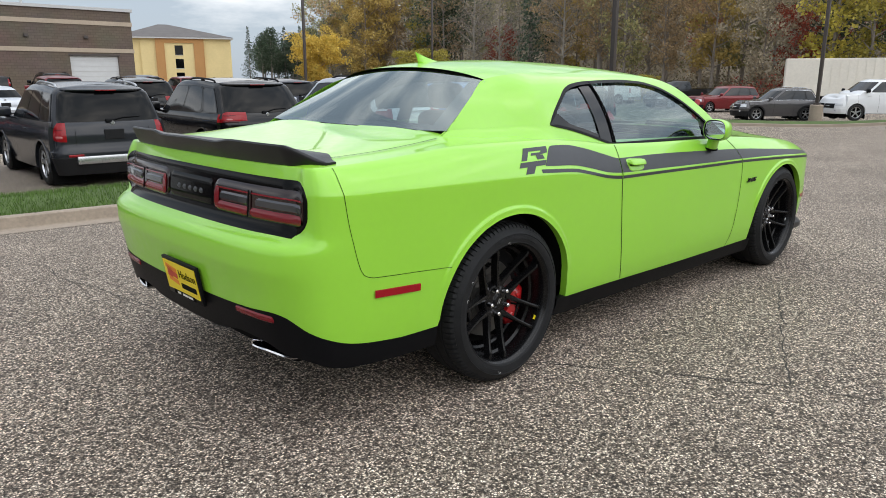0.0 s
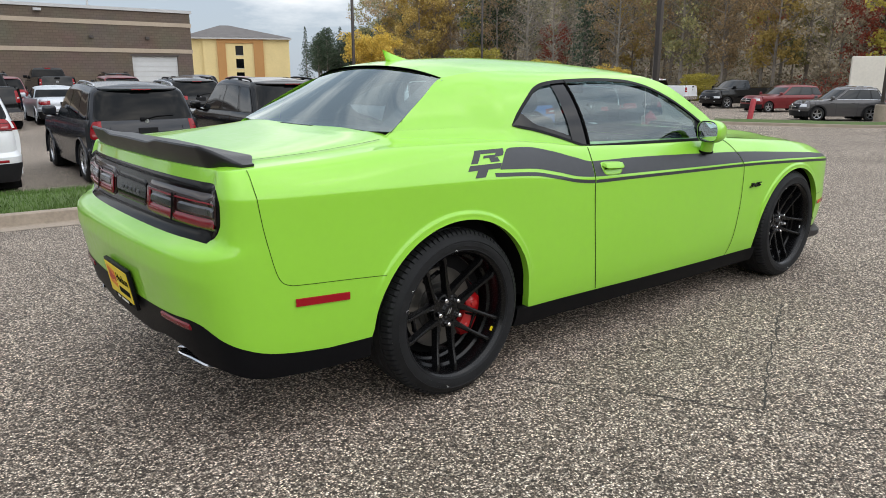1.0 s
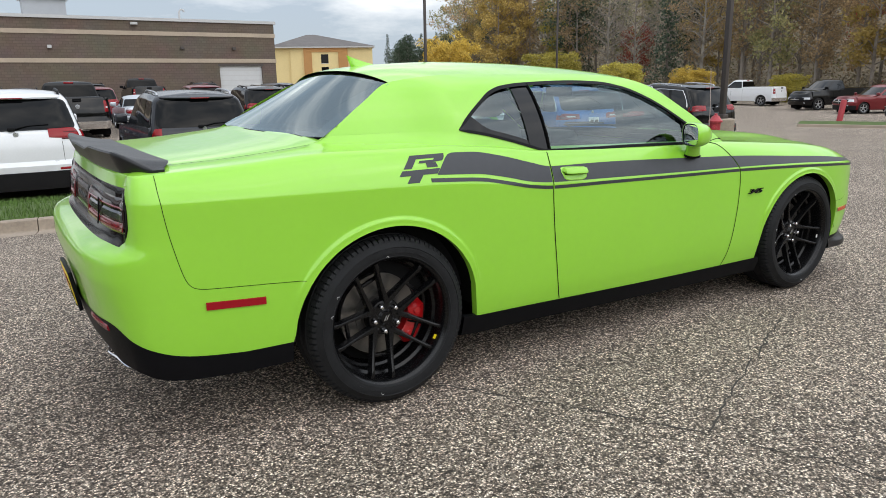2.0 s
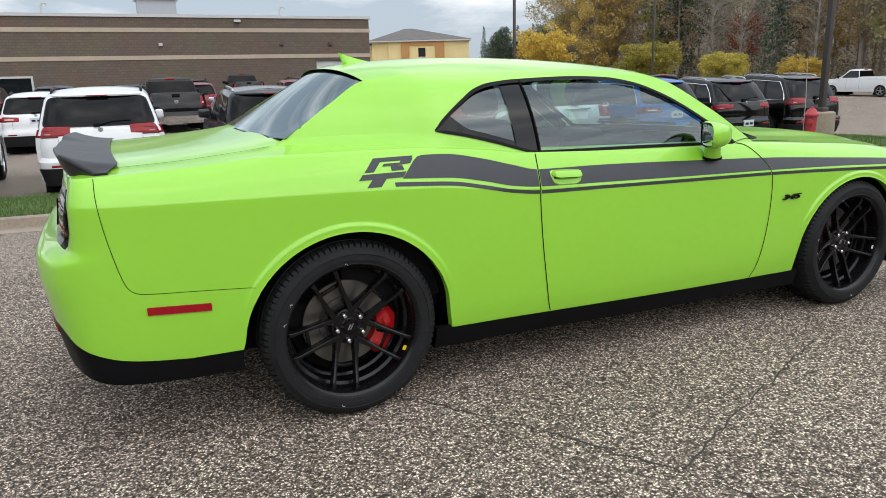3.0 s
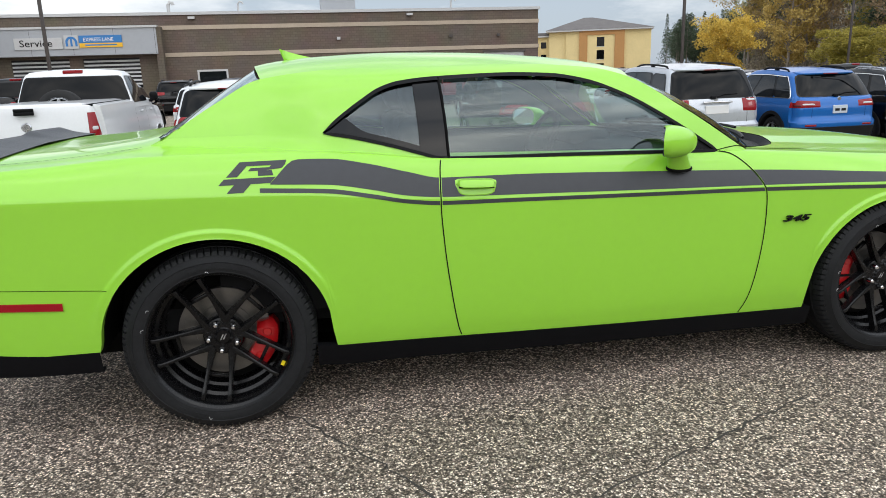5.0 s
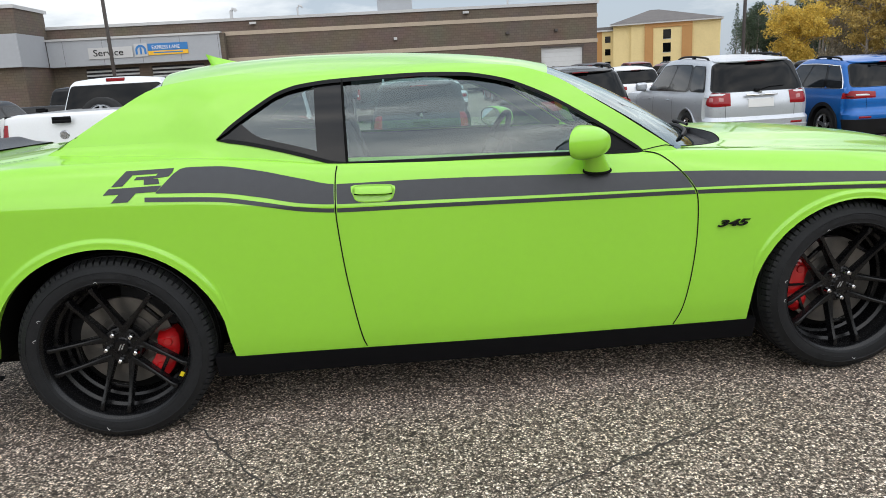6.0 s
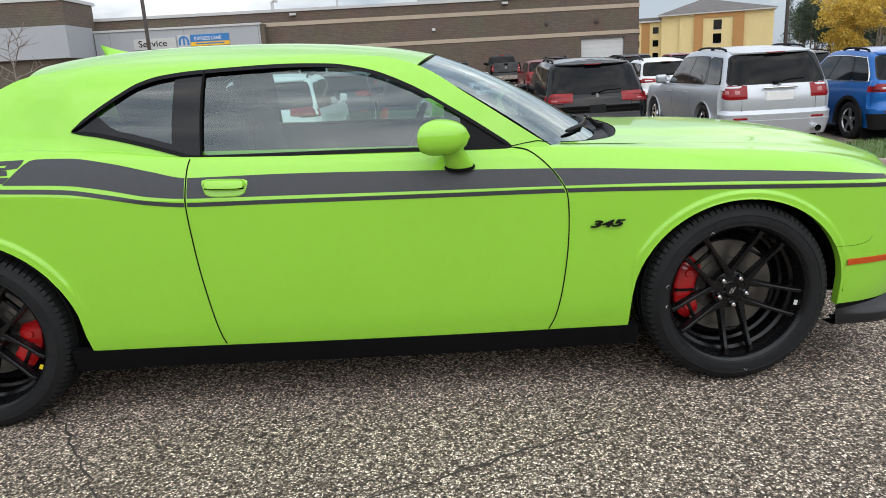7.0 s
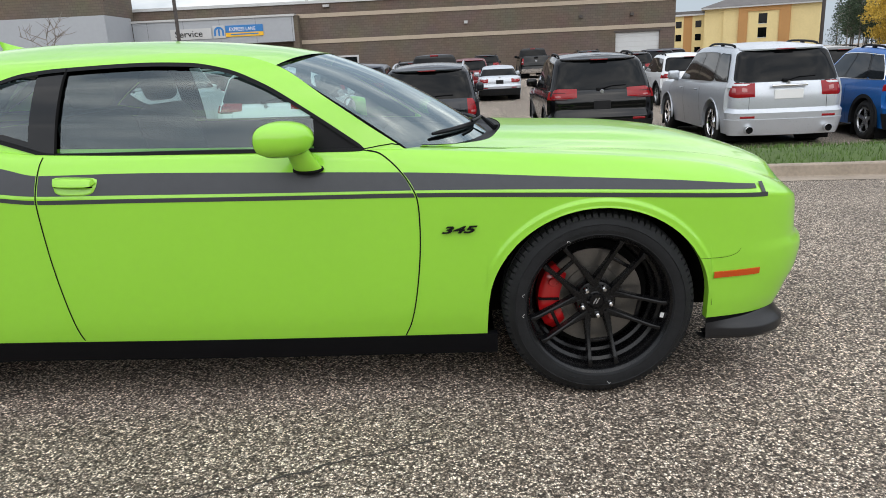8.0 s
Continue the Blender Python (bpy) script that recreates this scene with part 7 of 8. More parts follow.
SY = BY - 0.95
service = thing("service_sign", "white service sign board with black lettering on the fascia", "sign")
slab("board", (-20.9, SY - 0.08, 4.02), (-17.5, SY - 0.002, 4.86), CAP, service)
sign_text("Service", -20.55, 4.22, 0.72, SY - 0.095, SHADOW_BLACK, service, 1.12)
express = thing("express_sign", "blue and yellow express lane sign board on the fascia", "sign")
slab("board", (-16.3, SY - 0.08, 4.42), (-13.2, SY - 0.002, 4.98), SIGN_BLUE, express)
slab("lower_board", (-16.3, SY - 0.08, 4.10), (-13.2, SY - 0.002, 4.415), SIGN_YELLOW, express)
sign_text("EXPRESS LANE", -16.0, 4.54, 0.40, SY - 0.095, WHITE_DECAL, express, 0.85)
slab("small_print", (-15.9, SY - 0.084, 4.22), (-13.6, SY - 0.081, 4.32), SIGN_BLUE, express)
slab("emblem_board", (-17.35, SY - 0.09, 4.02), (-16.35, SY - 0.002, 5.02), CAP, express)
b_ = bmesh.new()
lathe(b_, [(0.26, 0), (0.42, 0), (0.42, 0.02), (0.26, 0.02)], 24, arc=(0, math.pi), centre=(-16.85, SY - 0.115, 4.50))
box(b_, (-17.27, SY - 0.115, 4.2), (-17.11, SY - 0.095, 4.5))
box(b_, (-16.59, SY - 0.115, 4.2), (-16.43, SY - 0.095, 4.5))
box(b_, (-16.92, SY - 0.115, 4.2), (-16.78, SY - 0.095, 4.74))
part("emblem", b_, SIGN_BLUE, express, "blue arched emblem", smooth=False)

# ---- hotel ----
STUCCO = mat("cream_stucco", (0.66, 0.53, 0.26), 0.9, var=0.06, scale=0.3)
STUCCO2 = mat("ochre_stucco", (0.42, 0.22, 0.08), 0.9, var=0.06, scale=0.3)
SHINGLE = mat("grey_shingle_roof", (0.13, 0.12, 0.115), 0.9, var=0.2, scale=0.6)
hotel = thing("hotel", "three-storey cream and ochre stucco hotel with a grey hipped roof", "building", at=pose(67.8, 190.1, 0.0, 0, 0, math.degrees(math.atan2(179.6 - 190.1, 92.8 - 67.8))))
HL = 27.1
for xa, xb, ml, d in ((0, 4.6, STUCCO, 0.0), (4.6, 8.2, STUCCO, -0.6), (8.2, 10.4, STUCCO2, -1.2), (10.4, 17.6, STUCCO, -0.9), (17.6, 20.2, STUCCO2, -1.2), (20.2, HL, STUCCO, -0.6)):
    slab("wall", (xa, d, -6), (xb, 14, 11.2), ml, hotel)
slab("wing_wall", (-8.5, 5.0, -6), (0, 30, 10.2), STUCCO, hotel)
slab("wing_panel", (-5.6, 4.9, -6), (-3.4, 4.999, 10.2), STUCCO2, hotel)
slab("wing_eave", (-9.2, 4.2, 10.2), (0, 30, 10.6), CAP, hotel)
slab("wing_roof", (-8.8, 4.6, 10.6), (0, 30, 11.4), SHINGLE, hotel)
for z in (1.5, 5.0, 8.4):
    slab("window", (12.9, -0.93, z - 1.3), (14.9, -0.91, z + 1.1), CAR_GLASS, hotel)
    slab("window_sill", (12.8, -1.0, z - 1.42), (15.0, -0.9, z - 1.3), CAP, hotel)
for z in (1.2, 4.6, 8.0):
    for x in (-7.6, -2.6):
        slab("window", (x, 4.95, z - 0.8), (x + 1.5, 4.995, z + 0.9), CAR_GLASS, hotel)
slab("eave", (-0.8, -1.8, 11.2), (HL + 0.6, 15, 11.6), CAP, hotel)
slab("gable_band", (10.4, -1.18, 10.1), (17.6, -0.905, 11.2), STUCCO2, hotel)
b_ = bmesh.new()
c = [(-0.9, -1.9, 11.6), (HL + 0.7, -1.9, 11.6), (HL + 0.7, 30, 11.6), (-0.9, 30, 11.6), (9.2, 9, 15.3), (11.6, 9, 15.3), (11.6, 22, 15.3), (9.2, 22, 15.3)]
v = [b_.verts.new(p) for p in c]
for f in ((0, 1, 5, 4), (1, 2, 6, 5), (2, 3, 7, 6), (3, 0, 4, 7), (4, 5, 6, 7)):
    b_.faces.new([v[i] for i in f])
part("roof", b_, SHINGLE, hotel, "grey hipped shingle roof", smooth=False)

# white trailer at the far edge
TRAILER_WHITE = mat("trailer_white", (0.74, 0.70, 0.61), 0.5, var=0.08, scale=0.8)
tr_ = thing("box_trailer", "long white ribbed box trailer parked behind the vehicles", "trailer", at=pose(50.5, 17.5, ground_z(50, 15), 0, 0, -67))
slab("box", (0, -1.2, 1.0), (14, 1.2, 3.5), TRAILER_WHITE, tr_, "", 0.03)
for k in range(28):
    slab("rib", (0.3 + k * 0.5, -1.225, 1.05), (0.36 + k * 0.5, -1.2, 3.45), TRAILER_WHITE, tr_)
slab("chassis", (0.5, -0.9, 0.75), (13.5, 0.9, 0.99), SHADOW_BLACK, tr_)
ty_, rm_ = car_wheel_mesh(0.5, 0.28, 0.28, 5, ALLOY)
for x in (2.0, 3.2, 10.5, 11.7):
    for s in (-1, 1):
        o = new("wheel", rm_)
        o.parent = tr_
        o.matrix_basis = pose(x, s * 1.0, 0.5) @ (pose(0, 0, 0, 0, 0, 180) if s < 0 else Matrix())
        o2 = new("tyre", ty_)
        o2.parent = o
slab("landing_leg", (7.0, -0.6, 0.0), (7.15, 0.6, 0.8), POST, tr_)

# ---- parked vehicles in place ----
YAW = 88.5


def spot(x, y, yaw=YAW, back=0.0):
    """Pose whose rear bumper is back metres behind the axle: x, y is the middle of the rear."""
    a = radians(yaw)
    x, y = x + math.cos(a) * back, y + math.sin(a) * back
    return pose(x, y, ground_z(x, y), 0, 0, yaw)


RAM = dict(L=5.9, W=2.14, H=2.03, wb=3.65, ro=1.2, belt=1.34, hood=1.28, style="pickup", R=0.41, deck=1.45, cab=(1.55, 1.72, 2.75, 3.55), lamps="pickup", lamp_z=(0.94, 1.33), windows=2, plate=False)
JEEP = dict(L=4.82, W=1.94, H=1.76, wb=2.91, ro=0.98, belt=1.06, hood=1.08, R=0.38, rake=0.34, lamps="wide", lamp_z=(0.97, 1.17), sill=0.22)
COMPACT = dict(L=4.45, W=1.84, H=1.66, wb=2.64, ro=0.88, belt=1.02, hood=1.02, R=0.35, rake=0.36, lamps="dark", plate="pale", lamp_z=(0.88, 1.04), cladding=True, sill=0.22)
car("pickup_truck", "white crew cab pickup truck with dark rear glass beside the verge", "pickup truck", P_WHITE, spot(-3.74, 8.0, 91.3, 1.2), **RAM)
car("suv", "white mid-size SUV with dark glass and wide red tail lamps", "car", P_WHITE, spot(-0.95, 9.15, back=0.98), rails=BLACK_TRIM, plate=False, **JEEP)
car("suv", "dark charcoal compact SUV with silver roof rails", "car", P_GREY, spot(1.92, 9.3, back=0.9), L=4.57, W=1.86, H=1.70, wb=2.86, ro=0.9, belt=1.02, hood=1.04, R=0.35, rake=0.22, rails=ALLOY, lamps="tall", lamp_z=(0.76, 1.06), chrome_bar=False, step=True, plate_z=0.86)
car("minivan", "black minivan with red tail lamps and roof rails", "car", P_BLACK, spot(5.15, 9.9, back=1.05), L=5.17, W=2.0, H=1.76, wb=3.09, ro=1.05, belt=1.02, hood=1.02, style="van", R=0.36, rake=0.42, rails=BLACK_TRIM, lamps="wide", lamp_z=(0.89, 1.12), plate_z=0.80)
car("suv", "silver large SUV with twin exhaust tips and chrome tailgate bar", "car", P_SILVER, spot(8.1, 8.85, back=1.05), L=5.1, W=2.0, H=1.80, wb=3.02, ro=1.05, belt=1.08, hood=1.08, R=0.385, rake=0.26, rails=BLACK_TRIM, lamps="block", lamp_z=(0.86, 1.12), chrome_bar=True, tips=True, plate="card", plate_z=0.915, low_bumper=P_SILVER, spokes=6, rim_mat=CHROME)
car("suv", "bright blue compact SUV with dark cladding and alloy wheels", "car", P_BLUE, spot(10.65, 8.7, back=0.88), rails=BLACK_TRIM, **{**COMPACT, "bright": CHROME, "plate": "pale", "plate_z": 0.84})
car("suv", "black compact SUV with chrome window line and red lamps", "car", P_BLACK, spot(13.05, 8.9, back=0.9), rails=ALLOY, **{**COMPACT, "lamps": "wide", "bright": CHROME, "plate": "pale", "plate_z": 0.56})
car("suv", "black mid-size SUV with roof rails parked beside the hydrant", "car", P_BLACK, spot(15.9, 9.2, back=0.98), rails=ALLOY, bright=CHROME, **JEEP)
b_ram = car("pickup_truck", "black crew cab pickup truck in the second row", "pickup truck", P_BLACK, spot(1.5, 24.6, back=1.2), **RAM)
w_jeep = car("suv", "white compact SUV in the second row", "car", P_WHITE, spot(-2.6, 18.6, back=0.9), rails=BLACK_TRIM, **COMPACT)
copy_thing(w_jeep, spot(9.9, 19.5, back=0.9))
sal = car("saloon_car", "silver four-door saloon in the second row", "car", P_SILVER, spot(4.3, 27.0, back=1.0), L=4.8, W=1.82, H=1.46, wb=2.78, ro=1.05, belt=0.94, hood=0.92, style="saloon", R=0.32, deck=1.00, cab=(0.05, 0.55, 1.75, 2.55), windows=2, lamps="block", lamp_z=(0.74, 0.92))
r_suv = car("suv", "dark red SUV near the building", "car", P_RED, spot(3.2, 33.0, back=0.98), **JEEP)
d_suv = car("suv", "black SUV near the building", "car", P_BLACK, spot(11.0, 31.0, back=0.98), rails=BLACK_TRIM, **JEEP)
n_suv = car("suv", "dark navy SUV near the building", "car", P_NAVY, spot(14.7, 40.0, back=0.98), **JEEP)
for k, (src, x, y) in enumerate(((d_suv, 7.3, 21.0), (n_suv, -0.6, 19.0), (n_suv, 12.6, 20.2), (d_suv, 15.3, 20.6), (w_jeep, 18.0, 20.0), (n_suv, 20.8, 20.5), (b_ram, 23.6, 21.0), (d_suv, -5.6, 18.8), (b_ram, -8.8, 19.2),
                             (r_suv, 8.5, 34.0), (d_suv, 0.2, 33.5), (n_suv, -3.0, 33.5), (d_suv, -6.0, 34.0), (r_suv, 17.5, 33.0), (d_suv, 20.4, 32.6), (sal, 23.2, 33.0), (n_suv, 26.2, 33.6), (b_ram, -9.5, 34),
                             (d_suv, 11.6, 46.0), (n_suv, 17.4, 46.3), (r_suv, 20.3, 46.0), (d_suv, 23.2, 46.0), (b_ram, 8.0, 46.5), (d_suv, 4.6, 46.0), (n_suv, -13.0, 20.0), (d_suv, -6.6, 8.7))):
    copy_thing(src, spot(x, y, back=1.0))

# spare wheel lying against the cab in the bed of the white pickup
ty_, rm_ = car_wheel_mesh(0.40, 0.27, 0.25, 5, ALLOY)
spare = thing("spare_wheel", "spare wheel with bright alloy rim standing in the pickup bed", "wheel", at=spot(-3.74, 8.0, 91.3, 1.2) @ pose(1.16, 0.12, 1.27, 0, 0, 90))
o = new("rim", rm_)
o.parent = spare
o = new("tyre", ty_)
o.parent = spare

# vehicles in the eastern bays
car("suv", "brownish grey compact SUV with silver wheels facing the drive", "car", P_TAUPE, pose(38.6, 12.0, ground_z(38, 12), 0, 0, 137), front=True, rails=ALLOY, **{**COMPACT, "H": 1.74, "bright": CHROME})
car("pickup_truck", "white crew cab pickup truck beside the concrete footing", "pickup truck", P_WHITE, pose(40.6, 7.0, ground_z(40, 7), 0, 0, 137), front=True, low_bumper=P_WHITE, **RAM)
car("minivan", "dark red minivan with chrome grille facing the drive", "car", P_RED, pose(46.2, 18.6, ground_z(46, 19), 0, 0, 152), L=5.1, W=2.0, H=1.72, wb=3.05, ro=1.05, belt=1.02, hood=1.02, style="van", R=0.34, lamps="wide", lamp_z=(0.90, 1.06), front=True)
car("pickup_truck", "black crew cab pickup truck facing the drive", "pickup truck", P_BLACK, pose(50.0, 23.5, ground_z(48, 24), 0, 0, 160), front=True, low_bumper=P_BLACK, **RAM)
car("pickup_truck", "white pickup truck at the edge of the woods", "pickup truck", P_WHITE, pose(51.5, 31.0, ground_z(50, 31), 0, 0, 95), **RAM)

# ---- trees and the wooded slope ----
def leaf_mat(name, c1, c2, rough=0.7):
    m = bpy.data.materials.new(name)
    m.use_nodes = True
    t_ = m.node_tree
    b = t_.nodes["Principled BSDF"]
    g = t_.nodes.new("ShaderNodeNewGeometry")
    oi = t_.nodes.new("ShaderNodeObjectInfo")
    r = t_.nodes.new("ShaderNodeValToRGB")
    c1, c2 = [tuple(1.2 * (0.86 * v_ + 0.14 * sum(c) / 3) for v_ in c) for c in (c1, c2)]
    r.color_ramp.elements[0].color, r.color_ramp.elements[1].color = (*c1, 1), (*c2, 1)
    hs = t_.nodes.new("ShaderNodeHueSaturation")
    mr = t_.nodes.new("ShaderNodeMapRange")
    mr.inputs["To Min"].default_value, mr.inputs["To Max"].default_value = 0.72, 1.25
    t_.links.new(g.outputs["Random Per Island"], r.inputs["Fac"])
    t_.links.new(oi.outputs["Random"], mr.inputs["Value"])
    t_.links.new(mr.outputs[0], hs.inputs["Value"])
    t_.links.new(r.outputs["Color"], hs.inputs["Color"])
    t_.links.new(hs.outputs["Color"], b.inputs["Base Color"])
    b.inputs["Roughness"].default_value = rough
    b.inputs["Specular IOR Level"].default_value = 0.25
    tl, mx = t_.nodes.new("ShaderNodeBsdfTranslucent"), t_.nodes.new("ShaderNodeMixShader")
    mx.inputs[0].default_value = 0.4
    t_.links.new(hs.outputs["Color"], tl.inputs["Color"])
    t_.links.new(b.outputs[0], mx.inputs[1])
    t_.links.new(tl.outputs[0], mx.inputs[2])
    t_.links.new(mx.outputs[0], t_.nodes["Material Output"].inputs["Surface"])
    return m


BARK = mat("grey_bark", (0.24, 0.21, 0.18), 0.9, var=0.3, scale=3)
BIRCH = mat("pale_bark", (0.27, 0.245, 0.21), 0.85, var=0.3, scale=4)
L_GOLD = leaf_mat("golden_leaves", (0.44, 0.31, 0.030), (0.80, 0.57, 0.065))
L_AMBER = leaf_mat("amber_leaves", (0.28, 0.20, 0.045), (0.50, 0.36, 0.085))
L_YGREEN = leaf_mat("yellow_green_leaves", (0.27, 0.24, 0.03), (0.58, 0.48, 0.055))
L_OLIVE = leaf_mat("olive_leaves", (0.19, 0.20, 0.085), (0.42, 0.37, 0.15))
L_RUST = leaf_mat("rust_leaves", (0.24, 0.165, 0.085), (0.44, 0.31, 0.155))
L_DARK = leaf_mat("conifer_needles", (0.042, 0.070, 0.048), (0.11, 0.15, 0.095))
L_PINE = leaf_mat("pine_needles", (0.030, 0.052, 0.032), (0.085, 0.120, 0.065))
L_RED = leaf_mat("red_leaves", (0.217, 0.036, 0.026), (0.406, 0.087, 0.043))
L_BROWN = leaf_mat("brown_brush", (0.20, 0.165, 0.11), (0.36, 0.30, 0.20))


def leaves_mesh(name, clumps, per, size, rnd, ml):
    """Many small leaves scattered through clumps (centre, radii)."""
    vs, fs = [], []
    for c, rad in clumps:
        for _ in range(per):
            while True:
                q = Vector((rnd.uniform(-1, 1), rnd.uniform(-1, 1), rnd.uniform(-1, 1)))
                if 0.15 < q.length < 1:
                    break
            p = Vector((c[0] + q.x * rad[0], c[1] + q.y * rad[1], c[2] + q.z * rad[2]))
            a = Vector((rnd.gauss(0, 1), rnd.gauss(0, 1), rnd.gauss(0, 1))).normalized()
            b = a.cross(Vector((rnd.gauss(0, 1), rnd.gauss(0, 1), rnd.gauss(0, 1)))).normalized()
            s = size * rnd.uniform(0.6, 1.3)
            k = len(vs)
            vs += [p - a * s * 0.5, p + b * s * 0.32, p + a * s * 0.5, p - b * s * 0.32]
            fs.append((k, k + 1, k + 2, k + 3))
    me = bpy.data.meshes.new(name)
    me.from_pydata([tuple(v_) for v_ in vs], [], fs)
    me.materials.append(ml)
    return me


def tree(label, ml, bark, h, seed, crown_r, base=0.3, per=60, size=0.28, limbs=14, twigs=3, clump=0.9, leaves=True, group="trees on the slope"):
    """A tapered trunk with limbs and twigs, and clumps of leaves at their ends."""
    rnd = random.Random(seed)
    root = thing("tree", label, "tree", group)
    bm = bmesh.new()
    lean = (rnd.uniform(-0.04, 0.04), rnd.uniform(-0.04, 0.04))
    r0 = h * 0.013
    trunk = [Vector((lean[0] * h * f * f + rnd.uniform(-0.06, 0.06) * f, lean[1] * h * f * f + rnd.uniform(-0.06, 0.06) * f, h * f * 0.96)) for f in lin(0, 1, 9)]
    trunk[0].z = -0.6
    tube(bm, trunk, [r0 * (1 - 0.88 * k / 8) for k in range(9)], 7)
    clumps = []
    for k in range(limbs):
        f = base + (0.94 - base) * (k + rnd.random() * 0.6) / limbs
        j = f * 8
        o = trunk[int(j)].lerp(trunk[min(8, int(j) + 1)], j - int(j))
        a = k * 2.4 + rnd.uniform(-0.5, 0.5)
        prof = math.sin(math.pi * min(1, max(0.08, (f - base * 0.8) / (1.06 - base * 0.8)))) ** 0.6
        ln = crown_r * prof * rnd.uniform(0.7, 1.15)
        rise = ln * rnd.uniform(0.35, 0.8)
        e = o + Vector((ln * math.cos(a), ln * math.sin(a), rise))
        mid = o.lerp(e, 0.5) + Vector((rnd.uniform(-0.2, 0.2), rnd.uniform(-0.2, 0.2), rnd.uniform(-0.1, 0.3)))
        rr = r0 * 0.38 * (1.1 - f)
        tube(bm, [o, mid, e], [rr + 0.018, rr * 0.7 + 0.012, 0.010], 4, cap=False)
        for q in range(twigs):
            g = rnd.uniform(0.4, 1.0)
            s = o.lerp(mid, g * 2) if g < 0.5 else mid.lerp(e, g * 2 - 1)
            t_ = s + Vector((rnd.uniform(-1, 1), rnd.uniform(-1, 1), rnd.uniform(0.1, 1.2))) * ln * 0.42
            tube(bm, [s, t_], [0.016, 0.006], 3, cap=False)
            c_ = clump * rnd.uniform(0.6, 1.2)
            clumps.append((tuple(t_), (c_, c_, c_ * 0.8)))
        c_ = clump * rnd.uniform(0.8, 1.25)
        clumps.append((tuple(e), (c_, c_, c_ * 0.8)))
    part("trunk", bm, bark, root, sharp=None)
    if leaves:
        ob = new("crown", leaves_mesh("crown", clumps, per, size, rnd, ml))
        ob.parent = root
    return root


def conifer(label, h, r, seed, ml=None, base=0.06, pine=False):
    """A spruce with drooping boughs, or a pine with a ragged rounded crown."""
    rnd = random.Random(seed)
    root = thing("tree", label, "tree", "trees on the slope")
    bm = bmesh.new()
    tube(bm, [(0, 0, -0.6), (0.1, 0, h * 0.5), (0, 0.1, h * 0.98)], [h * 0.013, h * 0.008, 0.01], 7)
    clumps = []
    n = int(h * (7.5 if not pine else 6))
    for k in range(n):
        f = base + (0.985 - base) * ((k + rnd.random()) / n) ** (1.0 if not pine else 0.85)
        a = k * 2.399 + rnd.uniform(-0.4, 0.4)
        g = (f - base) / (1 - base)
        ln = r * ((1 - g) ** 0.9 if not pine else math.sin(math.pi * min(1.0, 0.16 + 0.84 * g)) ** 0.7) * rnd.uniform(0.55, 1.2) + 0.10
        o, e = Vector((0, 0, h * f)), Vector((ln * math.cos(a), ln * math.sin(a), h * f + ln * (-0.28 if not pine else 0.30) * rnd.uniform(0.5, 1.4)))
        tube(bm, [o, e], [0.035, 0.008], 3, cap=False)
        for q in ((0.35, 0.65, 0.92) if ln > 0.9 else (0.8,)):
            c_ = (0.12 + 0.20 * ln) * rnd.uniform(0.7, 1.2) * (1.25 if pine else 1.0)
            clumps.append((tuple(o.lerp(e, q) + Vector((0, 0, rnd.uniform(-0.12, 0.12)))), (c_, c_, c_ * (0.6 if not pine else 0.75))))
    part("trunk", bm, BARK, root, sharp=None)
    ob = new("crown", leaves_mesh("crown", clumps, 8 if not pine else 12, 0.32, rnd, ml or L_DARK))
    ob.parent = root
    return root


# wooded slope behind the car park
def slope_z(x, y):
    k = 1 - smooth01((math.degrees(math.atan2(y + 3.5, x + 0.5)) - 50) / 7)
    return ground_z(min(x, 64), y) + 22 * k * smooth01((x - 63 + 0.02 * max(0, y - 70)) / 75) + 0.8 * noise.noise((x * 0.05, y * 0.05, 3)) * smooth01((x - 62) / 8)


SLOPE = mat("leaf_litter_slope", (0.24, 0.20, 0.14), 0.95, var=0.5, scale=0.5, bump=0.8, bscale=6)
bm = bmesh.new()
rows = []
for y in grid_vals((-120, 130, 46)):
    rows.append([Vector((x, y, slope_z(x, y) + (0.06 if x > 56 else -0.02))) for x in grid_vals((55, 70, 6), (70, 150, 12), (150, 420, 3))])
sheet(rows, bm=bm)
tagged(part("wooded_slope", facing(bm, (0, 0, 1)), SLOPE), "rising slope covered in fallen leaves and brush", "hillside", kind="structure")

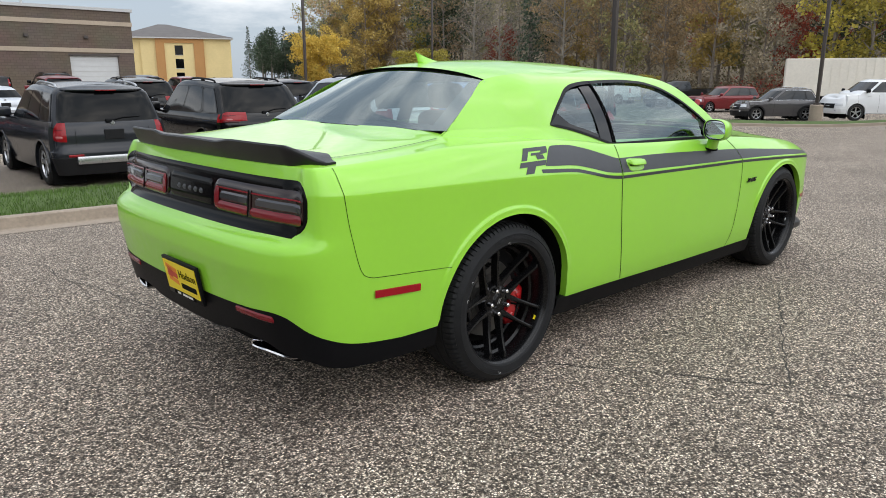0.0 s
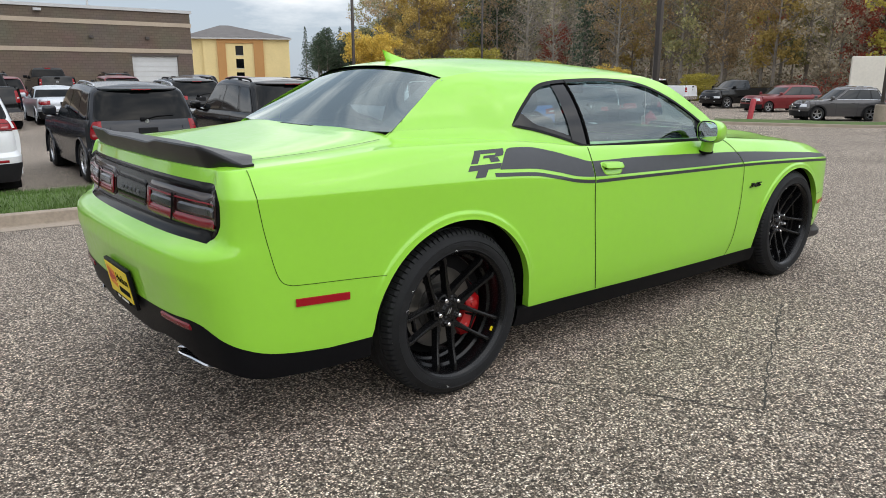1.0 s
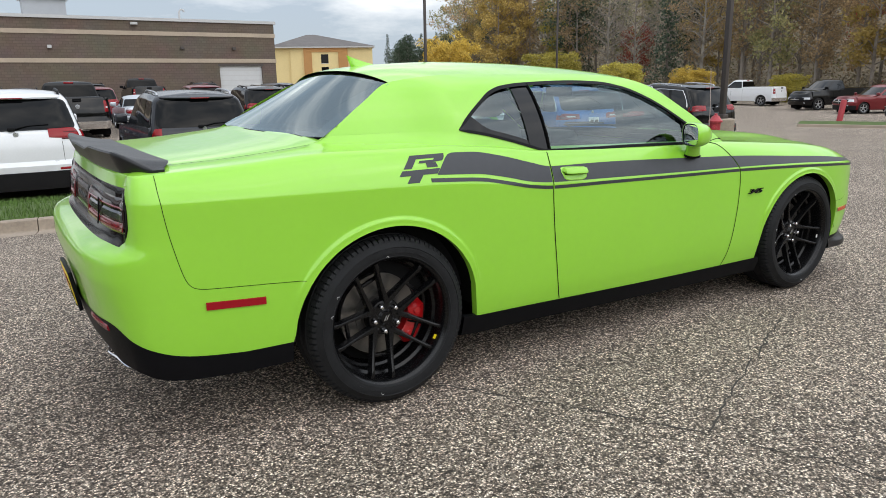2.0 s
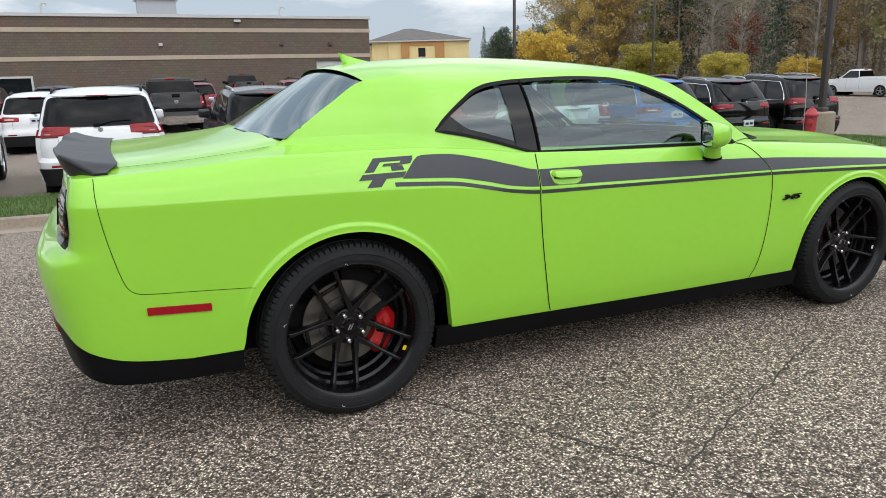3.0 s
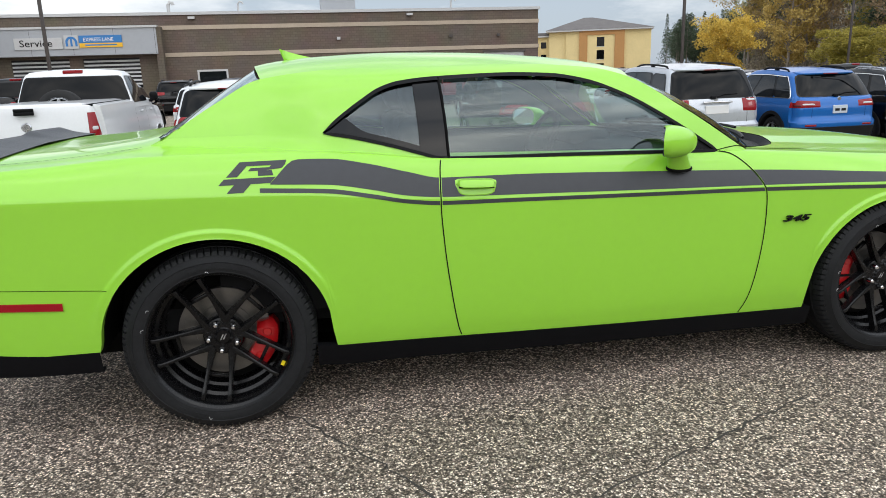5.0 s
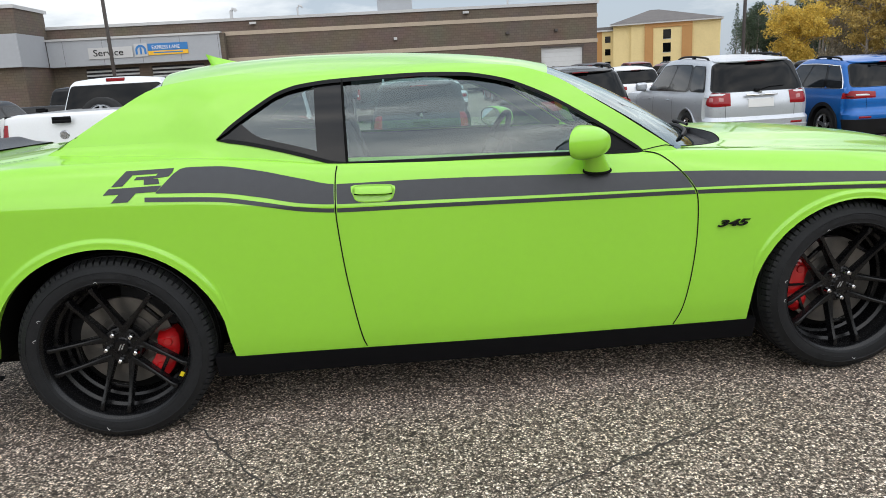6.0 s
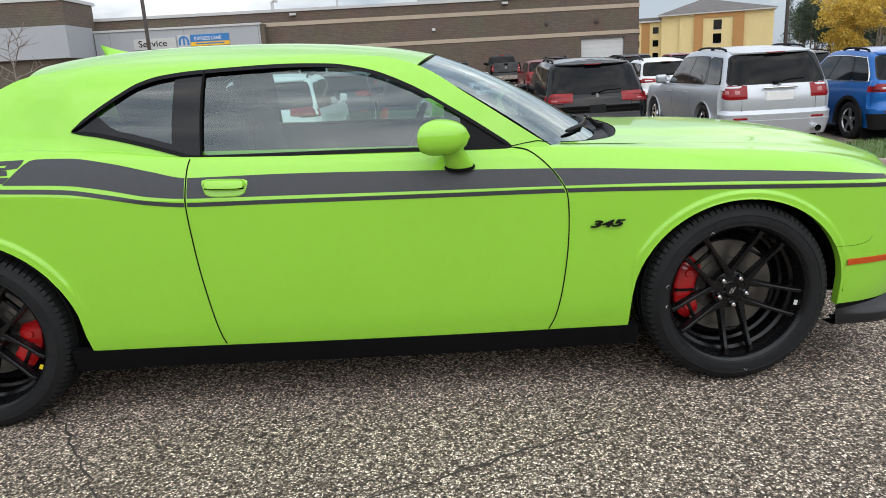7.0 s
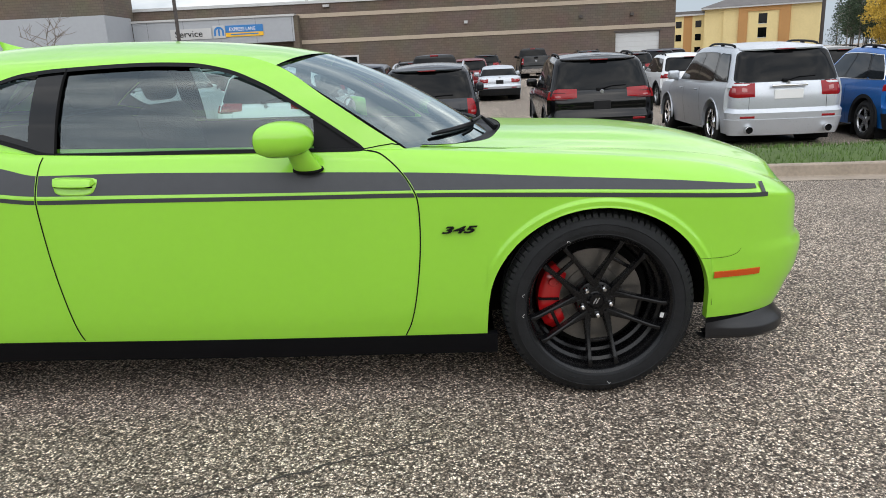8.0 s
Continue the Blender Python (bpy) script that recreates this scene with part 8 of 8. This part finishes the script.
protos = [
    tree("olive green autumn tree on the wooded slope", L_OLIVE, BARK, 15, 11, 3.6, 0.2, 44, 0.32, 20, 4, 0.95),
    tree("yellow autumn tree on the wooded slope", L_YGREEN, BARK, 13, 12, 3.2, 0.2, 44, 0.32, 17, 4, 0.8),
    tree("golden autumn tree on the wooded slope", L_AMBER, BARK, 12, 13, 3.0, 0.2, 42, 0.30, 16, 4, 0.75),
    tree("thin rust brown tree on the wooded slope", L_RUST, BARK, 15, 14, 3.2, 0.2, 22, 0.27, 22, 6, 0.85),
    tree("bare pale birch on the wooded slope", L_RUST, BIRCH, 16, 15, 2.6, 0.28, 4, 0.22, 30, 10, 0.7),
    tree("bare pale forked birch on the wooded slope", L_BROWN, BIRCH, 14, 16, 3.0, 0.20, 3, 0.22, 30, 10, 0.7),
    conifer("dark green spruce among the autumn trees", 15, 2.9, 17),
    conifer("tall dark pine among the autumn trees", 13, 3.0, 18, L_PINE, 0.30, True),
    tree("dark red autumn tree on the wooded slope", L_RED, BARK, 10, 19, 2.6, 0.2, 44, 0.26, 16, 4, 0.8),
    tree("brown brush tree at the foot of the slope", L_BROWN, BARK, 7.5, 20, 2.6, 0.08, 30, 0.22, 18, 6, 0.75),
    tree("bare grey tree with fine twigs on the wooded slope", L_BROWN, BARK, 13, 21, 3.4, 0.18, 2, 0.20, 34, 11, 0.7),
]
rnd = random.Random(77)
mix = [0, 0, 1, 2, 3, 3, 3, 4, 4, 4, 5, 5, 10, 10, 10, 6, 6, 7, 7, 8, 9, 3, 0]
used = set()
spots = []
for row, (x, step) in enumerate(((64, 3.4), (69, 3.6), (75, 4.0), (83, 4.6), (93, 5.4), (106, 6.5))):
    y = -6 + row * 1.3
    while y < 118:
        spots.append((x + rnd.uniform(-2, 2) - 0.10 * max(0, y - 70), y + rnd.uniform(-1.2, 1.2), row))
        y += step
for x, y, row in spots:
    if math.degrees(math.atan2(y + 3.5, x + 0.5)) > 56.5:
        continue
    if y < 92 or row > 2:
        k = rnd.choice(mix)
    else:
        k = rnd.choice([6, 7, 7, 7, 0])
    if row == 0 and rnd.random() < 0.55 and y < 92:
        k = rnd.choice([9, 9, 1, 3, 10])
    m = pose(x, y, slope_z(x, y) - 0.1, 0, 0, rnd.uniform(0, 360))
    s = rnd.uniform(0.75, 1.2)
    src = protos[k]
    o = copy_thing(src, m) if k in used else src
    used.add(k)
    o.matrix_basis = m @ Matrix.Diagonal((s, s, s * rnd.uniform(0.92, 1.12), 1))
# conifer belt beyond the lot, to the right of the hotel
for k in range(66):
    a_, d_ = radians(rnd.uniform(53, 61.5)), rnd.uniform(135, 180)
    x, y = d_ * math.cos(a_) + 0.4, d_ * math.sin(a_) - 3.5
    m = pose(x, y, ground_z(x, y) - 0.2, 0, 0, rnd.uniform(0, 360))
    s = rnd.uniform(0.52, 0.82) * (1.25 if a_ < radians(56.5) else 1.0)
    copy_thing(protos[rnd.choice([7, 7, 7, 6, 7])], m).matrix_basis = m @ Matrix.Diagonal((s * 1.1, s * 1.1, s, 1))
x, y = 165 * math.cos(radians(62.1)) + 0.4, 165 * math.sin(radians(62.1)) - 3.5
copy_thing(protos[6], pose(x, y, ground_z(x, y) - 0.2)).scale = (0.70, 0.70, 0.84)
# dense olive gold trees at the foot of the woods
dense = tree("dense olive gold tree at the foot of the woods", L_AMBER, BARK, 15, 41, 3.6, 0.08, 105, 0.30, 24, 4, 1.05)
dense.matrix_basis = pose(60.5, 78.5, slope_z(60.5, 78.5) - 0.1)
m = pose(65.5, 82.0, slope_z(65.5, 82.0) - 0.1, 0, 0, 140)
copy_thing(dense, m).matrix_basis = m @ Matrix.Diagonal((0.9, 0.9, 1.1, 1))
# small ornamental trees along the edge of the lot
gold = tree("golden orange ornamental tree at the edge of the lot", L_GOLD, BARK, 7.2, 31, 3.3, 0.06, 130, 0.26, 32, 4, 0.95, group="ornamental trees")
ygr = tree("yellow green ornamental tree at the edge of the lot", L_YGREEN, BARK, 6.6, 32, 3.4, 0.06, 130, 0.26, 32, 4, 0.95, group="ornamental trees")
gold.matrix_basis = pose(42.7, 63.8, ground_z(42.7, 63.8) - 0.1, 0, 0, 20) @ Matrix.Diagonal((0.75, 0.75, 0.72, 1))
ygr.matrix_basis = pose(48.4, 53.3, ground_z(48.4, 53.3) - 0.1, 0, 0, 130) @ Matrix.Diagonal((0.82, 0.82, 0.55, 1))
for src, x, y, s in ((ygr, 49.7, 45.2, 0.42), (gold, 53.5, 40.0, 0.34), (ygr, 57.5, 33.0, 0.30)):
    m = pose(x, y, ground_z(x, y) - 0.1, 0, 0, rnd.uniform(0, 360))
    copy_thing(src, m).matrix_basis = m @ Matrix.Diagonal((s * 1.4, s * 1.4, s, 1))
# low red and brown brush at the foot of the slope
for nm, ml, lab, y0, y1, n in (("brush", L_BROWN, "brown brush at the foot of the woods", -10, 100, 700), ("hill_brush", L_BROWN, "brown and grey undergrowth over the slope", -14, 100, 900), ("hill_green", L_OLIVE, "olive undergrowth over the slope", -14, 100, 500), ("hill_rust", L_RUST, "rust coloured undergrowth over the slope", -14, 100, 500), ("red_brush", L_RED, "low red shrubs behind the parked vehicles", 14, 27, 110)):
    cl = []
    for k in range(n):
        y = rnd.uniform(y0, y1)
        x = (61 + rnd.uniform(-1.5, 9) if not nm.startswith('hill') else rnd.uniform(66, 118)) - 0.08 * max(0, y - 70)
        r_ = rnd.uniform(0.5, 1.3) * (1.5 if nm.startswith('hill') else 1)
        if math.degrees(math.atan2(y + 3.5, x + 0.5)) > 56:
            continue
        cl.append(((x, y, slope_z(x, y) + r_ * rnd.uniform(0.4, 1.4)), (r_, r_, r_ * 1.1)))
    me = leaves_mesh(nm, cl, 40, 0.24, rnd, ml)
    tagged(new(nm, me), lab, "brush", kind="stuff")
# unseen wooded bank, added to close the place on the other side of the drive
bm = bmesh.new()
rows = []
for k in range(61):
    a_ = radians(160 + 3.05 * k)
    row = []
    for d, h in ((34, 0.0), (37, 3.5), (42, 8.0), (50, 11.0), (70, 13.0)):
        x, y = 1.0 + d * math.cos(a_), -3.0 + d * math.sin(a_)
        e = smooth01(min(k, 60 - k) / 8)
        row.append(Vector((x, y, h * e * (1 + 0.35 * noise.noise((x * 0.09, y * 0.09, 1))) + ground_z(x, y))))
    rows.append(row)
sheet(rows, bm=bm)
# the dark base colour carries the bank's shade
tagged(part("unseen_bank", facing(bm, (0, 0, 1)), mat("shaded_bank", (0.06, 0.065, 0.03), 0.95, var=0.5, scale=0.4, bump=0.8, bscale=4)), "unseen overgrown wooded bank added on the far side of the drive", "hillside", kind="structure")
# bare sapling in front of the service wing
sap = tree("bare leafless young tree in front of the service wing", L_BROWN, BARK, 4.2, 41, 1.5, 0.3, 1, 0.1, 12, 6, 0.4, leaves=False, group="")
sap.matrix_basis = pose(-20.2, 37.3, ground_z(-20, 37)) @ Matrix.Diagonal((1.15, 1.15, 1.15, 1))

# cracks near the coupe
for k, (pts, w) in enumerate((([(0.86, -1.85), (1.07, -1.75), (1.46, -1.585), (2.0, -1.36), (2.3, -1.24)], 0.011), ([(0.86, -1.85), (0.76, -1.70), (0.64, -1.47), (0.50, -1.24), (0.30, -0.96), (0.15, -0.79)], 0.012), ([(0.86, -1.85), (0.94, -2.06), (1.02, -2.2), (1.15, -2.6)], 0.008),
                              ([(-1.1, 3.34), (-0.91, 2.78), (-0.96, 2.36), (-0.83, 1.69), (-0.76, 1.23), (-0.6, 0.6)], 0.012), ([(-0.96, 2.36), (-1.5, 2.2), (-2.3, 1.9)], 0.008))):
    crack(pts, w * 0.85, k)
